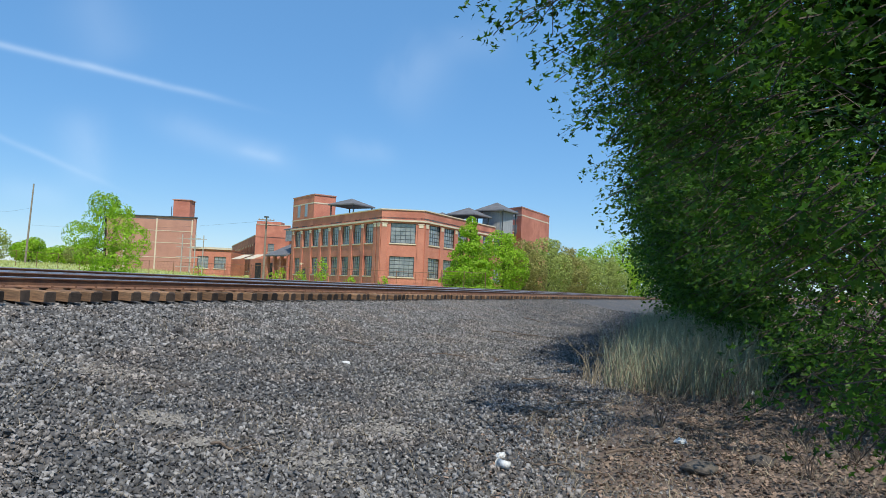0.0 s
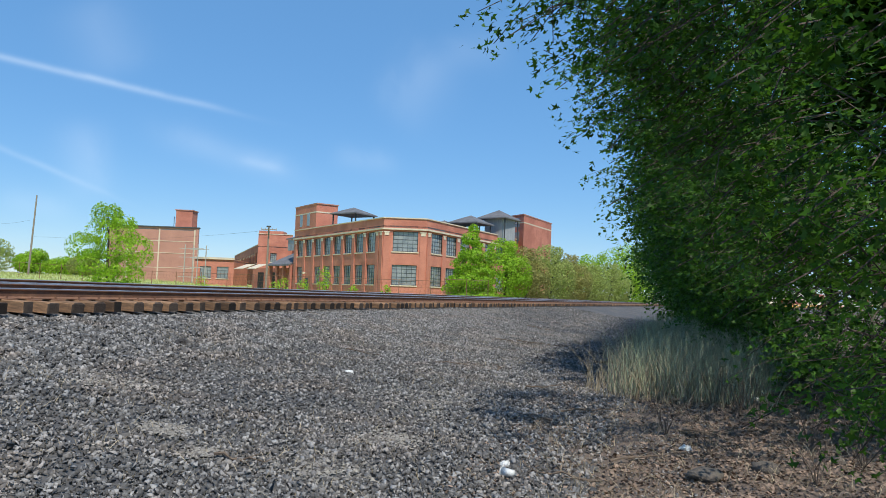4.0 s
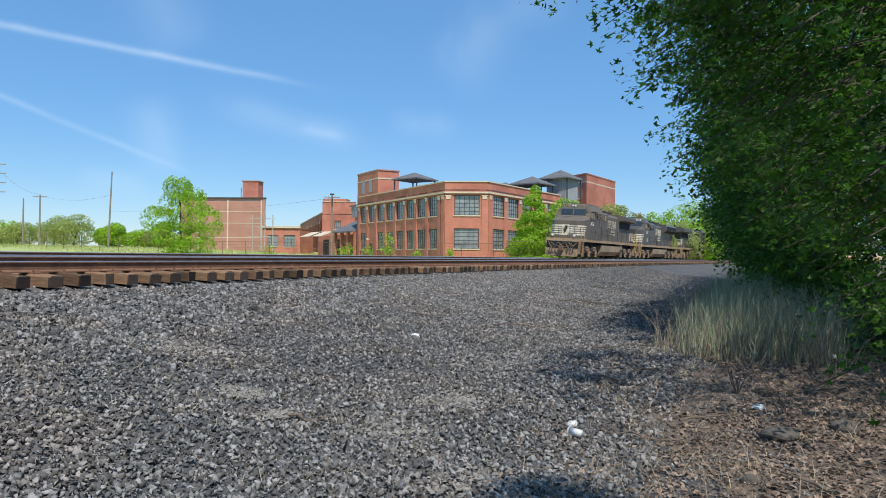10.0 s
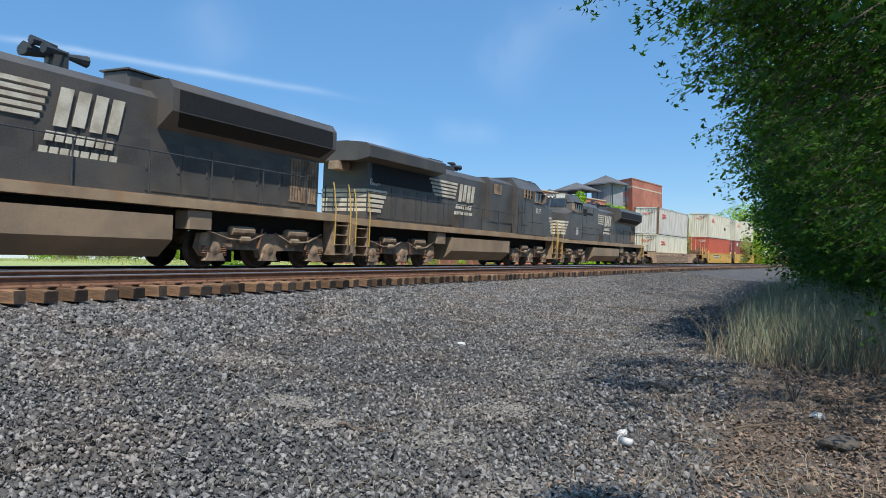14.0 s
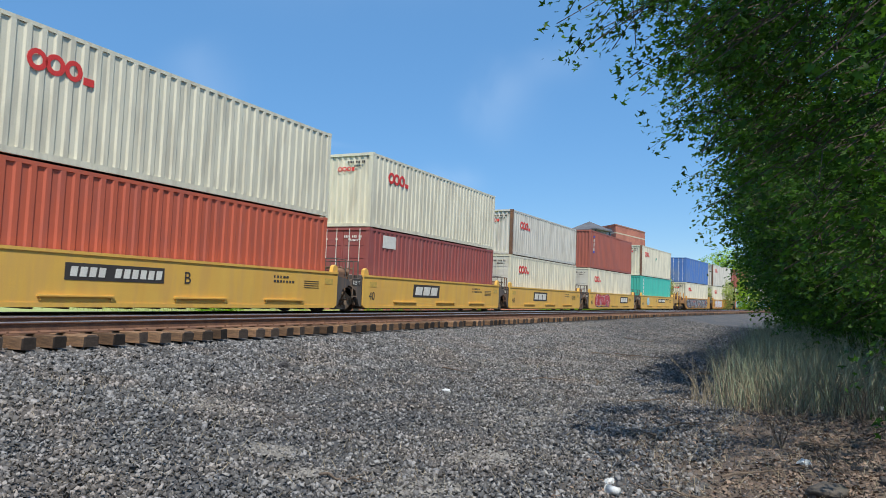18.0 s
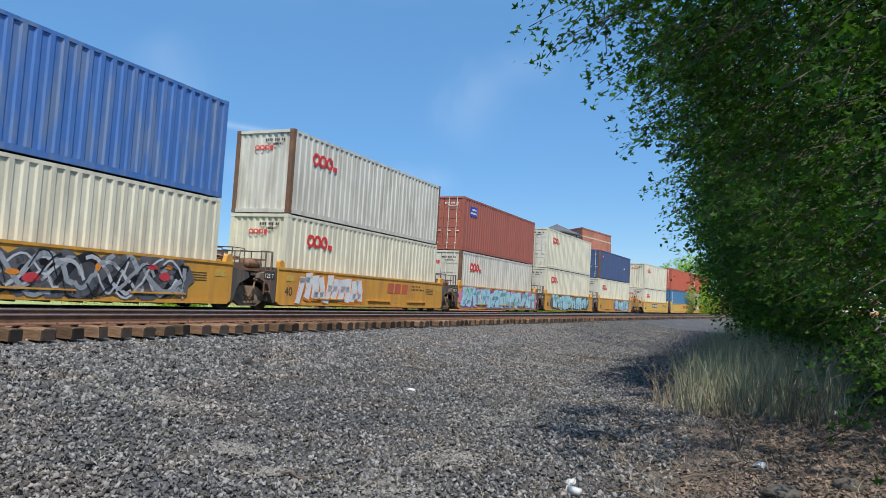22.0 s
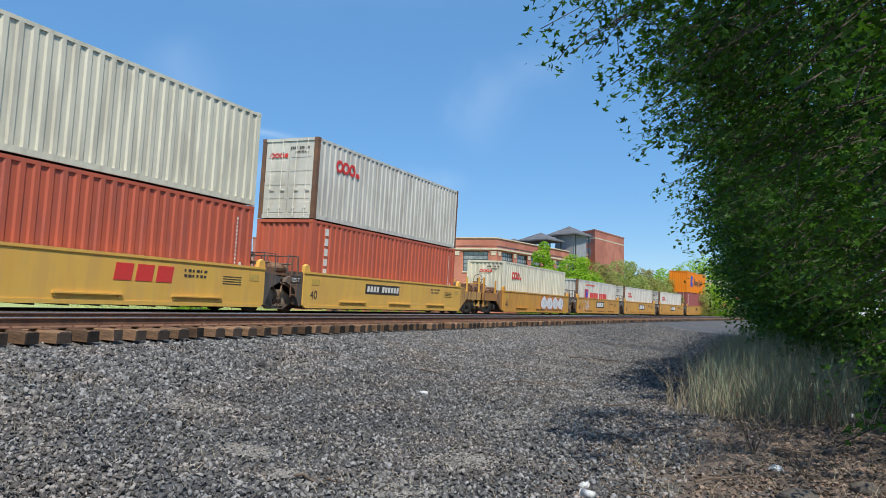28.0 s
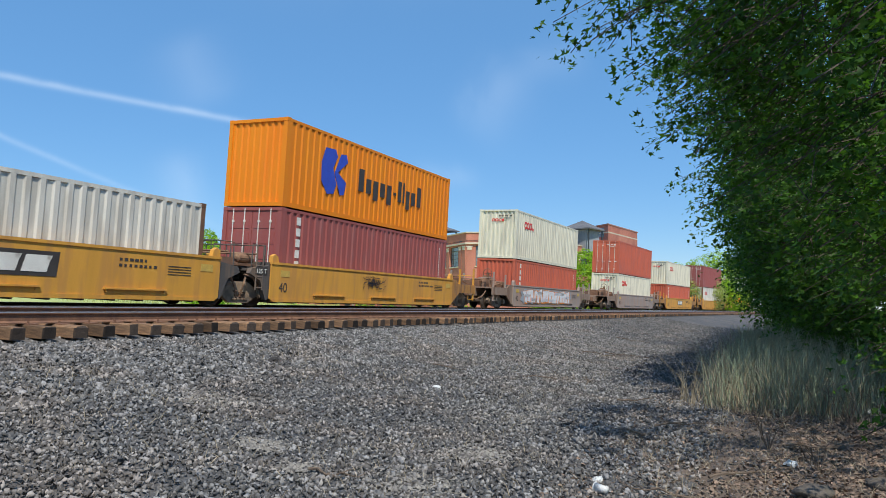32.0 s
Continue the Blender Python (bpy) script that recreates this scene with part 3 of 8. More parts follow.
def build_wing():
    """The long many-windowed wing and the low sheds between the warehouse and the factory."""
    th = thing("factory_wing", "long brick factory wing with narrow windows and pilasters", "building")
    A, B = (-128.0, 192.0), (-87.5, 140.1)
    n = math.hypot(B[0] - A[0], B[1] - A[1])
    k = 16
    op = [(n * i / k + 1.0, n * (i + 1) / k - 1.0, z, z + 2.6) for i in range(k) for z in (3.4, 7.2)]
    facade(th, A, B, op, 0, 11.3, M_BRICK, pilasters=[n * i / k for i in range(1, k)], bands=((11.3, 0.15, 0.1),), cols=3, rows=4)
    facade(th, B, (-80.5, 143.0), [(2.8, 4.2, 7.6, 9.6), (2.8, 4.2, 3.8, 6.0)], 0, 13.8, M_BRICK, bands=((13.8, 0.15, 0.1),), cols=3, rows=4)
    facade(th, (-80.5, 143.0), (-62.0, 118.0), [], 0, 12.0, M_BRICK)
    part("roof", Shape().prism([A, B, (-80.5, 143.0), (-110, 200)], 10.9, 11.1, "z"), M_ROOF, th)
    part("stair_tower", Shape().prism([(-87.5, 140.3), (-82.5, 142.3), (-83.7, 146.0), (-88.8, 144.4)], 11.2, 14.6, "z"), M_BRICK, th)
    lo = thing("low_brick_building", "low brick building with a pale cornice and blue windows", "building")
    A, B = (-88.3, 119.2), (-81.0, 121.5)
    facade(lo, A, B, [(1.0, 3.2, 3.3, 5.6), (4.3, 6.6, 3.3, 5.6)], 0, 7.0, M_BRICK, bands=((7.0, 0.4, 0.3),), cols=3, rows=3)
    facade(lo, B, (-84.0, 131.0), [], 0, 7.0, M_BRICK)
    facade(lo, (-91.5, 128.6), A, [], 0, 7.0, M_BRICK)
    part("roof", Shape().prism([A, B, (-84.0, 131.0), (-91.5, 128.6)], 6.6, 6.9, "z"), M_ROOF, lo)
    sh = thing("loading_shed", "grey roofed loading shed with brick piers", "shed")
    m = wall_frame((-76.0, 117.0), (-60.5, 107.5))
    part("roof", Shape().prism([(-0.6, 5.6), (6.5, 8.8), (6.5, 9.05), (-0.6, 5.85)], 10.5, 18.2, "x"), M_ROOF, sh, at=m)
    part("wall", Shape().box(0, 18.2, 2.0, 2.4, 0.5, 5.4), M_BRICK, sh, at=m)
    part("clerestory", Shape().box(5, 18.2, 6.4, 6.6, 8.9, 11.0), M_PANE, sh, at=m)
    part("upper_roof", Shape().prism([(6.2, 11.0), (10.5, 12.2), (10.5, 12.4), (6.2, 11.2)], 4.5, 18.4, "x"), M_ROOF, sh, at=m)
    for x in np.arange(10.8, 18.2, 2.4):
        part("pier", Shape().box(x - 0.25, x + 0.25, -0.2, 0.3, 0.5, 5.7), M_BRICK, sh, at=m)
    for x in (3.5, 8.6):
        part("awning", Shape().prism([(-2.6, 5.0), (-0.2, 5.9), (-0.2, 6.0), (-2.6, 5.1)], x - 1.8, x + 1.6, "x"), M_LIMESTONE, sh, "pale loading awning", at=m)
        # black sheet before the wall, painting the shade of an opening
        part("doorway", Shape().box(x - 1.2, x + 1.0, 1.9, 1.99, 0.9, 4.6), M_BLACKISH, sh, at=m)


build_warehouse()
build_wing()


# ---- poles, wires, fence ----
def utility_pole(x, y, h, label, arms=2, lean=0.0, lamp=False):
    z = float(ground_z(x, y))
    th = thing("utility_pole", label, "pole", pose(x, y, z, 0, lean, 30), "poles in the distance")
    part("pole", Shape().rod((0, 0, -0.2), (0, 0, h), 0.19, 10, 0.12), M_POLE, th)
    for i in range(arms):
        a = part("crossarm", Shape().box(-1.2, 1.2, -0.06, 0.06, h - 0.5 - i * 1.7, h - 0.36 - i * 1.7), M_POLE, th)
        for xx in (-1.1, -0.55, 0.55, 1.1):
            part("insulator", Shape().rod((xx, 0, h - 0.36 - i * 1.7), (xx, 0, h - 0.2 - i * 1.7), 0.05), M_CONCRETE, a)
    if lamp:
        part("lamp_head", Shape().cbox(-0.35, 0.35, -1.3, -0.5, h - 0.12, h + 0.05, 0.04).rod((0, 0, h - 0.1), (0, -0.6, h), 0.04), M_STEEL_DARK, th)
    return th


utility_pole(-110.7, 101.5, 14.6, "tall weathered utility pole in the meadow", 0, 2.0)
utility_pole(-125.9, 90.4, 15.4, "tall utility pole with many crossarms in the meadow", 4)
utility_pole(-123.6, 93.7, 9.0, "thin bare pole in the meadow", 0)
utility_pole(-121.9, 95.8, 9.8, "utility pole with a crossarm in the meadow", 1)
utility_pole(-58.7, 96.8, 10.0, "lamp pole with crossarm before the factory", 1, lamp=True)
utility_pole(-141.0, 95.0, 6.9, "distant utility pole with crossarms", 2)
yard = thing("pipe_rack", "pale steel pipe rack with ladders and cross pieces", "frame", pose(-83.0, 112.0, 1.0))
for x in (-1.4, 1.4):
    for y in (-1.2, 1.2):
        part("upright", Shape().box(x - 0.07, x + 0.07, y - 0.07, y + 0.07, 0, 8.2), M_CONCRETE, yard)
for z in (2.2, 4.0, 5.8, 7.4):
    part("beam", Shape().box(-2.6, 2.6, -1.28, -1.2, z, z + 0.1), M_CONCRETE, yard)
    part("beam", Shape().box(-2.0, 2.0, 1.2, 1.28, z, z + 0.1), M_CONCRETE, yard)


def chain_fence():
    """A sagging chain-link fence beyond the tracks."""
    th = thing("chain_link_fence", "rusty chain-link fence beyond the tracks", "fence")
    pts = [(-118 + 4.0 * i, 82.0 - 0.15 * i) for i in range(25)] + [(-20.5 + 1.6 * i, 66.0 + 2.4 * i) for i in range(3)]
    last = None
    for x, y in pts:
        z = float(ground_z(x, y))
        part("fence_post", Shape().rod((x, y, z - 0.1), (x, y, z + 2.3), 0.04, 6), M_RAIL, th)
        if last and abs(x - last[0]) < 6:
            part("top_rail", Shape().rod((last[0], last[1], last[2] + 2.2), (x, y, z + 2.2), 0.025, 5), M_RAIL, th)
            part("mesh_wire", [s := Shape(), [s.rod((last[0] + (x - last[0]) * k / 8, last[1] + (y - last[1]) * k / 8, z + 0.1), (last[0] + (x - last[0]) * (k + 1) / 8, last[1] + (y - last[1]) * (k + 1) / 8, z + 2.15), 0.008, 3) for k in range(8)],
                 [s.rod((last[0], last[1], z + h), (x, y, z + h), 0.008, 3) for h in (0.4, 0.9, 1.4, 1.8)]][0], M_RAIL, th)
        last = (x, y, z)


chain_fence()
wires = thing("overhead_wires", "thin sagging overhead wires between poles", "wire")
for k, (a, b) in enumerate((((-125.9, 90.4, 16.8), (-121.9, 95.8, 12.5)), ((-121.9, 95.8, 12.3), (-110.7, 101.5, 12.6)), ((-141, 95, 9.6), (-125.9, 90.4, 12.8)), ((-110.7, 101.5, 9.6), (-58.7, 96.8, 10.6)))):
    a, b = Vector(a), Vector(b)
    part("wire", Shape().pipe([a.lerp(b, i / 12) - Vector((0, 0, 0.9 * math.sin(math.pi * i / 12))) for i in range(13)], 0.013, 4), M_STEEL_DARK, wires)



# ---- plants ----
def leaf_cloud(name, pts, nrm, size, material, seed, lobed=False):
    """One mesh of leaves: a folded blade at each point, turned at random about a facing direction."""
    rng = np.random.default_rng(seed)
    n = len(pts)
    d = nrm + rng.normal(0, 0.55, (n, 3))
    d /= np.linalg.norm(d, axis=1)[:, None]
    a = np.cross(d, rng.normal(0, 1, (n, 3)))
    a[:, 2] -= 0.25
    a -= (a * d).sum(1)[:, None] * d
    a /= np.linalg.norm(a, axis=1)[:, None] + 1e-9
    b = np.cross(d, a)
    s = (size * rng.uniform(0.65, 1.3, n))[:, None]
    if lobed:      # a middle, and three pointed lobes with notches between them
        ang, rad = [-2.6, -1.15, -0.5, 0.0, 0.5, 1.15, 2.6], [0.20, 0.56, 0.26, 0.74, 0.26, 0.56, 0.20]
        fold = rng.uniform(0.05, 0.35, n)[:, None]
        rim = [pts + s * (r * math.sin(t) * b + (r * math.cos(t) - 0.15) * a + abs(r * math.sin(t)) * fold * d) for t, r in zip(ang, rad)]
        v = np.stack([pts - 0.15 * s * a] + rim, 1).reshape(-1, 3)
        k = np.arange(n)[:, None] * 8
        return big_mesh(name, v, np.concatenate([k + np.array([0, i, i + 1, i + 2]) for i in (1, 3, 5)]), material)
    v = np.stack([pts - 0.5 * s * a, pts + s * (0.30 * b + 0.12 * d), pts + 0.55 * s * a, pts + s * (-0.30 * b + 0.12 * d)], 1).reshape(-1, 3)
    return big_mesh(name, v, np.arange(n)[:, None] * 4 + np.arange(4), material)


def clumped(p, scale, rng, cut):
    """Keeps the points that lie in a web of clumps, so that gaps stay open."""
    q = p * scale
    w = np.sin(q[:, 0] * 1.7 + 1.3 * np.sin(q[:, 1] * 1.1)) + np.sin(q[:, 1] * 1.9 + 1.7 * np.sin(q[:, 2] * 1.3)) + np.sin(q[:, 2] * 2.1 + 1.1 * np.sin(q[:, 0] * 1.4))
    return w + rng.normal(0, 0.5, len(p)) > cut


def blob_points(blobs, n, seed, cut=-0.6, scale=2.2):
    rng = np.random.default_rng(seed)
    w = np.array([b[3] * b[4] + b[4] * b[5] + b[3] * b[5] for b in blobs])
    k = rng.choice(len(blobs), n, p=w / w.sum())
    bl = np.array(blobs)[k]
    d = rng.normal(0, 1, (n, 3))
    d /= np.linalg.norm(d, axis=1)[:, None]
    r = 1 - np.abs(rng.normal(0, 0.22, n))
    p = bl[:, :3] + d * bl[:, 3:] * np.clip(r, 0.1, 1.1)[:, None]
    keep = clumped(p, scale, rng, cut)
    return p[keep], d[keep]


def limbs(name, base, tips, r, material, parent, seed, trunk_to):
    rng = random.Random(seed)
    b, top = Vector(base), Vector(trunk_to)
    s = Shape()
    n = 7
    prev = b
    for i in range(1, n + 1):
        p = b.lerp(top, i / n) + Vector((rng.uniform(-0.12, 0.12), rng.uniform(-0.12, 0.12), 0)) * (i < n)
        s.rod(prev, p, r * (1 - 0.75 * (i - 1) / n), 9, r * (1 - 0.75 * i / n), False)
        prev = p
    part("trunk", s, material, parent, smooth=True)
    for t in tips:
        q = Shape()
        t = Vector(t)
        k = rng.uniform(0.25, 0.85)
        a = b.lerp(top, k)
        rr = r * 0.34 * (1.1 - 0.6 * k)
        bow = Vector((rng.uniform(-0.4, 0.4), rng.uniform(-0.4, 0.4), rng.uniform(0.2, 0.7)))
        line = [a.lerp(t, i / 6) + bow * math.sin(math.pi * i / 6) + Vector([rng.uniform(-0.07, 0.07) for _ in range(3)]) * (0 < i < 6) for i in range(7)]
        for i in range(6):
            q.rod(line[i], line[i + 1], rr * (1 - i / 6.5), 6, rr * (1 - (i + 1) / 6.5), False)
        for j in range(5):
            o, way = line[2 + j % 4], (line[3 + j % 4] - line[1 + j % 4]).normalized()
            e = o + ((t - a).length * rng.uniform(0.12, 0.3)) * (way + Vector((rng.uniform(-0.8, 0.8), rng.uniform(-0.8, 0.8), rng.uniform(-0.5, 0.4))))
            q.rod(o, o.lerp(e, 0.5) + Vector((0, 0, 0.06)), rr * 0.3, 5, rr * 0.18, False).rod(o.lerp(e, 0.5) + Vector((0, 0, 0.06)), e, rr * 0.18, 4, rr * 0.04, False)
        part("limb", q, material, parent)


def tree(label, base, blobs, n, leaf, material, seed, r=0.2, lobed=False, cut=-0.6, scale=2.2, category="tree", name="tree", tips=9, group="trees beyond the tracks"):
    x, y = base
    z = float(ground_z(x, y)) - 0.05
    th = thing(name, label, category, pose(x, y, z), group)
    local = [(bx - x, by - y, bz - z, a, b, c) for bx, by, bz, a, b, c in blobs]
    rng = random.Random(seed)
    pts, nrm = blob_points(local, n, seed, cut, scale)
    hi = max(local, key=lambda q: q[2])
    part("crown", leaf_cloud("crown", pts, nrm, leaf, material, seed + 1, lobed), material, th)
    choose = [local[rng.randrange(len(local))] for _ in range(tips)]
    limbs("limb", (0, 0, -0.1), [(b[0] + rng.uniform(-0.6, 0.6) * b[3], b[1] + rng.uniform(-0.6, 0.6) * b[4], b[2] + rng.uniform(-0.3, 0.7) * b[5]) for b in choose], r, M_BARK, th, seed, (hi[0], hi[1], hi[2]))
    return th


# the row of trees beside the camera: how far its edge stands out over the gravel at each height
EDGE_Z = [0.2, 0.6, 1.2, 1.8, 2.5, 3.2, 4.2, 5.2, 6.0, 7.0, 8.0]
EDGE_X = [2.3, 1.8, 1.3, 1.0, 0.45, -0.05, -0.75, -1.2, -0.5, 0.5, 2.6]


def row_tree(y0, y1, seed, n, leaf, lobed, top, label, reach):
    """One tree of the row, which fills the stretch from y0 to y1 and reaches out over the gravel."""
    rng = np.random.default_rng(seed)
    ym = (y0 + y1) / 2
    near = y1 < 19
    # sprays of leaves, each a flat drooping fan; the tree bulges in the middle of its stretch
    many = n // (34 if near else 54)
    z = rng.uniform(0.35, top, many)
    y = rng.uniform(y0 - 0.8, y1 + 0.8, many)
    bulge = 0.55 * np.cos((y - ym) / (y1 - y0 + 1.6) * np.pi) - 0.35
    lump = 0.45 * np.sin(y * 1.9 + z * 1.3 + seed) * np.sin(z * 1.7 - y * 0.6) + 0.3 * np.sin(y * 4.3 + z * 3.1)
    x = np.maximum(np.interp(z, EDGE_Z, EDGE_X), reach) - bulge - lump + np.abs(rng.normal(0, 0.6 if near else 0.85, many)) + 0.25
    top_of = top - 1.6 * ((y - ym) / (y1 - y0) * 2) ** 2 - 0.8 * np.sin(y * 2.1 + x)
    c = np.stack([x, y, z], 1)
    if near:      # an open understorey of few leaves below, full above
        c = c[(z < top_of + 0.8) & clumped(c, 1.6, rng, -1.1) & (rng.random(many) < np.interp(z, [0.3, 1.4, 2.6, 3.4], [0.22, 0.4, 0.7, 1.0]))]
    else:
        c = c[z < top_of]
    per = rng.integers(22, 62, len(c)) if near else rng.integers(34, 80, len(c))
    k = np.repeat(np.arange(len(c)), per)
    grow = 1.2 if near else leaf / 0.055
    wide = rng.uniform(0.20, 0.42, len(c))[k] * grow
    along = rng.normal(0, 1, (len(c), 2)) + np.array([-0.8, -0.5])
    along /= np.linalg.norm(along, axis=1)[:, None]
    s, w, h = rng.uniform(-1.5, 1.5, len(k)) * wide, rng.uniform(-0.85, 0.85, len(k)) * wide, rng.normal(0, 0.035, len(k)) * grow
    p = c[k] + np.stack([along[k, 0] * s - along[k, 1] * w, along[k, 1] * s + along[k, 0] * w, h - 0.30 * np.abs(s) - 0.25 * s], 1)
    p = p[p[:, 2] > 0.15]
    # the first two trees stand closer by and are smaller
    small = 0.43 if y0 < 5 else 0.80 if y0 < 9 else 1.0
    eye = np.array(EYE)
    p, c, leaf = eye + (p - eye) * small, eye + (c - eye) * small, leaf * small
    # the far side of the crown, well back from the edge
    m = 400 if y0 < 5 else int(n * (1.0 if near else 0.30))
    back = 3.9 if near else 1.0
    q = np.stack([rng.uniform(back, 8.5, m), rng.uniform(y0 - 1, y1 + 1, m), rng.uniform(0.3 if near else 2.5, top + (3.4 if near else 0.0), m)], 1)
    q = q[(q[:, 0] > np.maximum(np.interp(q[:, 2], EDGE_Z, EDGE_X), reach) + 0.8) & clumped(q, 1.5, rng, -0.6 if near else 0.1)]
    base = ((3.6 + rng.uniform(-0.5, 0.8)) * (small + 0.15 if near else 1), ym * small)
    if y0 < 5:
        base = (1.55, ym * small)
    gz = float(ground_z(*base)) - 0.05
    th = thing("tree", label, "tree", pose(*base, gz), "row of trees beside the gravel")
    off = np.array([*base, gz])
    nr = np.tile(np.array([-0.35, -0.3, 0.8]), (len(p), 1))
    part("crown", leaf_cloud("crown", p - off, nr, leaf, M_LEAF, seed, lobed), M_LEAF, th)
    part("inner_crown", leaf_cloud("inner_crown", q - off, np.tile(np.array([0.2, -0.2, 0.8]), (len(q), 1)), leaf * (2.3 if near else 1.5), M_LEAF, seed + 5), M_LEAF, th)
    if near:
        tw = Shape()
        for i, o in enumerate(c - off):
            g = Vector((along[i, 0], along[i, 1], -0.25)) * float(rng.uniform(0.3, 0.55)) * small
            o = Vector(o)
            tw.rod(o - g, o, 0.006 * small, 3, 0.005 * small, False).rod(o, o + g - Vector((0, 0, 0.08)), 0.005 * small, 3, 0.002, False)
        tagged(part("twig", tw, M_BARK, th), kind="stuff")
    # the roof of the crown, high over the edge, from the third tree on
    # over the first two, an unseen canopy added to shade leaves and litter
    roof = (0.8, 3.6, -1.5, 2.0, 3.4, 5.4, n // 4) if y0 < 5 else (3.6, 7.0, y0 - 3.5, y1, 7.0, 9.6, 6000) if y0 < 12 else (1.5, 7.5, y0 - 1.0, y1 + 1, 5.4, 9.8, n if near else n // 2)
    if y0 < 40:
        r = np.stack([rng.uniform(*roof[:2], roof[6]), rng.uniform(*roof[2:4], roof[6]), rng.uniform(*roof[4:6], roof[6])], 1)
        r = r[clumped(r, 1.3, rng, 0.1)]
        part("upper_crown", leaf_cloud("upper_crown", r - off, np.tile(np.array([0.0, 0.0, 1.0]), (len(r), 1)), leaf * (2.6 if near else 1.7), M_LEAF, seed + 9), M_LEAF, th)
    tips = [(-1.5 - rng.uniform(0, 1.2), rng.uniform(-2, 2), rng.uniform(2.0, 5.0)) for _ in range(9)] + [(rng.uniform(-1, 3), rng.uniform(-2, 2), rng.uniform(2.8, max(3.2, top - 1))) for _ in range(4)]
    limbs("limb", (0, 0, 0), [tuple(float(v) * small for v in t) for t in tips], 0.17 * small, M_BARK, th, seed, (0.2, 0.1, (top - 1.5) * small))
    return th


SHADY = "leafy tree in deep shade, branches hanging low over the gravel"
for y0, y1, seed, n, leaf, lobed, top, reach in (
        (4.4, 8.0, 31, 42000, 0.080, True, 4.9, -1.25), (8.0, 12.5, 32, 15000, 0.088, True, 6.0, -1.0), (12.5, 18.0, 33, 32000, 0.098, True, 6.3, -0.75), (18.0, 25.0, 34, 24000, 0.13, False, 7.4, -0.7),
        (25.0, 34.0, 35, 18000, 0.15, False, 7.6, -0.6), (34.0, 46.0, 36, 14000, 0.18, False, 8.0, -0.6), (46.0, 62.0, 37, 10000, 0.24, False, 8.5, -0.6)):
    row_tree(y0, y1, seed, n, leaf, lobed, top, SHADY, reach)

# bright plants beyond the tracks
tree("young bright green tree standing alone by a brick wall", (-44.6, 48.9), [(-44.6, 48.9, 5.4, 2.3, 2.1, 2.3), (-46.6, 48.1, 4.6, 1.6, 1.5, 1.3), (-42.9, 49.6, 4.3, 1.7, 1.6, 1.7), (-44.9, 48.5, 7.3, 1.3, 1.2, 1.2), (-43.9, 49.2, 6.6, 1.2, 1.2, 1.0),
     (-45.6, 48.4, 2.9, 1.7, 1.6, 1.5), (-43.4, 49.3, 2.6, 1.7, 1.6, 1.4), (-44.5, 48.9, 1.8, 1.5, 1.4, 1.0)], 17000, 0.19, M_LEAF_BRIGHT, 51, 0.14, cut=-0.2, scale=2.3)
# a conical tree of stacked boughs before the factory's corner, then lower scrub that thins out along the line
cone = [(-19.6 + 0.5 * math.cos(k * 2.4) * (1 - k / 9), 72.5 + 0.5 * math.sin(k * 2.4), 1.4 + 0.88 * k, 3.3 - 0.33 * k, 3.2 - 0.33 * k, 0.8) for k in range(9)]
tree("dense bright green conical tree beyond the tracks", (-19.6, 72.5), cone, 19000, 0.25, M_LEAF_BRIGHT, 60, 0.15, cut=-1.0, scale=2.0, tips=7)
BUSHES = [(-16.9, 76.0, 2.8, 3.0, 7.9), (-15.4, 80.5, 2.6, 2.6, 7.4), (-13.8, 88.0, 3.0, 3.0, 8.2), (-12.5, 95.0, 3.0, 3.2, 7.6), (-10.8, 103.0, 3.0, 3.2, 7.0), (-8.4, 112.0, 3.4, 3.4, 7.4), (-5.6, 122.0, 3.6, 3.4, 7.0)]
for i, (x, y, a, b, top) in enumerate(BUSHES):
    leafage = (M_LEAF_BRIGHT, M_LEAF_OLIVE, M_LEAF_HAZED, M_LEAF_OLIVE, M_LEAF_HAZED, M_LEAF_HAZED, M_LEAF_BRIGHT)[i]
    tree("olive scrub tree with thin new leaves beyond the tracks" if leafage is M_LEAF_OLIVE else "yellow-green scrub tree beyond the tracks", (x, y),
         [(x, y, top * 0.45, a, b, top * 0.42), (x - 0.4, y, top * 0.75, a * 0.62, b * 0.62, top * 0.27), (x + a * 0.5, y + 0.6, top * 0.5, a * 0.6, b * 0.7, top * 0.32), (x + a * 0.3, y, top * 0.85, a * 0.3, b * 0.3, top * 0.14)],
         11500, 0.23, leafage, 61 + i, 0.15, cut=-0.9, scale=1.5, tips=9)
FAR = [(-10, 152, 5.5, 14.5), (-3, 160, 6, 15.5), (5, 168, 6, 14), (-18, 156, 4.5, 11.5), (-24, 165, 5, 11), (14, 150, 5, 11), (-128, 118, 3.6, 8.4), (-122, 126, 3.4, 8.2), (-142, 120, 5.2, 10.6), (-135, 132, 5, 7.4), (-112, 132, 5, 6.0), (-150, 112, 5, 8.4), (-165, 118, 7, 9.4),
       (-128, 142, 6, 7.0), (-158, 128, 5, 11.0), (-105, 140, 6, 6.0), (-146, 150, 7, 7.5)]
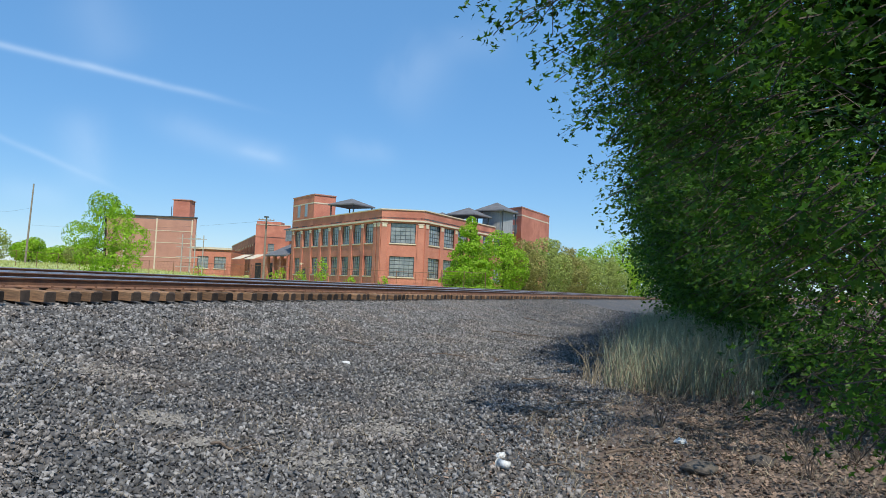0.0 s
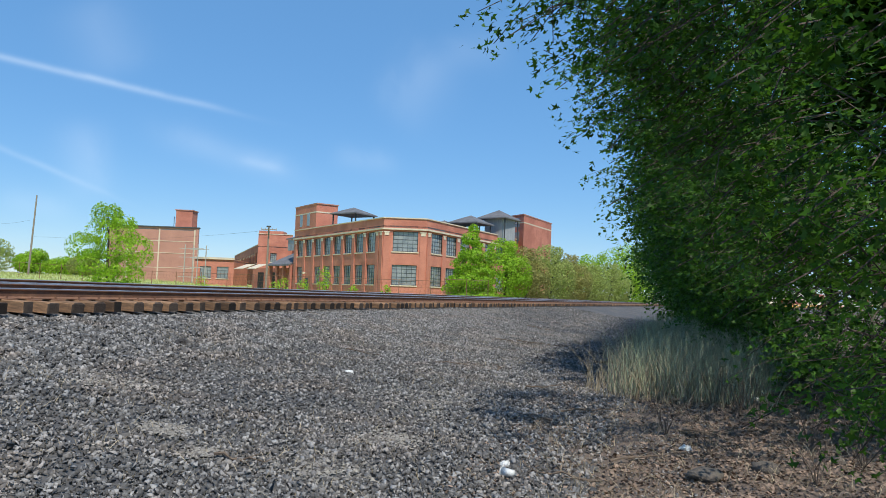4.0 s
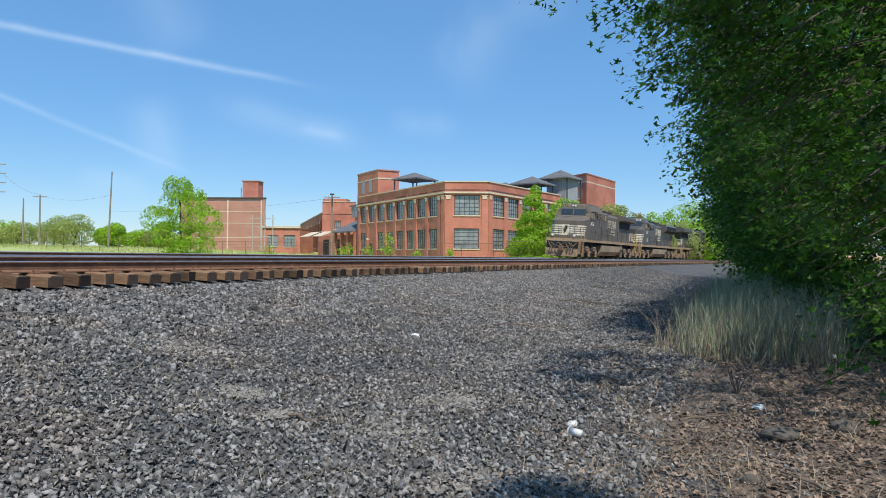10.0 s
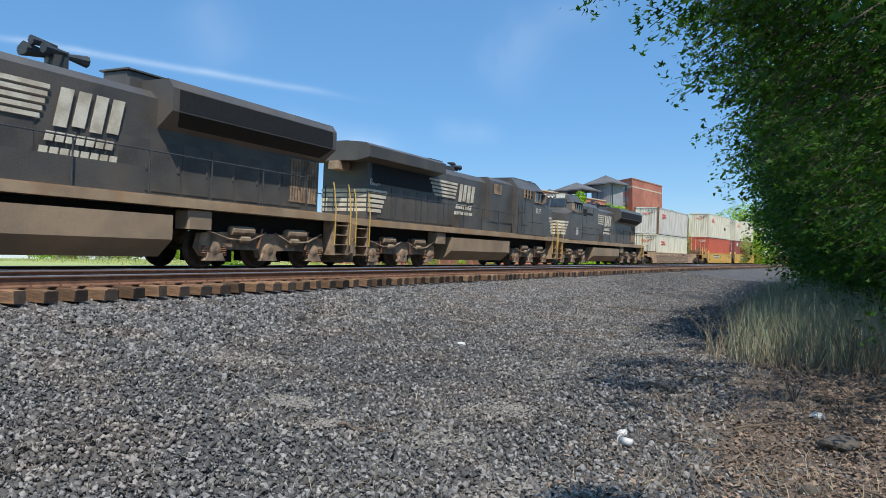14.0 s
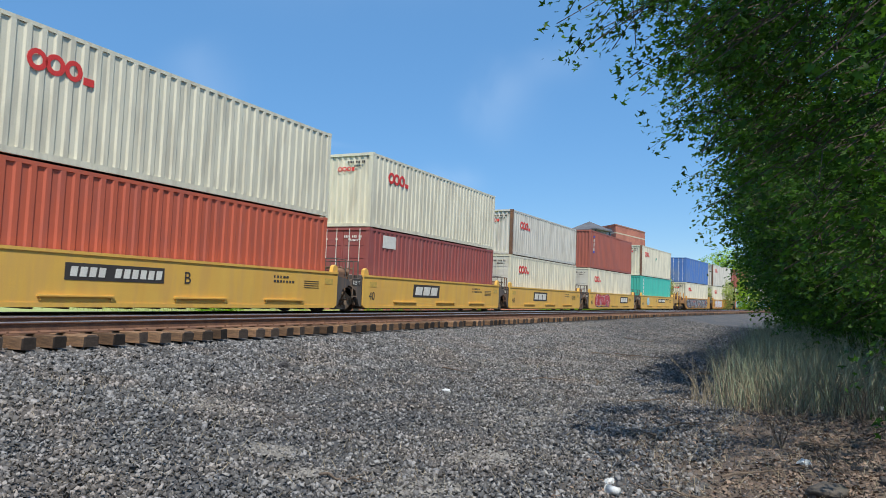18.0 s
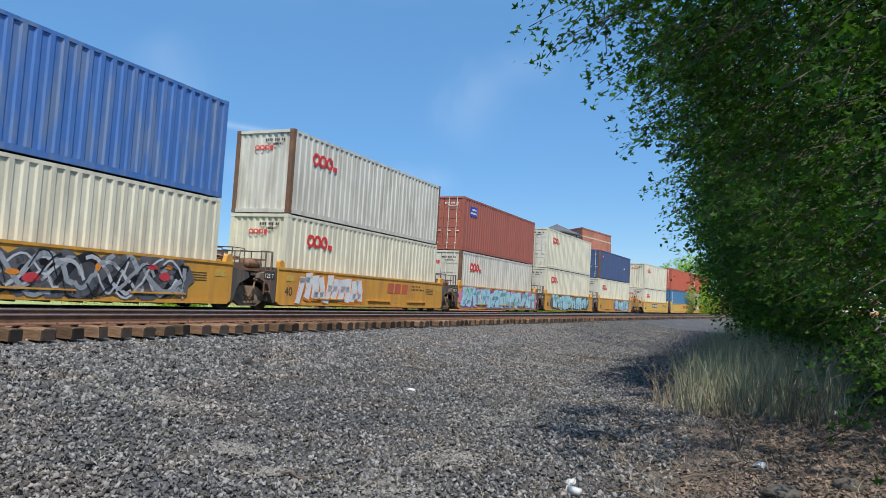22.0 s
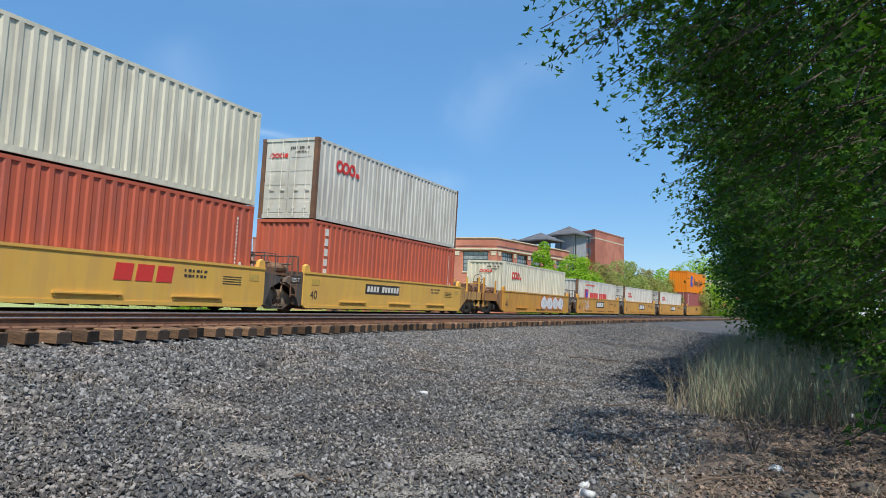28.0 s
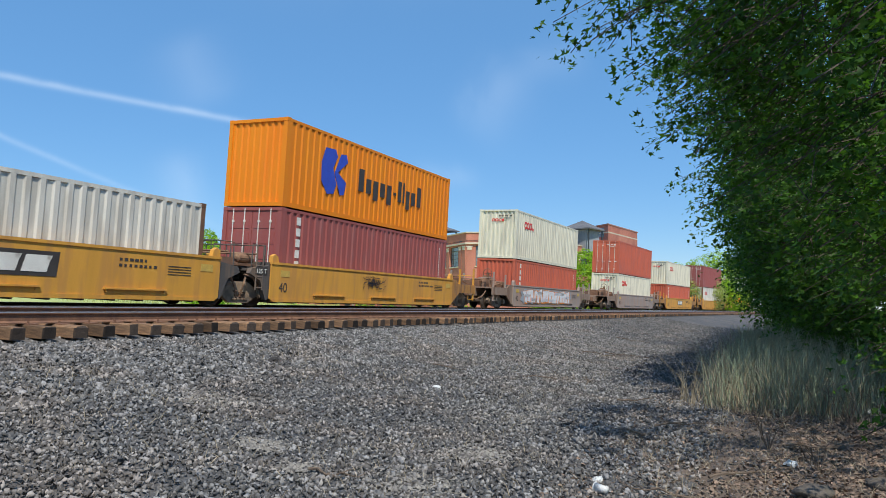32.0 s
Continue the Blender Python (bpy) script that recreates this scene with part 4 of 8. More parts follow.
for i, (x, y, a, top) in enumerate(FAR):
    g = float(ground_z(x, y))
    tree("pale green tree in the distance", (x, y), [(x, y, g + (top - g) * 0.42, a, a, (top - g) * 0.46), (x + a * 0.4, y, g + (top - g) * 0.7, a * 0.6, a * 0.6, (top - g) * 0.3), (x - a * 0.5, y, g + (top - g) * 0.45, a * 0.7, a * 0.7, (top - g) * 0.33)],
         4600, 0.45, M_LEAF_HAZED if i % 3 else M_LEAF_BRIGHT, 80 + i, 0.25, cut=-1.2, scale=0.9, tips=5, group="trees in the distance")
WEEDS = [(-53, 92, 3.6, 1.0), (-46.5, 86, 3.3, 0.9), (-42.5, 84, 5.2, 1.0), (-37.5, 82, 2.6, 0.8), (-33, 82, 2.8, 0.7), (-80, 110, 3.8, 1.3), (-56, 95, 2.9, 1.0)]
for i, (x, y, top, a) in enumerate(WEEDS):
    tree("small bright green sapling by the factory", (x, y), [(x, y, top * 0.6, a, a, top * 0.36), (x + 0.2, y, top * 0.35, a * 1.1, a, top * 0.25)], 700, 0.22, M_LEAF_BRIGHT, 110 + i, 0.05, cut=-0.7, scale=2.5, tips=3, category="sapling", name="sapling", group="saplings by the factory")


# ---- loose ground ----
def pebbles(name, n, u_range, y_range, size, seed, label, material, bias=2.0):
    """Angular stones of eight faces, thickest near the camera."""
    rng = np.random.default_rng(seed)
    y = y_range[0] + (y_range[1] - y_range[0]) * rng.random(n) ** bias
    u = rng.uniform(*u_range, n)
    r = RADIUS - u
    ang = np.arcsin(np.clip(y / r, -1, 1))
    x = RADIUS - NEAR_D - r * np.cos(ang)
    z = ground_z(x, y)
    near = (u > 2)
    z = z + np.where(near, np.array([noise.noise((a * 0.7, b * 0.7, 0.0)) * 0.05 + noise.noise((a * 0.2, b * 0.2, 3.0)) * 0.06 for a, b in zip(x, y)]) * np.clip((u - 2) / 3, 0, 1), 0)
    s = size[0] + (size[1] - size[0]) * rng.random(n) ** 1.6
    # a chipped block: three corners below, three above, turned against each other
    base = np.array([(1, 0.1, -0.7), (-0.6, 0.85, -0.7), (-0.5, -0.9, -0.7), (0.75, 0.7, 0.7), (-0.95, 0.05, 0.7), (0.5, -0.8, 0.7)])
    v = base[None] * rng.uniform(0.7, 1.15, (n, 6, 1)) + rng.normal(0, 0.2, (n, 6, 3))
    v *= np.stack([np.ones(n), rng.uniform(0.55, 0.95, n), rng.uniform(0.3, 0.65, n)], 1)[:, None]
    q = rng.normal(0, 1, (n, 3, 3)) * np.array([1, 1, 0.45])
    q[:, 2, 2] += 1.2
    m = np.linalg.qr(q)[0]
    v = np.einsum("nij,nkj->nki", m, v) * (s / 2)[:, None, None]
    v += np.stack([x, y, z + s * 0.2], 1)[:, None]
    f = np.array([(3, 4, 5), (0, 1, 3), (1, 4, 3), (1, 2, 4), (2, 5, 4), (2, 0, 5), (0, 3, 5)])
    faces = (np.arange(n)[:, None, None] * 6 + f[None]).reshape(-1, 3)
    return solid(name, big_mesh(name, v.reshape(-1, 3), faces, material), material, label, "gravel", kind="stuff")


pebbles("ballast", 26000, (1.2, 4.2), (3.0, 34), (0.05, 0.105), 5, "large pale ballast stones below the ties", M_STONE, 1.25)
pebbles("ballast", 100000, (1.35, 10.7), (2.2, 30), (0.030, 0.076), 1, "loose grey angular ballast stones on the slope", M_STONE, 1.45)
pebbles("ballast", 18000, (1.35, 6.0), (16, 60), (0.05, 0.09), 2, "loose grey ballast stones along the track", M_STONE, 1.3)
pebbles("ballast", 12000, (5.5, 11.4), (14, 60), (0.05, 0.09), 6, "loose grey ballast stones farther along", M_STONE, 1.5)
pebbles("gravel", 26000, (7.0, 11.8), (2.4, 26), (0.018, 0.045), 3, "fine dark gravel beside the dirt", M_STONE, 1.7)
pebbles("ballast", 16000, (-5.4, 1.3), (3.5, 60), (0.04, 0.07), 4, "grey ballast stones between the ties", M_STONE, 1.2)


def scatter_xy(n, x0, x1, y0, y1, rng, bias=1.6):
    x, y = rng.uniform(x0, x1, n), y0 + (y1 - y0) * rng.random(n) ** bias
    z = ground_z(x, y) + np.array([noise.noise((a * 0.7, b * 0.7, 0.0)) * 0.05 + noise.noise((a * 0.2, b * 0.2, 3.0)) * 0.06 for a, b in zip(x, y)])
    return x, y, z


M_LITTER = surf("dead_leaf", (0.235, 0.166, 0.12), (0.12, 0.085, 0.063), 4, 0.9, island=0.5)
M_STRAW = surf("dry_stalk", (0.30, 0.25, 0.17), (0.19, 0.155, 0.10), 3, 0.9, island=0.4)
M_GREYGRASS = surf("grey_green_grass", (0.27, 0.30, 0.20), (0.19, 0.22, 0.14), 1.5, 0.85, island=0.4)


def leaf_litter():
    rng = np.random.default_rng(7)
    x, y, z = scatter_xy(60000, -1.8, 4.5, 2.6, 24, rng)
    keep = (x > -0.1 + 0.9 * np.sin(y * 0.8) * 0.5 - 0.02 * y) | (rng.random(len(x)) < 0.25)
    p = np.stack([x, y, z + 0.012], 1)[keep]
    me = leaf_cloud("leaf_litter", p, np.tile(np.array([0, 0, 1.3]), (len(p), 1)), 0.052, M_LITTER, 8)
    solid("leaf_litter", me, M_LITTER, "brown dead leaves scattered over the dirt", "leaves", kind="stuff")


def blades(name, n, x0, x1, y0, y1, h, material, seed, label, bias=1.0, lean=0.25, w=0.006):
    rng = np.random.default_rng(seed)
    x, y, z = scatter_xy(n, x0, x1, y0, y1, rng, bias)
    x = x + 0.4 * np.sin(y * 1.3)
    hh = rng.uniform(*h, n)
    dx, dy = rng.normal(0, lean, n) * hh, rng.normal(0, lean, n) * hh
    a = rng.uniform(0, np.pi, n)
    wx, wy = np.cos(a) * w, np.sin(a) * w
    b0, b1 = np.stack([x - wx, y - wy, z - 0.02], 1), np.stack([x + wx, y + wy, z - 0.02], 1)
    m0, m1 = np.stack([x - wx * 0.7 + dx * 0.35, y - wy * 0.7 + dy * 0.35, z + hh * 0.55], 1), np.stack([x + wx * 0.7 + dx * 0.35, y + wy * 0.7 + dy * 0.35, z + hh * 0.55], 1)
    t0, t1 = np.stack([x - wx * 0.1 + dx, y - wy * 0.1 + dy, z + hh], 1), np.stack([x + wx * 0.1 + dx, y + wy * 0.1 + dy, z + hh], 1)
    v = np.stack([b0, b1, m1, m0, t1, t0], 1).reshape(-1, 3)
    k = np.arange(n)[:, None] * 6
    f = np.concatenate([k + np.array([0, 1, 2, 3]), k + np.array([3, 2, 4, 5])])
    solid(name, big_mesh(name, v, f, material), material, label, "grass", kind="stuff")


leaf_litter()
blades("tall_grass", 10000, -0.6, 1.9, 12.5, 34, (0.35, 1.25), M_GREYGRASS, 11, "tall grey-green grass along the foot of the trees", 1.15, 0.26, 0.0045)
blades("dry_grass", 2600, -1.0, 1.6, 12.0, 30, (0.3, 1.0), M_STRAW, 12, "tall dry stalks among the grass", 1.3, 0.4)
blades("dry_stalks", 5000, -1.2, 3.0, 3.2, 13, (0.03, 0.16), M_STRAW, 13, "short dry stalks on the dirt", 1.3, 1.2, 0.003)
blades("straw", 5000, -9.0, -0.5, 4.0, 22, (0.02, 0.10), M_STRAW, 15, "scraps of straw between the stones", 1.5, 1.6, 0.003)
blades("meadow_grass", 10000, -150, -60, 70, 135, (0.15, 0.45), M_GRASS, 14, "bright meadow grass beyond the tracks", 1.0, 0.2, 0.05)


# ---- scattered rubbish, wood and pale chips ----
M_PLASTIC = surf("white_plastic", (0.52, 0.52, 0.50), (0.42, 0.42, 0.40), 6, 0.5, bump=0.2)
M_PALE_BLUE_PLASTIC = surf("pale_blue_plastic", (0.50, 0.62, 0.70), (0.60, 0.66, 0.68), 5, 0.4)
M_PALE_CHIPS = surf("pale_chips", (0.215, 0.20, 0.175), (0.16, 0.148, 0.13), 6, 0.95, bump=0.5, island=0.35)
M_DRY_WOOD = surf("dry_wood", (0.15, 0.11, 0.08), (0.09, 0.068, 0.05), 10, 0.95, bump=0.5)
M_LUMP = surf("dark_lump", (0.035, 0.033, 0.033), (0.055, 0.05, 0.048), 5, 0.9, bump=0.6)
M_ROCK = surf("field_stone", (0.11, 0.092, 0.075), (0.07, 0.06, 0.05), 5, 0.9, bump=0.6, stain=(0.11, 0.10, 0.075), stain_scale=3)


def ground_at(x, y):
    return float(ground_z(x, y)) + noise.noise((x * 0.7, y * 0.7, 0.0)) * 0.05 + noise.noise((x * 0.2, y * 0.2, 3.0)) * 0.06


def crumpled(r, flat, seed, n=7, m=12):
    """A dented, folded lump on the ground."""
    s = Shape()
    rows = []
    for i in range(n):
        a = math.pi * (i + 0.5) / n - math.pi / 2
        for j in range(m):
            b = 2 * math.pi * j / m
            d = Vector((math.cos(a) * math.cos(b), math.cos(a) * math.sin(b), math.sin(a)))
            k = r * (1 + 0.45 * noise.noise(d * 1.8 + Vector((seed, 0, 0))) + 0.18 * noise.noise(d * 5 + Vector((0, seed, 0))))
            rows.append((d.x * k, d.y * k * 0.75, d.z * k * flat))
    f = [(i * m + j, i * m + (j + 1) % m, (i + 1) * m + (j + 1) % m, (i + 1) * m + j) for i in range(n - 1) for j in range(m)]
    return s.add(rows, f + [tuple(range(m - 1, -1, -1)), tuple((n - 1) * m + j for j in range(m))])


def litter_piece(name, label, category, x, y, r, flat, material, seed, smooth=False):
    solid(name, crumpled(r, flat, seed), material, label, category, m=pose(x, y, ground_at(x, y) + r * flat * 0.45, 0, 0, seed * 47), smooth=smooth)


def paper_cup(x, y, turn, label, material, k=1.0):
    th = thing("paper_cup", label, "cup", pose(x, y, ground_at(x, y) + 0.055, 0, 0, turn))
    part("cup", Shape().turn([(-0.06 * k, 0.030 * k), (0.06 * k, 0.042 * k), (0.056 * k, 0.039 * k), (-0.05 * k, 0.027 * k)], (0, 0, 0), "x", 16), material, th, smooth=True)
    part("rim", Shape().turn([(0.056 * k, 0.045 * k), (0.064 * k, 0.045 * k), (0.064 * k, 0.040 * k)], (0, 0, 0), "x", 16), M_PLASTIC, th)


litter_piece("plastic_bag", "flat crumpled white plastic scrap on the gravel", "litter", -5.14, 11.28, 0.10, 0.35, M_PLASTIC, 3)
litter_piece("paper_scrap", "crumpled white paper on the gravel", "litter", -1.43, 6.74, 0.05, 0.8, M_PLASTIC, 5)
paper_cup(-1.31, 6.32, 160, "white paper cup lying on the gravel", M_PLASTIC)
paper_cup(0.70, 16.1, 20, "white paper cup standing out of dead leaves", M_PLASTIC, 1.5)
litter_piece("plastic_bottle", "pale blue crushed plastic bottle on the dirt", "bottle", -0.2, 14.37, 0.14, 0.42, M_PALE_BLUE_PLASTIC, 7)
litter_piece("paper_scrap", "dirty crumpled paper under the trees", "litter", 1.5, 13.25, 0.08, 0.6, M_PLASTIC, 9)
litter_piece("paper_scrap", "grey crumpled paper on the dirt", "litter", 0.22, 8.18, 0.07, 0.7, M_PLASTIC, 11)
litter_piece("tar_lump", "black lump of tar on the ballast", "lump", -7.82, 10.3, 0.11, 0.7, M_LUMP, 13)
litter_piece("tar_lump", "small black lump on the ballast", "lump", -6.85, 9.15, 0.06, 0.7, M_LUMP, 15)
litter_piece("stone", "flat brown field stone in the dirt", "stone", 0.37, 7.03, 0.20, 0.35, M_ROCK, 17, True)
litter_piece("stone", "rounded brown field stone in the dirt", "stone", 0.93, 7.54, 0.12, 0.6, M_ROCK, 19, True)
litter_piece("stone", "small grey stone in the dirt", "stone", 1.7, 8.3, 0.09, 0.6, M_ROCK, 21, True)
litter_piece("stone", "small grey stone in the dirt", "stone", 0.1, 5.6, 0.07, 0.6, M_ROCK, 23, True)
for x, y, ln, turn, tilt in ((-1.25, 18.85, 0.9, 20, 6), (-1.5, 18.5, 0.55, 65, -4), (-0.9, 19.2, 0.6, -15, 3)):
    solid("board", Shape().cbox(-ln / 2, ln / 2, -0.09, 0.09, 0, 0.06, 0.012), M_DRY_WOOD, "dark broken board lying on the gravel", "board", "broken boards", m=pose(x, y, ground_at(x, y) + 0.02, tilt, 0, turn))


def fallen_branch(x, y, length, turn, seed, label="dry fallen branch on the gravel", lift=0.02):
    """A bent branch with side twigs, lying on the ground."""
    rng = random.Random(seed)
    th = thing("branch", label, "branch", pose(x, y, 0), "fallen branches")
    a = radians(turn)
    pts, side = [], Shape()
    px, py = -math.cos(a) * length / 2, -math.sin(a) * length / 2
    for i in range(7):
        pts.append(Vector((px, py, ground_at(x + px, y + py) + lift + rng.uniform(0, lift * 2.5))))
        b = a + rng.uniform(-0.45, 0.45)
        px, py = px + math.cos(b) * length / 6, py + math.sin(b) * length / 6
        if i > 1:
            c = b + rng.choice((-0.8, 0.8))
            q = pts[-1]
            e = q + Vector((math.cos(c), math.sin(c), rng.uniform(0.0, 0.35))) * length * rng.uniform(0.1, 0.25)
            side.rod(q, e, 0.007, 5, 0.002)
    part("stem", Shape().tube(pts, [0.016 * (1 - i / 8) for i in range(7)]), M_DRY_WOOD, th)
    tagged(part("side_twig", side, M_DRY_WOOD, th), kind="stuff")


for i, (x, y, ln, turn) in enumerate(((-3.38, 14.68, 0.8, 110), (-4.16, 14.39, 1.0, 15), (-3.8, 22.71, 1.5, 5), (-4.57, 22.0, 1.1, 20), (-5.96, 13.8, 0.8, 8), (-5.06, 30.87, 1.4, 0), (-0.96, 10.24, 0.9, 25),
                                       (-3.54, 5.58, 0.5, 10), (-0.86, 6.64, 0.7, 170), (-0.3, 7.6, 0.8, 60), (0.6, 9.6, 0.9, 20), (0.5, 5.7, 0.6, 120), (-1.6, 9.2, 0.6, 150), (1.1, 10.5, 1.1, 80), (-2.0, 12.3, 0.6, 35))):
    fallen_branch(x, y, ln, turn, 200 + i)


def bare_shrub(x, y, h, n, seed):
    """Leafless twigs that rise and arch from one root."""
    rng = random.Random(seed)
    th = thing("bare_shrub", "low bare shrub of thin dead stems in the dirt", "shrub", pose(x, y, ground_at(x, y)), "bare shrubs")
    for i in range(n):
        s = Shape()
        a, reach = rng.uniform(0, 6.3), rng.uniform(0.3, 0.9) * h
        p = Vector((0, 0, -0.02))
        for k in range(5):
            q = Vector((math.cos(a) * reach * (k + 1) / 5 + rng.uniform(-0.04, 0.04), math.sin(a) * reach * (k + 1) / 5 + rng.uniform(-0.04, 0.04), h * math.sin((k + 1) / 5 * 2.0) * rng.uniform(0.7, 1.0)))
            s.rod(p, q, 0.006 * (1 - k / 6), 5, 0.006 * (1 - (k + 1) / 6))
            if k > 1:
                s.rod(q, q + Vector((rng.uniform(-0.2, 0.2), rng.uniform(-0.2, 0.2), rng.uniform(-0.05, 0.2))) * h, 0.003, 4, 0.001)
            p = q
        part("stem", s, M_DRY_WOOD, th)


for i, (x, y, h, n) in enumerate(((0.02, 9.35, 0.45, 9), (1.07, 11.68, 0.55, 9), (0.45, 8.0, 0.4, 7), (1.6, 9.2, 0.6, 8), (1.3, 7.2, 0.5, 7), (-0.3, 12.6, 0.4, 6), (1.9, 8.2, 0.8, 8))):
    bare_shrub(x, y, h, n, 300 + i)


def chip_patches(patches):
    """Small pale chips in loose patches, thickest at each middle."""
    rng = np.random.default_rng(77)
    P, S = [], []
    for x, y, rx, ry, n in patches:
        n = n * 2 // 3
        P.append(np.stack([x + rng.normal(0, rx, n), y + rng.normal(0, ry, n)], 1))
        S.append(rng.uniform(0.012, 0.034, n))
    xy, s = np.concatenate(P), np.concatenate(S)
    n = len(s)
    z = np.array([ground_at(a, b) for a, b in xy]) + 0.018
    base = np.array([(1, 0, 0), (-0.5, 0.8, 0), (-0.5, -0.8, 0), (0, 0, 0.55)])
    v = base[None] * rng.uniform(0.6, 1.2, (n, 4, 1)) + rng.normal(0, 0.15, (n, 4, 3))
    v = v * s[:, None, None] + np.stack([xy[:, 0], xy[:, 1], z], 1)[:, None]
    f = (np.arange(n)[:, None, None] * 4 + np.array([(0, 1, 3), (1, 2, 3), (2, 0, 3)])[None]).reshape(-1, 3)
    solid("dust", big_mesh("dust", v.reshape(-1, 3), f, M_PALE_CHIPS), M_PALE_CHIPS, "pale patches of small loose chips on the gravel", "dust", kind="stuff")


chip_patches([(-4.63, 5.97, 0.12, 0.12, 700), (-3.94, 5.58, 0.10, 0.10, 350), (-8.33, 35.6, 0.35, 2.5, 1500), (-9.28, 13.31, 0.25, 0.5, 500), (-4.77, 18.6, 0.5, 0.5, 900), (-2.79, 7.17, 0.22, 0.25, 600), (-2.79, 5.77, 0.25, 0.2, 500),
            (-9.3, 20.0, 0.3, 2.5, 1100), (-5.6, 24.0, 0.5, 1.5, 900), (-6.5, 7.2, 0.3, 0.3, 500), (-3.0, 10.0, 0.5, 0.8, 700), (-1.5, 4.6, 0.4, 0.3, 700), (-6.0, 16.0, 0.6, 1.0, 700)])


# ---- the train: paints ----
def paint(name, c, dirt=(0.16, 0.13, 0.10), amount=0.35, rough=0.6, rust=None):
    d = tuple(v * 0.86 for v in c)
    return surf(name, c, d, 0.9, rough, bump=0.03, fine=35, grain=0.05, stain=rust or dirt, stain_scale=1.6, stain_amount=amount, streak=(1.0, 2.2, 0.35))


M_CREAM = paint("paint_cream", (0.64, 0.60, 0.455), amount=0.22)
M_WHITE = paint("paint_dirty_white", (0.56, 0.535, 0.46), (0.30, 0.27, 0.22), 0.45)
M_RUSTRED = paint("paint_rust_red", (0.47, 0.105, 0.055), (0.28, 0.09, 0.07), 0.35)
M_MAROON = paint("paint_maroon", (0.28, 0.075, 0.065), (0.24, 0.11, 0.10), 0.35)
M_BROWNRED = paint("paint_brown_red", (0.33, 0.10, 0.07), (0.26, 0.09, 0.07), 0.3)
M_TEAL = paint("paint_teal", (0.06, 0.42, 0.33), (0.09, 0.33, 0.27), 0.4)
M_BLUE = paint("paint_blue", (0.065, 0.16, 0.40), (0.20, 0.23, 0.25), 0.45)
M_NAVY = paint("paint_navy", (0.055, 0.085, 0.18), (0.10, 0.11, 0.15), 0.35)
M_STEELBLUE = paint("paint_steel_blue", (0.06, 0.17, 0.30), (0.12, 0.18, 0.24), 0.35)
M_ORANGE = paint("paint_orange", (0.78, 0.20, 0.004), (0.62, 0.16, 0.01), 0.2)
M_YELLOW = paint("paint_car_yellow", (0.70, 0.395, 0.08), (0.52, 0.29, 0.10), 0.35)
M_AMBER = paint("paint_car_amber", (0.58, 0.285, 0.045), (0.36, 0.17, 0.06), 0.45)
M_TAN = paint("paint_car_tan", (0.50, 0.315, 0.175), (0.28, 0.18, 0.12), 0.5)
M_GREYCAR = paint("paint_car_grey", (0.30, 0.24, 0.20), (0.36, 0.20, 0.13), 0.5)
M_GRIMY = {m.name: paint(m.name + "_grimy", c, (0.15, 0.085, 0.05), 0.8) for m, c in ((M_YELLOW, (0.48, 0.27, 0.08)), (M_AMBER, (0.38, 0.18, 0.05)), (M_GREYCAR, (0.26, 0.18, 0.13)))}
M_RUSTY_GEAR = surf("rusty_gear", (0.24, 0.13, 0.075), (0.13, 0.08, 0.055), 4, 0.9, bump=0.5, stain=(0.34, 0.22, 0.12), stain_scale=3)
M_RUST = surf("rusty_steel", (0.20, 0.10, 0.055), (0.12, 0.065, 0.04), 3, 0.85, bump=0.4, stain=(0.10, 0.08, 0.07), stain_scale=2)
M_GREY_END = paint("paint_dark_grey", (0.085, 0.076, 0.07), (0.17, 0.115, 0.075), 0.7)
M_RUNNING = surf("dusty_running_gear", (0.36, 0.255, 0.165), (0.19, 0.135, 0.088), 3.5, 0.9, bump=0.3, stain=(0.07, 0.055, 0.045), stain_scale=2.2, stain_amount=0.6)
M_WHEEL = surf("wheel_steel", (0.10, 0.075, 0.055), (0.06, 0.045, 0.035), 6, 0.6, metal=0.5)
M_BLACK = surf("locomotive_black", (0.125, 0.106, 0.084), (0.075, 0.065, 0.053), 0.8, 0.6, bump=0.06, fine=30, stain=(0.17, 0.13, 0.09), stain_scale=0.8, stain_amount=0.55, streak=(1, 0.8, 0.5))
M_BLACK_CLEAN = surf("black_gloss", (0.095, 0.088, 0.079), (0.06, 0.056, 0.052), 1.0, 0.4, fine=30, stain=(0.13, 0.105, 0.08), stain_scale=0.7, stain_amount=0.4)
M_SILL = surf("dusty_sill", (0.36, 0.26, 0.16), (0.24, 0.17, 0.11), 1.5, 0.85, stain=(0.33, 0.17, 0.06), stain_scale=0.7)
M_TANK = surf("dusty_tank", (0.33, 0.24, 0.155), (0.25, 0.18, 0.115), 1.0, 0.8, stain=(0.13, 0.105, 0.08), stain_scale=0.7, stain_amount=0.35)
M_WHITE_PAINT = surf("stripe_white", (0.66, 0.60, 0.48), (0.50, 0.44, 0.33), 2.5, 0.7, stain=(0.30, 0.24, 0.17), stain_scale=1.6, stain_amount=0.6)
M_FADED = surf("faded_white", (0.52, 0.46, 0.34), (0.38, 0.33, 0.24), 2.5, 0.8, stain=(0.15, 0.12, 0.09), stain_scale=2.0, stain_amount=0.7)
M_BLACKVOID = surf("dark_grille", (0.012, 0.012, 0.012), (0.018, 0.018, 0.018), 8, 0.8)
M_GLASS_DARK = surf("cab_glass", (0.03, 0.04, 0.045), (0.02, 0.025, 0.03), 1, 0.08, spec=0.9)
M_SAFETY = surf("safety_yellow", (0.54, 0.36, 0.07), (0.40, 0.26, 0.07), 4, 0.6)
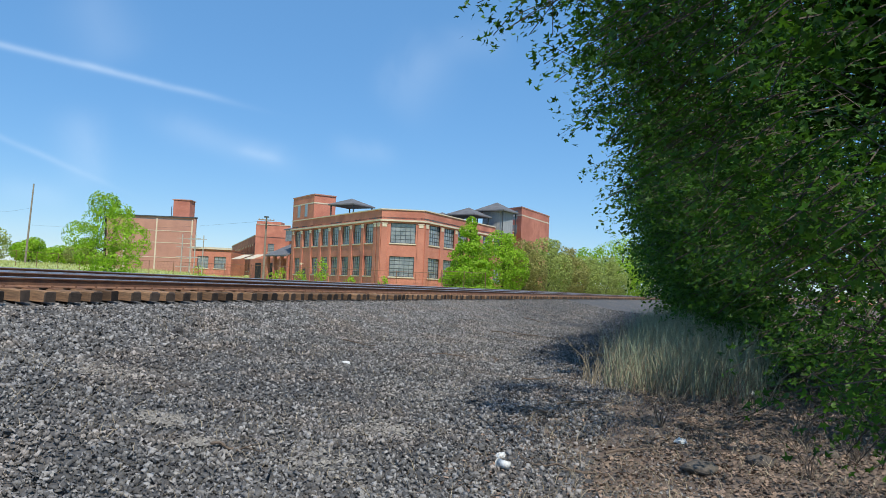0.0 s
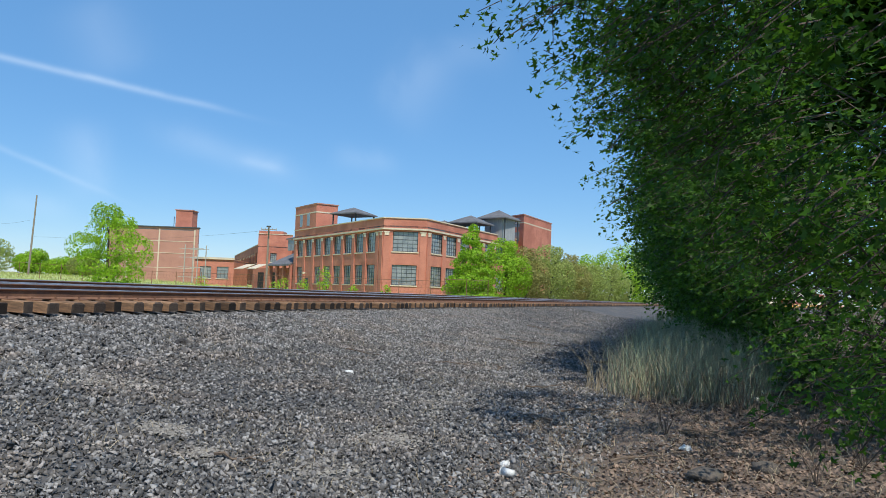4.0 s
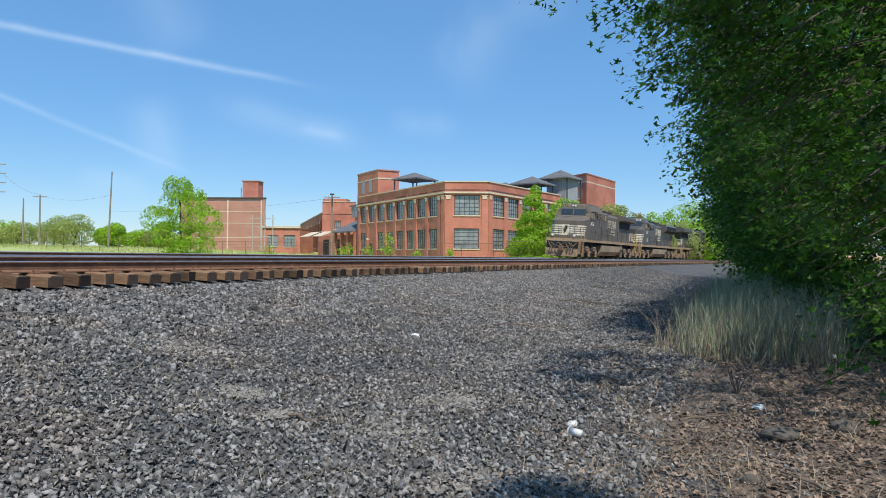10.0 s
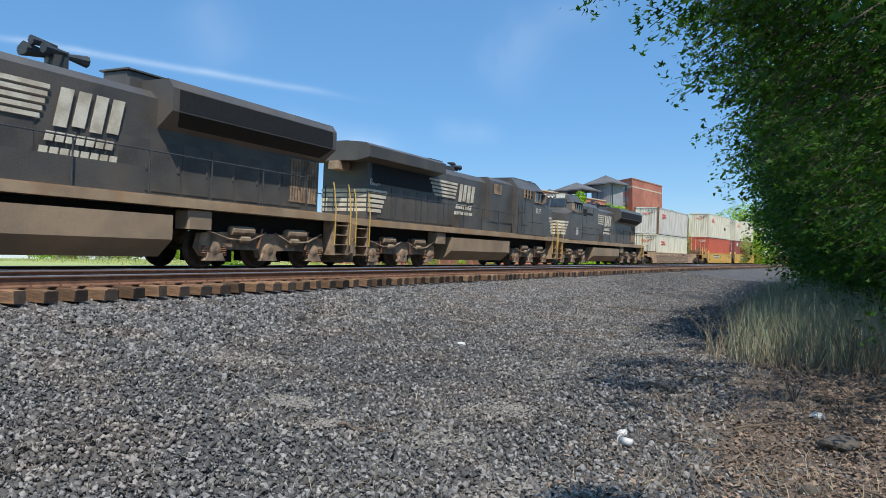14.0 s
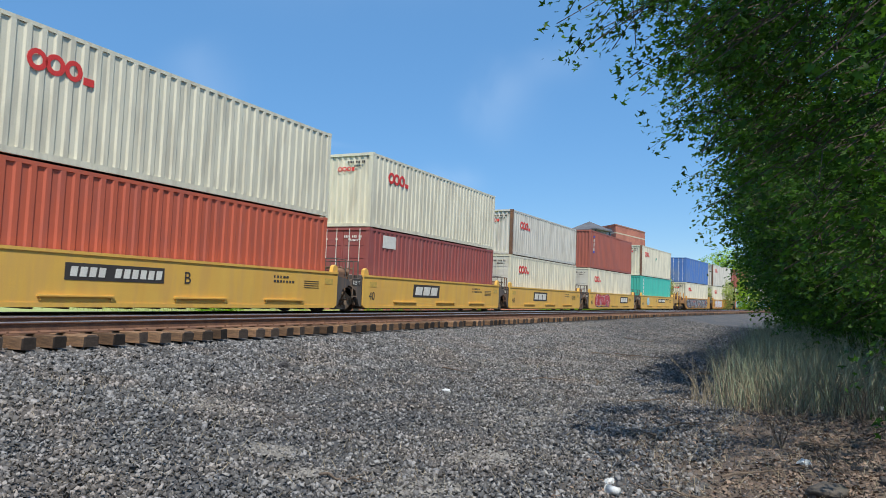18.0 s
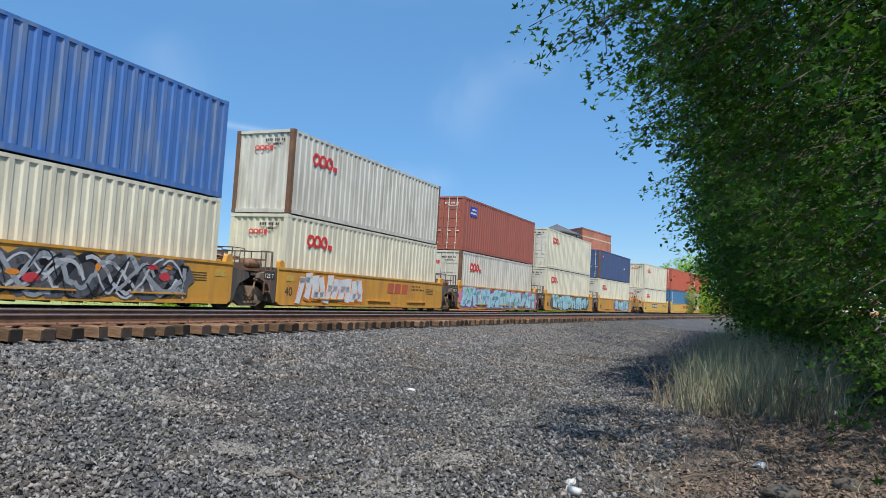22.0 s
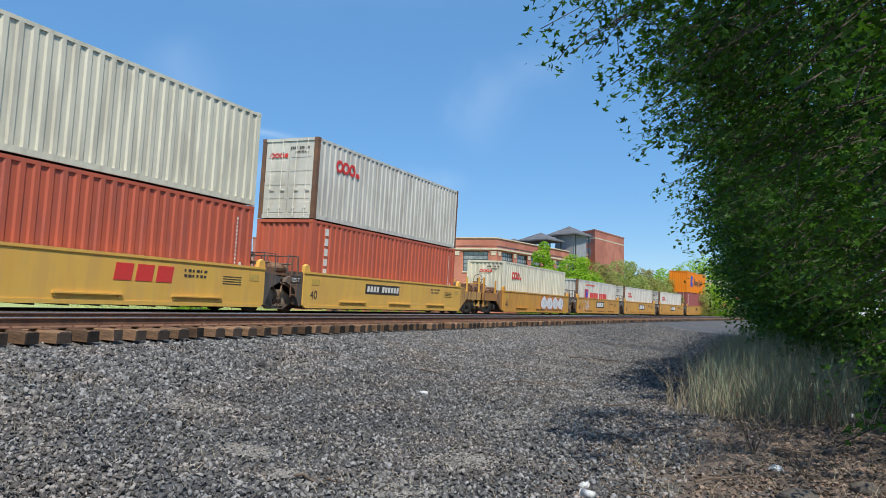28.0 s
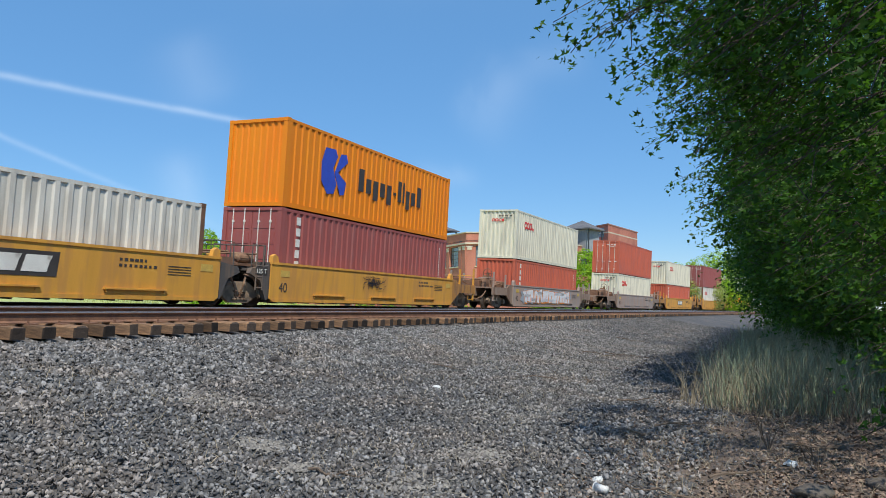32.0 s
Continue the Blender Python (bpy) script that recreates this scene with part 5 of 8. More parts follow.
M_LOGO_RED = surf("logo_red", (0.62, 0.04, 0.035), (0.55, 0.05, 0.04), 3, 0.6)
M_LOGO_BLUE = surf("logo_blue", (0.03, 0.07, 0.42), (0.03, 0.06, 0.36), 3, 0.6)
M_LOGO_DARK = surf("stencil_dark", (0.035, 0.03, 0.028), (0.05, 0.045, 0.04), 3, 0.7)
M_LOGO_PALE = surf("stencil_pale", (0.66, 0.63, 0.56), (0.55, 0.52, 0.46), 4, 0.7)
M_LOGO_GREEN = surf("mark_green", (0.02, 0.26, 0.17), (0.02, 0.22, 0.15), 4, 0.7)
M_SPRAY = {k: surf("spray_" + k, c, tuple(v * 0.8 for v in c), 1.7, 0.6) for k, c in {
    "red": (0.50, 0.05, 0.06), "pale_blue": (0.36, 0.60, 0.68), "purple": (0.23, 0.12, 0.32), "black": (0.02, 0.02, 0.025), "white": (0.70, 0.68, 0.66),
    "grey": (0.30, 0.32, 0.34), "teal": (0.14, 0.45, 0.45), "pink": (0.60, 0.22, 0.35), "green": (0.30, 0.45, 0.06), "orange": (0.70, 0.22, 0.03), "dark_grey": (0.11, 0.11, 0.12), "silver": (0.48, 0.49, 0.50), "taupe": (0.13, 0.10, 0.08), "brown": (0.33, 0.215, 0.13)}.items()}

# ---- the train: its way ----
PROGRESS = [(0, -399.2), (4, -315.1), (8, -231.0), (12, -147.0), (16, -63.0), (19, 0.0), (22, 63.15), (23, 84.28), (24, 105.3), (25.5, 136.75), (28, 189.0), (30.1, 232.9), (32, 273.1)]
ROLLING = []     # things that go with the train, their places along it, and whether they run backwards


def rolling(ob, s, back=False):
    ROLLING.append((ob, s, back))
    return ob


def motions():
    turn = pose(0, 0, 0, 0, 0, 180)
    for ob, s, back in ROLLING:
        walk(ob, [(t, track_pose(FAR_D, FAR_Z, s - x) @ (turn if back else Matrix())) for t, x in PROGRESS])


# ---- flat shapes on the side that faces +x: y runs to the right, z up ----
def plate(s, x, y0, y1, z0, z1, t=0.006, slant=0.0):
    return s.prism([(y0, z0), (y1, z0), (y1 + slant, z1), (y0 + slant, z1)], x, x + t, "x")


def ring_on_side(s, x, y, z, ry, rz, w, t=0.006, n=14, start=0, stop=14):
    for i in range(start, stop):
        a, b = 2 * math.pi * i / n, 2 * math.pi * (i + 1) / n
        q = [(y + r1 * math.cos(c), z + r2 * math.sin(c)) for c, r1, r2 in ((a, ry - w, rz - w), (a, ry, rz), (b, ry, rz), (b, ry - w, rz - w))]
        s.prism(q, x, x + t, "x")
    return s


def to_front(s, y):
    """Turns a shape made for the side into one on the end that faces -y."""
    s.v = [(p[1], y - p[0], p[2]) for p in s.v]
    return s


def lettering(text, size, material, m):
    """Words or numbers as a mesh. x runs to the right, y up."""
    c = bpy.data.curves.new("lettering", "FONT")
    c.body, c.size, c.extrude = text, size, 0.003
    tmp = bpy.data.objects.new("lettering", c)
    scene.collection.objects.link(tmp)
    me = bpy.data.meshes.new_from_object(tmp.evaluated_get(bpy.context.evaluated_depsgraph_get()))
    bpy.data.objects.remove(tmp)
    me.materials.clear()
    me.materials.append(material)
    me.transform(m)
    return me


ON_SIDE = lambda x, y, z: Matrix(((0, 0, 1, x), (1, 0, 0, y), (0, 1, 0, z), (0, 0, 0, 1)))
ON_BACK_SIDE = lambda x, y, z: Matrix(((0, 0, -1, x), (-1, 0, 0, y), (0, 1, 0, z), (0, 0, 0, 1)))
ON_FRONT = lambda x, y, z: Matrix(((1, 0, 0, x), (0, 0, -1, y), (0, 1, 0, z), (0, 0, 0, 1)))


def graffiti(parent, x, y0, y1, z0, z1, fill, outline, ground, seed, letters=7, style="blocks"):
    """Sprayed paint on a car's side. blocks: jagged leaning bars; bubbles: swollen rounds; wild: woven ribbons of many tones."""
    rng = random.Random(seed)
    h, cz, step = z1 - z0, (z0 + z1) / 2, (y1 - y0) / letters
    layers = {}
    clip = lambda v: min(z1, max(z0, v))

    def poly(tone, pts, level):
        pts = [(a, clip(b)) for a, b in pts]
        layers.setdefault((level, tone), Shape()).prism(pts, x + 0.004 * level, x + 0.004 * level + 0.003, "x")

    def ribbon(tone, pts, width, level):
        for (a, b), (c, d) in zip(pts, pts[1:]):
            ln = math.hypot(c - a, d - b) or 1
            ny, nz = -(d - b) / ln * width / 2, (c - a) / ln * width / 2
            ey, ez = (c - a) / ln * width * 0.12, (d - b) / ln * width * 0.12
            poly(tone, [(a - ny - ey, b - nz - ez), (c - ny + ey, d - nz + ez), (c + ny + ey, d + nz + ez), (a + ny - ey, b + nz - ez)], level)

    def blob(tone, cy, cz2, ry, rz, level, rough=0.2, n=20, ph=None):
        ph = ph or [rng.uniform(0, 6.3) for _ in range(3)]
        poly(tone, [(cy + ry * math.cos(a) * (1 + rough * (math.sin(3 * a + ph[0]) * 0.4 + math.sin(2 * a + ph[2]) * 0.4)), cz2 + rz * math.sin(a) * (1 + rough * math.sin(4 * a + ph[1]) * 0.5)) for a in (2 * math.pi * i / n for i in range(n))], level)
        return ph

    if ground:
        for i in range(letters * 2):
            cy, pts = y0 + step * (i + 0.5) / 2, []
            for j in range(14):      # a torn cloud behind the letters
                r = rng.uniform(0.55, 1.0) if j % 2 else rng.uniform(0.85, 1.15)
                pts.append((cy + step * 0.7 * r * math.cos(j * 0.4488), cz + h * 0.5 * r * math.sin(j * 0.4488)))
            poly(ground, pts, 0)
    if style == "bubbles":
        for i in range(letters):
            cy = y0 + step * (i + 0.5)
            ph = blob(outline, cy, cz, step * 0.56, h * 0.50, 1, 0.18)
            blob(fill, cy, cz, step * 0.51, h * 0.455, 2, 0.18, ph=ph)
            for k in range(2):
                py, pz = cy + rng.uniform(-0.2, 0.2) * step, cz + rng.uniform(-0.2, 0.15) * h
                ribbon("grey", [(py, pz - 0.12 * h), (py + 0.04, pz), (py - 0.02, pz + 0.2 * h)], 0.025, 3)
    elif style == "wild":
        for n, (tone, width) in enumerate((("black", 0.30), ("grey", 0.20), ("dark_grey", 0.22), ("silver", 0.10), ("grey", 0.12), ("silver", 0.06), ("black", 0.035))):
            for i in range(letters):
                cy, ph, amp = y0 + step * (i + rng.uniform(0.1, 0.9)), rng.uniform(0, 6.3), rng.uniform(0.25, 0.48) * h
                span = step * rng.uniform(0.7, 1.5)
                pts = [(cy + span * (k / 9 - 0.5), cz + amp * math.sin(ph + k / 9 * rng.uniform(3.6, 4.4))) for k in range(10)]
                ribbon(tone, [(min(y1, max(y0, a)), b) for a, b in pts], width * rng.uniform(0.7, 1.2), 1 + n // 2)
        for tone in ("red", "orange", "red"):
            for i in range(letters // 2):
                blob(tone, rng.uniform(y0 + 0.3, y1 - 0.3), cz + rng.uniform(-0.3, 0.3) * h, rng.uniform(0.06, 0.22), rng.uniform(0.05, 0.12), 4)
    elif style == "blocks":
        for i in range(letters):
            cy = y0 + step * (i + 0.5)
            bars = []
            for k in (-1, 1):
                lean, wd = rng.uniform(-0.16, 0.16) * step, step * rng.uniform(0.17, 0.27)
                yb = cy + k * step * 0.25
                top, bottom = cz + h * rng.uniform(0.30, 0.50), cz - h * rng.uniform(0.34, 0.50)
                bars.append([(yb - wd - lean, bottom + rng.uniform(0, 0.1) * h), (yb + wd * 0.7 - lean, bottom), (yb + wd * 1.1, cz), (yb + wd + lean, top), (yb - wd * 1.2 + lean, top - rng.uniform(0, 0.12) * h), (yb - wd * 0.7, cz)])
            zz = cz + rng.choice((-0.22, 0.0, 0.22)) * h
            bars.append([(cy - 0.34 * step, zz - 0.10 * h), (cy + 0.34 * step, zz - 0.06 * h), (cy + 0.38 * step, zz + 0.10 * h), (cy - 0.3 * step, zz + 0.12 * h)])
            for pts in bars:
                my, mz = sum(p[0] for p in pts) / len(pts), sum(p[1] for p in pts) / len(pts)
                grow = lambda d: [(a + math.copysign(d, a - my), b + math.copysign(d, b - mz)) for a, b in pts]
                poly(outline, [(a + 0.05, b - 0.04) for a, b in grow(0.05)], 1)
                poly("white" if fill in ("red", "purple") else outline, grow(0.025), 2)
                poly(fill, pts, 3)
                if rng.random() < 0.6:
                    ribbon("brown" if fill == "taupe" else "white" if fill != "white" else "pink", [(pts[0][0] + 0.04, pts[0][1] + 0.1 * h), (pts[-1][0] + 0.05, pts[-1][1])], 0.02, 4)
        if fill == "pale_blue":
            for i in range(letters):      # loose strokes of other tones over and round the shapes
                cy, ph = y0 + step * (i + rng.uniform(0.1, 0.9)), rng.uniform(0, 6.3)
                ribbon(("green", "white", "green", "black")[i % 4], [(cy + 0.09 * step * k * math.cos(ph), cz + h * 0.4 * math.sin(ph + k * 0.55)) for k in range(6)], rng.uniform(0.04, 0.09), 5)
    if style.startswith("scrawl"):
        for i in range(46):
            cy, a, ln = y0 + (y1 - y0) * (0.5 + rng.gauss(0, 0.16)), rng.uniform(0, 6.3), rng.uniform(0.12, 0.42)
            pz = cz + rng.gauss(0, 0.14) * h
            ribbon("black" if style == "scrawl_dark" else "white" if i % 5 else "silver", [(cy, pz), (cy + ln * 0.6 * math.cos(a), pz + ln * 0.6 * math.sin(a)), (cy + ln * math.cos(a + 0.5), pz + ln * math.sin(a + 0.5))], rng.uniform(0.015, 0.035), 1 + i % 3)
    words = {"scrawl": "scrawl of thin white sprayed strokes", "scrawl_dark": "scrawl of thin dark strokes", "blocks": "sprayed graffiti of jagged leaning shapes", "bubbles": "sprayed graffiti of swollen rounds", "wild": "sprayed graffiti of woven ribbons"}
    for (level, tone), s in sorted(layers.items(), key=lambda q: q[0]):
        tagged(part("graffiti", s, M_SPRAY[tone], parent, words[style]), kind="stuff")


# ---- shipping container ----
CACHE = {}


def cached(key, make):
    if key not in CACHE:
        CACHE[key] = make()
    return CACHE[key]


def corrugated(length, z0, z1, deep=0.036, pitch=0.33):
    """A panel along y in the plane x = 0, with trapezoid folds that go in by deep."""
    n = int(length / pitch)
    p = length / n
    line = []
    for i in range(n):
        y = -length / 2 + i * p
        line += [(0, y), (0, y + p * 0.30), (-deep, y + p * 0.44), (-deep, y + p * 0.82), (0, y + p * 0.96)]
    line.append((0, length / 2))
    s = Shape()
    k = len(line)
    s.add([(x, y, z) for z in (z0, z1) for x, y in line], [(i, i + 1, k + i + 1, k + i) for i in range(k - 1)])
    return s


def container(colour, material, h, z, s, doors=False, logo="", note="", posts=None, door_paint=None):
    label = f"{colour} corrugated steel shipping container, {note or 'weathered'}, stacked on the train"
    th = rolling(thing("shipping_container", label, "container", group="containers on the train"), s)
    key = (material.name, h)
    fr = posts or material
    L, Wd = 6.096, 1.219

    def put(name, k, make, at, mat=None, parent=None, lab=""):
        mat = mat or material
        ob = part(name, cached((name, k, mat.name, h), lambda: make().mesh(name, mat)), mat, parent or th, lab, at=at)
        return tagged(ob, lab, kind="stuff") if name == "code_marks" else ob

    up = pose(0, 0, z)
    for k, a in ((0, up @ pose(Wd, 0, 0)), (1, up @ pose(-Wd, 0, 0, 0, 0, 180))):
        put("side_panel", 0, lambda: corrugated(11.86, 0.15, h - 0.11), a)
    put("roof", 0, lambda: corrugated(11.9, -1.15, 1.15, 0.02, 0.36), up @ pose(0, 0, h - 0.01, 0, -90, 0))
    put("floor_frame", 0, lambda: [s_ := Shape(), [s_.box(-1.14, 1.14, y, y + 0.08, 0.03, 0.16) for y in np.arange(-5.6, 5.7, 0.7)], s_.box(-1.15, 1.15, -6.0, 6.0, 0.16, 0.18)][0], up, M_RUST)
    for sx in (1, -1):
        put("top_rail", sx, lambda: Shape().box(min(sx * 1.15, sx * Wd), max(sx * 1.15, sx * Wd), -5.95, 5.95, h - 0.11, h - 0.02), up)
        put("bottom_rail", sx, lambda: Shape().box(min(sx * 1.13, sx * Wd), max(sx * 1.13, sx * Wd), -5.95, 5.95, 0.01, 0.16), up)
        for sy in (1, -1):
            def post():
                q = Shape()
                xs, ys = sorted((sx * 1.06, sx * Wd)), sorted((sy * 5.93, sy * 6.09))
                q.box(*xs, *ys, 0.118, h - 0.118)
                for z0, z1 in ((0, 0.118), (h - 0.118, h)):
                    q.box(*sorted((sx * 1.057, sx * (Wd + 0.004))), *sorted((sy * 5.918, sy * L)), z0, z1)
                    q.box(*sorted((sx * (Wd + 0.004), sx * (Wd + 0.006))), *sorted((sy * 5.97, sy * 6.05)), z0 + 0.03, z1 - 0.03)
                return q
            put("corner_post", (sx, sy), post, up, fr)
    for sy, is_door in ((-1, doors), (1, not doors)):
        turn = Matrix() if sy < 0 else pose(0, 0, 0, 0, 0, 180)
        put("end_sill", 0, lambda: Shape().box(-1.06, 1.06, -6.08, -5.98, 0.01, 0.14), up @ turn)
        put("end_header", 0, lambda: Shape().box(-1.06, 1.06, -6.08, -5.98, h - 0.11, h - 0.005), up @ turn)
        if not is_door:
            put("end_panel", 0, lambda: corrugated(2.12, 0.14, h - 0.11, 0.04, 0.25), up @ turn @ pose(0, -6.05, 0, 0, 0, -90))
        else:
            dm = door_paint or material
            for k in (-1, 1):
                a, b = sorted((k * 0.012, k * 1.05))

                def leaf():
                    q = Shape().box(a, b, -6.05, -6.01, 0.15, h - 0.12)
                    n = 5
                    for i in range(n):
                        zz = 0.22 + i * (h - 0.42) / n
                        q.box(a + 0.1, b - 0.1, -6.062, -6.05, zz, zz + (h - 0.42) / n - 0.12)
                    return q
                d = put("door", k, leaf, up @ turn, dm)
                for xx in (k * 0.3, k * 0.78):
                    put("lock_rod", round(xx, 2), lambda: Shape().rod((xx, -6.09, 0.06), (xx, -6.09, h - 0.05), 0.017, 6).box(xx - 0.04, xx + 0.04, -6.1, -6.05, 0.35, 0.42)
                        .box(xx - 0.04, xx + 0.04, -6.1, -6.05, h - 0.5, h - 0.43).box(xx - 0.01, xx + 0.2, -6.115, -6.095, 1.02, 1.06), up @ turn, M_LOGO_PALE if material is not M_CREAM else M_WHITE, parent=None)
    # marks on the side and the front end
    if logo == "rings":
        def marks():
            q = Shape()
            for i in range(2):
                ring_on_side(q, Wd + 0.002, -4.66 + i * 0.42, h - 0.80, 0.235, 0.235, 0.11)
            ring_on_side(q, Wd + 0.002, -3.80, h - 0.80, 0.22, 0.235, 0.11)
            plate(q, Wd + 0.002, -3.55, -3.28, h - 1.03, h - 0.86)
            return q
        put("logo", "side", marks, up, M_LOGO_RED, lab="red logo of rings")

        def front():
            q = Shape()
            for i in range(3):
                ring_on_side(q, 0.012, -0.30 + i * 0.21, h - 0.62, 0.105, 0.09, 0.04)
            plate(q, 0.012, 0.25, 0.38, h - 0.70, h - 0.55)
            return to_front(q, -6.062)
        put("logo", "front", front, up @ pose(-0.45 if doors else 0, 0, 0), M_LOGO_RED, lab="small red logo of rings")
    if logo == "rings" or logo == "codes":
        def codes():
            q = Shape()
            for i in range(11):
                if i not in (4, 8):
                    plate(q, 0.012, 0.05 + i * 0.075, 0.10 + i * 0.075, h - 0.40, h - 0.31)
            for i in range(6):
                plate(q, 0.012, 0.35 + i * 0.06, 0.385 + i * 0.06, h - 0.54, h - 0.47)
            return to_front(q, -6.062)
        put("code_marks", 0, codes, up, M_LOGO_DARK if logo == "rings" else M_LOGO_PALE)
    if logo == "upright":
        put("code_marks", 1, lambda: [q := Shape(), [plate(q, Wd + 0.002, -5.3, -5.08, h - 0.5 - i * 0.36, h - 0.24 - i * 0.36) for i in range(5)]][0], up, M_LOGO_PALE, lab="upright row of pale marks")
        put("code_marks", 2, lambda: [q := Shape(), [plate(q, Wd + 0.002, 5.35, 5.40, h - 0.5 - i * 0.12, h - 0.42 - i * 0.12) for i in range(12)], [plate(q, Wd + 0.002, 5.55, 5.66, h - 1.9 - i * 0.3, h - 1.75 - i * 0.3) for i in range(2)]][0], up, M_LOGO_PALE)
    if logo == "tall":
        put("logo", "t1", lambda: plate(plate(Shape(), Wd + 0.002, -5.42, -5.08, h - 0.56, h - 0.42), Wd + 0.002, -5.42, -5.08, h - 1.75, h - 1.6), up, M_LOGO_BLUE, lab="blue bars of an upright logo")
        put("logo", "t2", lambda: [q := Shape(), [plate(q, Wd + 0.002, -5.36, -5.14, h - 0.9 - i * 0.34, h - 0.64 - i * 0.34) for i in range(3)]][0], up, M_LOGO_PALE, lab="pale blocks of an upright logo")
    if logo == "square":
        put("logo", "s", lambda: plate(Shape(), Wd + 0.002, -5.3, -4.3, h - 0.95, h - 0.42), up, M_LOGO_BLUE, lab="blue square logo")
        put("logo", "s2", lambda: plate(plate(Shape(), Wd + 0.008, -5.2, -4.4, h - 0.84, h - 0.74), Wd + 0.008, -5.0, -4.45, h - 0.64, h - 0.54), up, M_LOGO_PALE)
        put("code_marks", 0, lambda: to_front([q := Shape(), [plate(q, 0.05, 0.15 + (i % 3) * 0.24, 0.32 + (i % 3) * 0.24, h - 0.5 - (i // 3) * 0.22, h - 0.42 - (i // 3) * 0.22) for i in range(15)]][0], -6.062), up, M_LOGO_PALE)
    if logo == "tag":
        put("logo", "r", lambda: plate(Shape(), Wd + 0.002, -5.3, -4.9, h - 0.7, h - 0.4), up, M_LOGO_RED, lab="small red and white tag")
        put("logo", "r2", lambda: plate(plate(Shape(), Wd + 0.006, -5.22, -4.98, h - 0.6, h - 0.52), Wd + 0.002, 3.2, 3.75, h - 1.35, h - 1.2), up, M_LOGO_PALE)
    if logo == "big_bird":
        def bird():
            q = Shape()
            q.prism([(-3.95, h - 0.55), (-3.35, h - 0.52), (-3.2, h - 0.75), (-3.45, h - 1.2), (-3.2, h - 1.75), (-3.35, h - 2.1), (-3.75, h - 2.15), (-4.1, h - 1.75), (-4.15, h - 1.1)], Wd + 0.002, Wd + 0.008, "x")
            q.prism([(-3.0, h - 0.62), (-2.65, h - 0.58), (-2.55, h - 0.85), (-3.15, h - 1.3), (-2.6, h - 1.6), (-2.7, h - 2.05), (-2.95, h - 2.1), (-3.35, h - 1.35)], Wd + 0.002, Wd + 0.008, "x")
            return q
        put("logo", "b", bird, up, M_LOGO_BLUE, lab="large blue double wave logo")

        def row():
            q = Shape()
            y = -1.75
            for w, lo, hi in ((0.42, 0, 0.85), (0.42, 0, 0.55), (0.42, -0.2, 0.55), (0.42, 0, 0.55), (0.42, -0.22, 0.55), (0.28, 0.22, 0.33), (0.32, 0, 0.85), (0.16, 0, 0.85), (0.36, -0.22, 0.55), (0.42, 0, 0.55), (0.40, 0, 0.85)):
                plate(q, Wd + 0.002, y, y + w * 0.85, h - 1.75 + lo, h - 1.75 + hi)
                y += w + 0.10
            return q
        put("logo", "row", row, up, M_LOGO_DARK, lab="row of dark rounded blocks")
    if logo == "red_words":
        put("logo", "w0", lambda: plate(Shape(), Wd + 0.002, -4.1, -3.1, h - 1.62, h - 0.72, 0.006, 0), up, M_LOGO_RED, lab="red square of a logo")
        put("logo", "w1", lambda: Shape().prism([(-3.9, h - 0.77), (-3.6, h - 0.77), (-3.45, h - 1.12), (-3.2, h - 0.77), (-3.1, h - 0.77), (-3.45, h - 1.62), (-3.75, h - 1.62)], Wd + 0.008, Wd + 0.012, "x"), up, M_LOGO_BLUE, lab="blue wedge of a logo")
        put("logo", "w2", lambda: [q := Shape(), [plate(q, Wd + 0.002, -2.62 + i * 0.62 + (0.35 if i > 3 else 0), -2.12 + i * 0.62 + (0.35 if i > 3 else 0), h - 1.58, h - 0.98, 0.006, 0.03) for i in range(8)]][0], up, M_LOGO_RED, lab="row of large red blocks")
        put("code_marks", "y", lambda: [q := Shape(), [plate(q, Wd + 0.002, -3.9 + i * 0.19, -3.78 + i * 0.19, h - 0.44, h - 0.32) for i in range(14)]][0], up, M_LOGO_RED)
        put("logo", "w3", lambda: to_front(plate(Shape(), 0.012, -0.65, -0.35, h - 0.75, h - 0.3), -6.062), up, M_LOGO_RED)
    if note == "green mark":
        put("green_patch", 0, lambda: ring_on_side(ring_on_side(Shape(), Wd + 0.004, -0.6, h - 1.1, 0.16, 0.18, 0.15), Wd + 0.004, -0.45, h - 1.0, 0.1, 0.1, 0.09), up, M_LOGO_GREEN)
    if note == "pale label":
        put("paper_label", 0, lambda: plate(Shape(), Wd + 0.004, -5.1, -4.1, h - 0.72, h - 0.22), up, M_LOGO_PALE)
    return th


# ---- well car ----
def wheelset(parent, y, r=0.42, gauge=0.7525):
    for sx in (1, -1):
        w = part("wheel", cached(("wheel", sx, r), lambda: Shape().turn([(sx * -0.07, r + 0.028), (sx * -0.045, r + 0.026), (sx * -0.04, r), (sx * 0.06, r - 0.006), (sx * 0.065, r - 0.08), (sx * 0.03, r - 0.10),
                 (sx * 0.03, 0.17), (sx * 0.08, 0.15), (sx * 0.09, 0.06)], (0, 0, 0), "x", 24).mesh("wheel", M_WHEEL, True)), M_WHEEL, parent, at=pose(sx * gauge, y, r))
    part("axle", cached(("axle", r), lambda: Shape().rod((-0.95, 0, 0), (0.95, 0, 0), 0.08, 10).mesh("axle", M_WHEEL)), M_WHEEL, parent, at=pose(0, y, r))


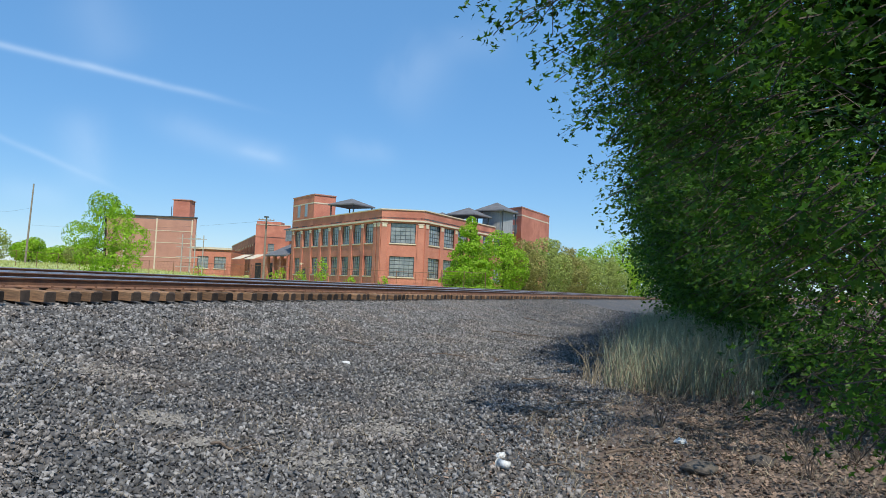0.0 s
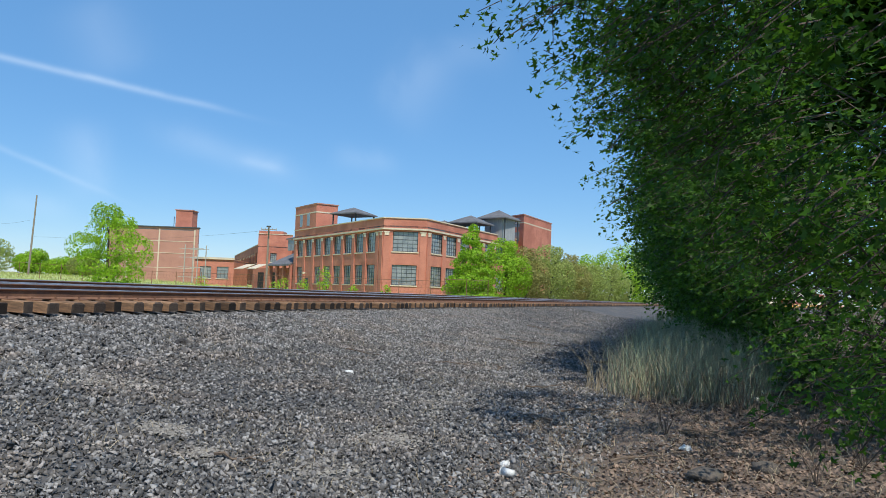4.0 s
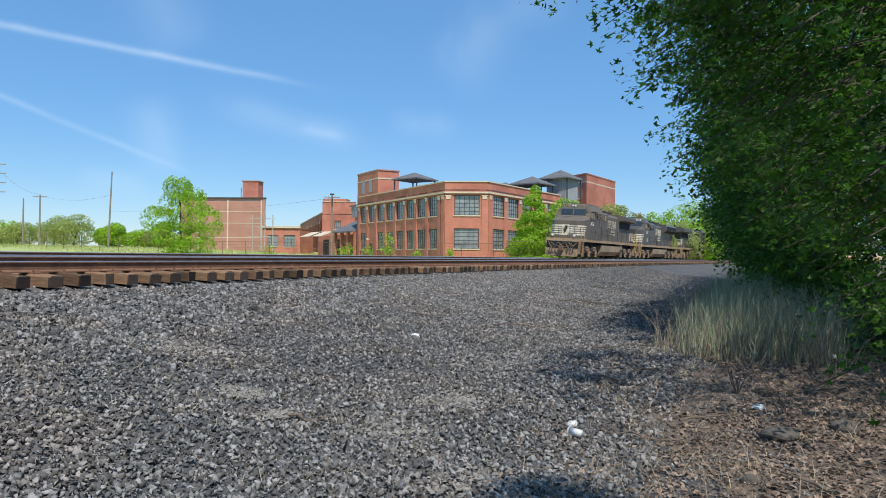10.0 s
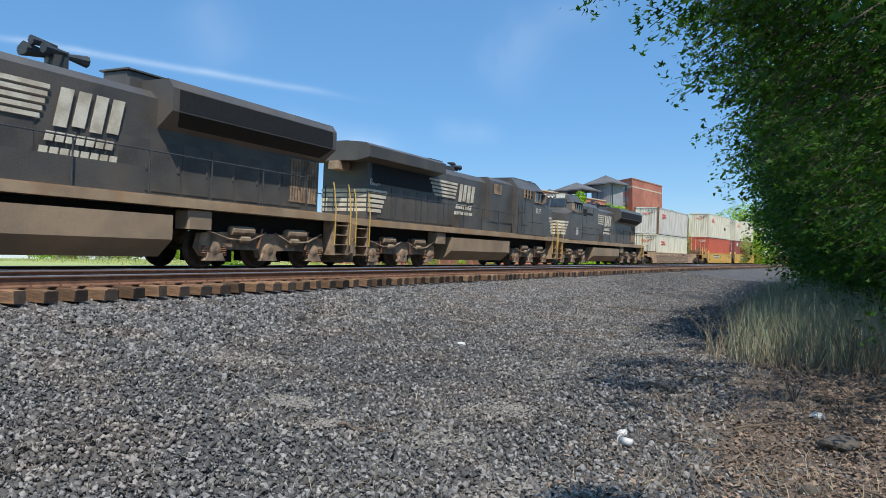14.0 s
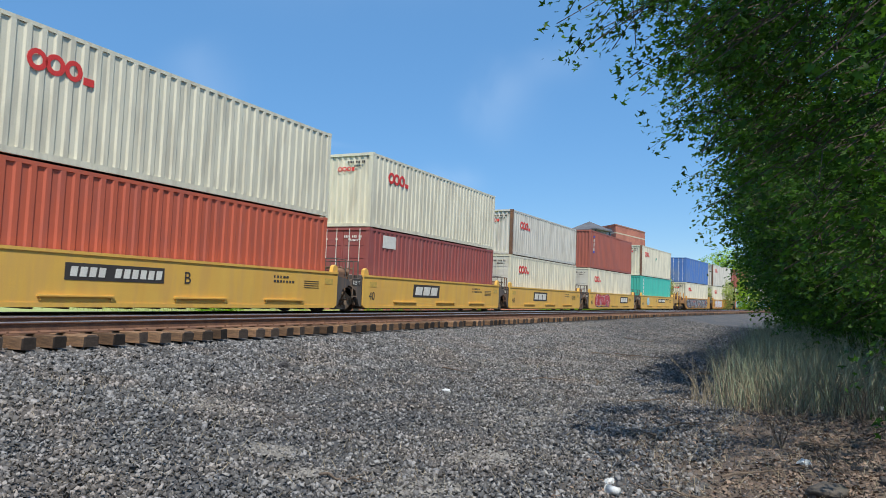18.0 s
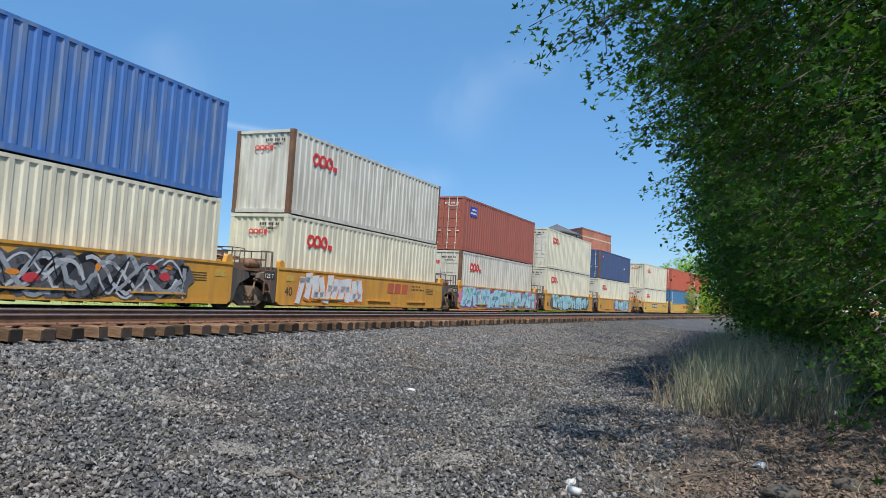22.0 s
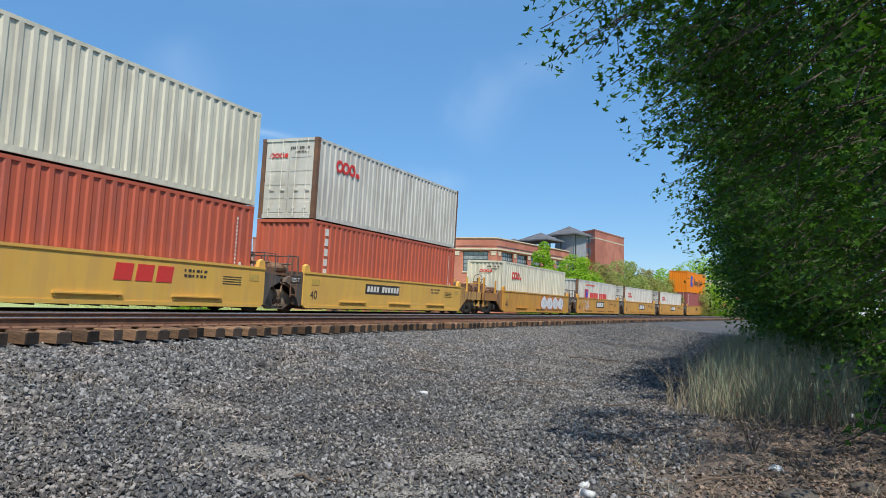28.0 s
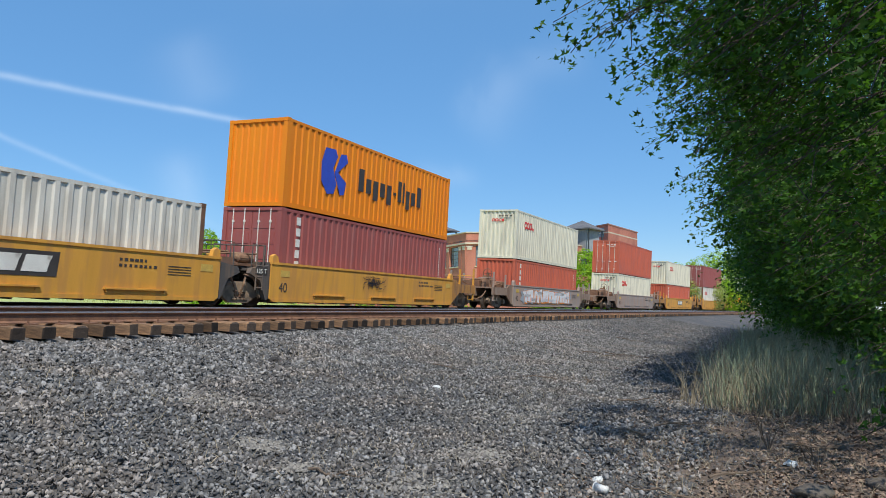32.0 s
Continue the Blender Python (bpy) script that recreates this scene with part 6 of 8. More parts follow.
def freight_truck(parent, y):
    """A two-axle truck under a well car."""
    tr = part("truck", cached("bolster", lambda: Shape().box(-1.0, 1.0, -0.22, 0.22, 0.38, 0.72).mesh("truck", M_RUNNING)), M_RUNNING, parent, "dusty cast steel truck", at=pose(0, y, 0))

    def frame_side():
        q = Shape()
        q.prism([(-1.15, 0.50), (-1.05, 0.62), (-0.62, 0.62), (-0.30, 0.78), (0.30, 0.78), (0.62, 0.62), (1.05, 0.62), (1.15, 0.50), (1.05, 0.33), (0.72, 0.33), (0.38, 0.14), (-0.38, 0.14), (-0.72, 0.33), (-1.05, 0.33)], -0.07, 0.07, "x")
        q.box(0.07, 0.10, -0.32, 0.32, 0.24, 0.30)
        for sy in (-0.89, 0.89):
            q.turn([(0.05, 0.15), (0.16, 0.14), (0.17, 0.05)], (0, sy, 0.44), "x", 12)
        return q
    for sx in (1, -1):
        part("sideframe", cached("sideframe", lambda: frame_side().mesh("sideframe", M_RUNNING)), M_RUNNING, tr, at=pose(sx * 1.0, 0, 0, 0, 0, 0 if sx > 0 else 180))
        for k in (-0.16, 0.0, 0.16):
            part("spring", cached("spring", lambda: Shape().pipe([(0.055 * math.cos(a), 0.055 * math.sin(a), 0.27 + a * 0.0075) for a in np.arange(0, 28, 0.9)], 0.016, 4).mesh("spring", M_RUST)), M_RUST, tr, at=pose(sx * 1.06, k, 0))
    for yy in (-0.89, 0.89):
        wheelset(tr, yy)
    return tr


def railing(parent, pts, material, r=0.017, drop=0.9):
    """A handrail along pts with a post under each."""
    h = part("handrail", Shape().pipe(pts, r), material, parent)
    for p in pts:
        part("rail_post", cached(("rail_post", r, drop, material.name), lambda: Shape().rod((0, 0, 0), (0, 0, -drop), r * 1.2, 6).mesh("rail_post", material)), material, h, at=pose(*p))
    return h


def well_car(label, body, centre, ends, deck=1.42, seed=1, marks="", spray=None, length=6.62, tan=False):
    """One unit of a well car. ends: what its front and its rear are: 'j' joined to the next unit (the front one bears the truck), 'c' a coupler end."""
    th = rolling(thing("well_car", label, "well car", group="well cars"), centre)
    rng = random.Random(seed)
    X = 1.40

    def side():
        q = Shape()
        if tan:
            prof = [(-length - 1.6, 0.78), (-length - 0.4, 0.70), (-length + 0.6, 0.20), (length - 0.6, 0.20), (length + 0.4, 0.70), (length + 1.6, 0.78), (length + 1.6, deck), (-length - 1.6, deck)]
        else:
            prof = [(-length, 0.30), (-length + 0.12, 0.22), (length - 0.12, 0.22), (length, 0.30), (length, deck - 0.05), (-length, deck - 0.05)]
        q.prism(prof, -0.05, 0.0, "x")
        e = length + (1.6 if tan else 0)
        q.box(-0.12, 0.025, -e, e, deck - 0.05, deck + 0.02)                       # top chord
        q.box(-0.10, 0.02, -length + 0.15, length - 0.15, 0.20, 0.30)               # bottom chord
        for y in np.arange(-length + 0.7, length - 0.3, 1.32):
            q.box(-0.11, -0.05, y, y + 0.10, 0.25, deck - 0.06)
        if tan:
            q.box(0.0, 0.02, -e, e, deck - 0.42, deck - 0.38)
        return q
    key = ("well_side", body.name, length, deck, tan)
    for sx in (1, -1):
        sd = part("side", cached(key, lambda: side().mesh("side", body)), body, th, at=pose(sx * X, 0, 0, 0, 0, 0 if sx > 0 else 180))
        for y in (-3.9, -0.2, 3.3):
            part("step_rail", cached(("step", body.name), lambda: Shape().box(0.0, 0.06, 0, 1.9, 0.43, 0.47).box(0.0, 0.04, 0.05, 0.09, 0.36, 0.43).box(0.0, 0.04, 1.8, 1.84, 0.36, 0.43).mesh("step_rail", body)), body, sd, at=pose(0, y - 0.5, 0))
        for y in (-length + 0.45, length - 0.75):
            part("reflector", cached("reflector", lambda: Shape().box(0.0, 0.006, 0, 0.46, 0.90, 1.10).mesh("reflector", M_SAFETY)), M_SAFETY, sd, at=pose(0.002, y, 0.1))
    part("floor_frame", cached(("wf", length), lambda: [q := Shape(), [q.box(-1.35, 1.35, y, y + 0.25, 0.19, 0.34) for y in (-length + 0.3, -3.2, -0.12, 3.0, length - 0.55)],
         [q.box(-1.25, 1.25, y, y + 0.06, 0.15, 0.24) for y in np.arange(-length + 0.5, length, 0.85)]][0].mesh("floor_frame", M_GREY_END)), M_GREY_END, th)
    for k, kind in ((-1, ends[0]), (1, ends[1])):
        turn = Matrix() if k < 0 else pose(0, 0, 0, 0, 0, 180)

        def bulkhead():
            q = Shape()
            q.box(-1.32, 1.32, -length - 0.04, -length + 0.12, 0.30, deck)
            return q
        if not tan:
            for sx in (1, -1):
                part("corner_guide", cached(("guide", body.name, sx, length, deck), lambda: Shape().prism([(-length + 0.02, deck + 0.02), (-length + 0.34, deck + 0.02), (-length + 0.28, deck + 0.2), (-length + 0.16, deck + 0.27), (-length + 0.04, deck + 0.2)], *sorted((sx * 1.26, sx * 1.40)), "x").mesh("corner_guide", body)), body, th, at=turn)
        part("bulkhead", cached(("bulk", length, deck), lambda: bulkhead().mesh("bulkhead", M_GREY_END)), M_GREY_END, th, at=turn)
        if tan:
            part("platform", cached("tanplat", lambda: Shape().box(-1.36, 1.36, -length - 2.2, -length, deck - 0.32, deck - 0.22).box(-0.4, 0.4, -length - 2.4, -length, 0.72, deck - 0.3).mesh("platform", M_TAN)), M_TAN, th, at=turn)
            part("deck_edge", cached("tanedge", lambda: Shape().box(-1.37, 1.37, -length - 2.3, -length + 1.2, deck + 0.022, deck + 0.10).mesh("deck_edge", M_RUST)), M_RUST, th, at=turn)
        if kind == "j":
            def wing():
                q = Shape()
                q.prism([(-length - 0.9, 1.04), (-length - 0.42, 0.84), (-length - 0.14, 0.26), (-length - 0.04, 0.26), (-length - 0.04, deck - 0.1), (-length - 0.82, deck - 0.22)], 1.18, 1.34, "x")
                q.prism([(-length - 0.9, 1.04), (-length - 0.42, 0.84), (-length - 0.14, 0.26), (-length - 0.04, 0.26), (-length - 0.04, deck - 0.1), (-length - 0.82, deck - 0.22)], -1.34, -1.18, "x")
                q.box(-1.30, 1.30, -length - 0.74, -length - 0.04, deck - 0.30, deck - 0.22)
                q.box(-0.22, 0.22, -length - 1.05, -length - 0.1, 0.62, 0.92)
                return q
            part("end_casting", cached(("wing", length, deck), lambda: wing().mesh("end_casting", M_GREY_END)), M_GREY_END, th, "dark grey sloped end over the truck", at=turn)
            part("cover_plate", cached(("cov", length), lambda: Shape().box(-0.9, 0.9, -length - 0.95, -length - 0.2, deck - 0.16, deck - 0.08).box(-1.2, -0.95, -length - 0.7, -length - 0.3, deck - 0.22, deck + 0.05).mesh("cover_plate", M_RUST)), M_RUST, th, at=turn)
            for x in (1.22, 0.35, -0.35, -1.22):
                part("grab_rail", cached(("jrail", length, deck), lambda: Shape().pipe([(0, -length - 0.12, deck), (0, -length - 0.14, deck + 0.5), (0, -length - 0.7, deck + 0.5), (0, -length - 0.74, deck - 0.25)], 0.02).mesh("grab_rail", M_GREY_END)), M_GREY_END, th, at=turn @ pose(x, 0, 0))
            part("cross_rail", cached(("xrail", length, deck), lambda: Shape().rod((-1.22, -length - 0.14, deck + 0.5), (1.22, -length - 0.14, deck + 0.5), 0.02, 6).mesh("cross_rail", M_GREY_END)), M_GREY_END, th, at=turn)
            part("brake_rigging", cached(("jgear", length, deck), lambda: Shape().turn([(-0.5, 0.05), (-0.45, 0.14), (0.2, 0.14), (0.26, 0.05)], (0.75, -length - 0.42, deck + 0.08), "y", 12).cbox(0.2, 0.62, -length - 0.6, -length - 0.2, deck - 0.1, deck + 0.26, 0.04)
                 .pipe([(1.18, -length - 0.9, 0.95), (1.22, -length - 1.0, 0.7), (1.1, -length - 1.0, 0.42), (0.8, -length - 0.9, 0.38)], 0.032).pipe([(1.2, -length - 0.3, 0.6), (1.28, -length - 0.7, 0.92), (1.2, -length - 1.0, 1.0)], 0.026)
                 .pipe([(-1.1, -length - 0.8, 0.9), (-1.16, -length - 1.0, 0.5), (-0.7, -length - 1.0, 0.42)], 0.03).rod((-1.2, -length - 0.5, deck + 0.22), (1.2, -length - 0.5, deck + 0.22), 0.03).mesh("brake_rigging", M_RUSTY_GEAR)), M_RUSTY_GEAR, th, "rusty brake rods, cylinder and hoses", at=turn)
            if k < 0:
                for xx in (1.33, -1.33):
                    part("ladder", Shape().pipe([(xx, -length - 0.62, 0.55), (xx, -length - 0.62, deck + 0.5)], 0.025).pipe([(xx, -length - 0.32, 0.55), (xx, -length - 0.32, deck + 0.5)], 0.025)
                         .pipe([(xx, -length - 0.62, 0.62), (xx, -length - 0.32, 0.62)], 0.02).pipe([(xx, -length - 0.62, 0.95), (xx, -length - 0.32, 0.95)], 0.02).pipe([(xx, -length - 0.62, 1.28), (xx, -length - 0.32, 1.28)], 0.02), M_GREY_END if seed % 2 else M_RUST, th)
                freight_truck(th, -7.62)
                plq = plate(Shape(), 1.345, -length - 0.66, -length - 0.12, deck - 0.40, deck - 0.16)
                sp = part("stencil", plq, M_LOGO_DARK, th)
                part("stencil_text", lettering("125 T", 0.20, M_LOGO_PALE, ON_SIDE(1.353, -length - 0.64, deck - 0.36)), M_LOGO_PALE, sp)
        elif not tan:
            reach = 3.35

            def platform():
                q = Shape()
                q.prism([(-length - reach + 0.5, 0.80), (-length - 0.9, 0.80), (-length - 0.1, 0.30), (-length, 0.30), (-length, deck), (-length - 0.5, deck), (-length - 0.8, 1.22), (-length - reach + 0.5, 1.22)], 1.28, 1.36, "x")
                q.prism([(-length - reach + 0.5, 0.80), (-length - 0.9, 0.80), (-length - 0.1, 0.30), (-length, 0.30), (-length, deck), (-length - 0.5, deck), (-length - 0.8, 1.22), (-length - reach + 0.5, 1.22)], -1.36, -1.28, "x")
                q.box(-1.34, 1.34, -length - reach + 0.5, -length, 1.14, 1.21)
                q.box(-0.33, 0.33, -length - reach + 0.2, -length, 0.70, 1.14)
                return q
            part("platform", cached(("plat", body.name, length), lambda: platform().mesh("platform", M_GRIMY[body.name])), M_GRIMY[body.name], th, "rust-stained end platform", at=turn)
            part("coupler", cached("coupler", lambda: Shape().box(-0.10, 0.10, -length - reach - 0.12, -length - reach + 0.4, 0.78, 1.0).cbox(-0.17, 0.17, -length - reach - 0.18, -length - reach + 0.12, 0.70, 1.04, 0.04).mesh("coupler", M_RUST)), M_RUST, th, at=turn)
            part("brake_gear", cached("brake", lambda: Shape().turn([(-0.75, 0.06), (-0.75, 0.24), (0.35, 0.24), (0.4, 0.06)], (0.1, -length - 1.3, 1.46), "x", 14).box(-0.9, 0.2, -length - 2.2, -length - 1.75, 1.21, 1.55).cbox(0.5, 1.0, -length - 0.75, -length - 0.3, 1.2, 1.58, 0.05).mesh("brake_gear", M_RUST)), M_RUST, th, at=turn)
            part("brake_wheel", cached("bwheel", lambda: Shape().pipe([(0.85 + 0.26 * math.cos(a), -length - 2.5, 1.95 + 0.26 * math.sin(a)) for a in np.linspace(0, 6.283, 17)], 0.02).pipe([(0.60, -length - 2.5, 1.95), (1.10, -length - 2.5, 1.95)], 0.012).pipe([(0.85, -length - 2.5, 1.69), (0.85, -length - 2.5, 2.2)], 0.012)
                 .box(0.78, 0.92, -length - 2.5, -length - 2.4, 1.2, 2.0).mesh("brake_wheel", M_RUST)), M_RUST, th, at=turn)
            part("brake_rigging", cached(("rigging", length), lambda: [q := Shape(), [q.pipe([(sx2 * 1.1, -length - 2.3, 1.3), (sx2 * 1.15, -length - 1.6, 1.42), (sx2 * 1.0, -length - 0.6, 1.36)], 0.03) for sx2 in (1, -1)], q.rod((-1.1, -length - 1.9, 1.62), (1.1, -length - 1.9, 1.62), 0.035).prism([(-length - 2.2, 1.22), (-length - 1.2, 1.22), (-length - 1.5, 1.75), (-length - 2.05, 1.85)], 0.35, 0.75, "x").rod((0.55, -length - 1.15, 1.32), (0.55, -length - 0.5, 1.5), 0.12, 10).pipe([(0.9, -length - 2.75, 1.0), (0.8, -length - 2.95, 0.7), (0.5, -length - 3.15, 0.5), (0.3, -length - 3.3, 0.62)], 0.03).cbox(0.95, 1.33, -length - 1.75, -length - 1.2, 0.86, 1.16, 0.04)][0].mesh("brake_rigging", M_RUSTY_GEAR)), M_RUSTY_GEAR, th, "rusty brake rigging on the end platform", at=turn)
            for xx in (1.3, -1.3):
                part("grab_post", cached(("grab", body.name, xx), lambda: Shape().box(xx - 0.04, xx + 0.04, -length - 2.72, -length - 2.64, 0.45, 2.05).box(xx - 0.04, xx + 0.04, -length - 1.05, -length - 0.97, 1.2, 1.95)
                     .pipe([(xx, -length - 2.68, 1.7), (xx * 0.3, -length - 2.68, 1.7)], 0.02).pipe([(xx, -length - 2.68, 0.5), (xx, -length - 2.1, 0.5), (xx, -length - 2.1, 1.2)], 0.02).mesh("grab_post", body)), body, th, at=turn)
            freight_truck(th, k * (length + 1.62))
        if tan:
            freight_truck(th, k * (length + 1.5))
            part("coupler", cached("coupler2", lambda: Shape().box(-0.10, 0.10, -length - 2.6, -length - 2.1, 0.78, 1.0).cbox(-0.17, 0.17, -length - 2.75, -length - 2.45, 0.70, 1.04, 0.04).mesh("coupler", M_RUST)), M_RUST, th, at=turn)
            railing(th, [(1.3, k * (length + 1.9), deck + 0.6), (1.3, k * (length + 1.3), deck + 0.6)], M_GREY_END)
    # marks on the side that faces the platform
    if "panel" in marks:
        y = float(marks.split(":")[1])
        pb = part("logo_panel", plate(Shape(), X + 0.002, y - 1.22, y + 1.18, 0.66, 1.20, 0.006, 0.05), M_LOGO_DARK, th, "dark panel with three pale slanted blocks")
        q = Shape()
        for i in range(3):
            plate(q, X + 0.010, y - 1.05 + i * 0.70, y - 0.47 + i * 0.70, 0.75, 1.11, 0.006, 0.10)
            plate(q, X + 0.010, y - 0.50 + i * 0.70, y - 0.38 + i * 0.70, 1.02, 1.11, 0.006, 0.03)
        part("logo_block", q, M_LOGO_PALE, pb)
    if "plate" in marks:
        y = float(marks.split(":")[1]) if ":" in marks else -2.6
        pb = part("number_panel", plate(Shape(), X + 0.002, y, y + 2.75, 0.80, 1.18), M_LOGO_DARK, th, "dark panel with pale marks")
        tagged(part("mark", [q := Shape(), [plate(q, X + 0.010, y + 0.12 + i * 0.24 + (0.2 if i > 3 else 0), y + 0.29 + i * 0.24 + (0.2 if i > 3 else 0), 0.88, 1.10, 0.006, 0.03) for i in range(10)]][0], M_LOGO_PALE, pb), kind="stuff")
        if marks.count(":") == 3:
            letter, along = marks.split(":")[2:]
            part("unit_letter", lettering(letter, 0.45, M_LOGO_DARK, ON_SIDE(X + 0.006, y + float(along), 0.82)), M_LOGO_DARK, th)
    if "redmark" in marks:
        q = Shape()
        for i in range(3):
            plate(q, X + 0.004, 0.9 + i * 0.66, 1.44 + i * 0.66, 0.80, 1.22, 0.006, 0.06)
        part("logo", q, M_LOGO_RED if body is not M_AMBER else M_RUSTRED, th, "faded red logo blocks")
    q = Shape()
    for row in range(2):
        for i in range(rng.randint(5, 9)):
            plate(q, X + 0.002, 3.2 + i * 0.15, 3.2 + i * 0.15 + rng.uniform(0.06, 0.12), 1.12 - row * 0.14, 1.19 - row * 0.14)
    for i in range(4):
        plate(q, X + 0.002, length - 1.9, length - 1.1, 0.85 + i * 0.07, 0.87 + i * 0.07)
    tagged(part("stencil", q, M_LOGO_DARK, th), kind="stuff")
    if not tan:
        part("number_mark", lettering("40", 0.42, M_LOGO_DARK, ON_SIDE(X + 0.006, -length + 0.40, 0.52)), M_LOGO_DARK, th)
    if spray:
        graffiti(th, X + 0.022, *spray)
    return th


# ---- locomotive ----
def road_truck(parent, y, gear):
    tr = part("truck", cached("loco_bolster", lambda: Shape().box(-1.05, 1.05, -2.0, 2.0, 0.55, 0.95).mesh("truck", M_RUNNING)), M_RUNNING, parent, "dusty three-axle truck", at=pose(0, y, 0))

    def frame_side():
        q = Shape()
        q.prism([(-2.65, 0.55), (-2.55, 0.92), (-1.6, 0.98), (-1.2, 0.84), (-0.7, 0.98), (0.7, 0.98), (1.2, 0.84), (1.6, 0.98), (2.55, 0.92), (2.65, 0.55), (2.45, 0.34), (2.0, 0.30), (1.8, 0.50), (1.3, 0.52), (0.4, 0.50),
                 (0.3, 0.30), (-0.3, 0.30), (-0.4, 0.50), (-1.3, 0.52), (-1.8, 0.50), (-2.0, 0.30), (-2.45, 0.34)], -0.09, 0.09, "x")
        for yy in (-2.1, 0, 2.1):
            q.turn([(0.06, 0.19), (0.16, 0.18), (0.19, 0.07)], (0, yy, 0.53), "x", 14)
            q.prism([(yy - 0.36, 0.22), (yy + 0.36, 0.22), (yy + 0.24, 0.42), (yy - 0.24, 0.42)], 0.02, 0.16, "x")
        q.turn([(-0.45, 0.02), (-0.42, 0.13), (0.42, 0.13), (0.45, 0.02)], (0.14, -1.15, 1.02), "y", 10)
        q.turn([(-0.45, 0.02), (-0.42, 0.13), (0.42, 0.13), (0.45, 0.02)], (0.14, 1.15, 1.02), "y", 10)
        q.pipe([(0.17, -2.4, 0.98), (0.2, -1.7, 0.80), (0.2, -0.9, 0.76), (0.17, -0.2, 1.0)], 0.03)
        q.pipe([(0.17, 0.2, 1.0), (0.2, 0.9, 0.74), (0.2, 1.7, 0.80), (0.17, 2.4, 1.05)], 0.03)
        return q
    for sx in (1, -1):
        part("sideframe", cached("loco_frame", lambda: frame_side().mesh("sideframe", M_RUNNING)), M_RUNNING, tr, at=pose(sx * 1.12, 0, 0, 0, 0, 0 if sx > 0 else 180))
        for yy in (-2.45, -1.75, 1.75, 2.45):
            part("spring", cached("loco_spring", lambda: Shape().pipe([(0.08 * math.cos(a), 0.08 * math.sin(a), 0.36 + a * 0.009) for a in np.arange(0, 26, 0.9)], 0.022, 4).mesh("spring", M_RUST)), M_RUST, tr, at=pose(sx * 1.2, yy, 0))
        for yy in (-1.05, 1.05):
            part("brake_cylinder", cached("bcyl", lambda: Shape().turn([(-0.22, 0.05), (-0.2, 0.11), (0.16, 0.11), (0.2, 0.04), (0.34, 0.04)], (0, 0, 0), "y", 10).mesh("brake_cylinder", M_TANK)), M_TANK, tr, at=pose(sx * 1.27, yy, 0.80))
            part("damper", cached("damper", lambda: Shape().rod((0, 0, 0), (0, 0.12, 0.42), 0.045, 8).rod((0, 0.12, 0.42), (0, 0.16, 0.56), 0.028, 8).mesh("damper", M_RUST)), M_RUST, tr, at=pose(sx * 1.28, yy + 0.55, 0.55))
    for yy in (-1.15, 0.95, 2.5):
        part("motor", cached("motor", lambda: Shape().cbox(-0.62, 0.62, -0.42, 0.42, 0.16, 0.78, 0.08).mesh("motor", M_BLACKVOID)), M_BLACKVOID, tr, at=pose(0, yy, 0))
    for yy in (-2.1, 0, 2.1):
        wheelset(tr, yy, 0.53)


def steps(parent, y, sx, m_body, m_rail):
    """The corner steps of a locomotive, in the plane of its side."""
    x0, x1 = sorted((sx * 1.08, sx * 1.50))
    st = part("steps", Shape().box(*sorted((sx * 1.06, sx * 1.08)), y - 0.4, y + 0.4, 0.42, 1.6), m_body, parent)
    for yy in (y - 0.40, y + 0.34):
        part("stringer", Shape().box(x0, x1, yy, yy + 0.06, 0.42, 1.66), m_body, st)
    for i in range(4):
        part("tread", Shape().box(x0, x1, y - 0.34, y + 0.34, 0.44 + i * 0.31, 0.47 + i * 0.31), m_body, st)
    for yy in (y - 0.42, y + 0.42):
        part("handrail", Shape().pipe([(sx * 1.53, yy, 0.75), (sx * 1.54, yy, 1.9), (sx * 1.45, yy, 2.55), (sx * 1.40, yy, 2.75)], 0.022), m_rail, st)


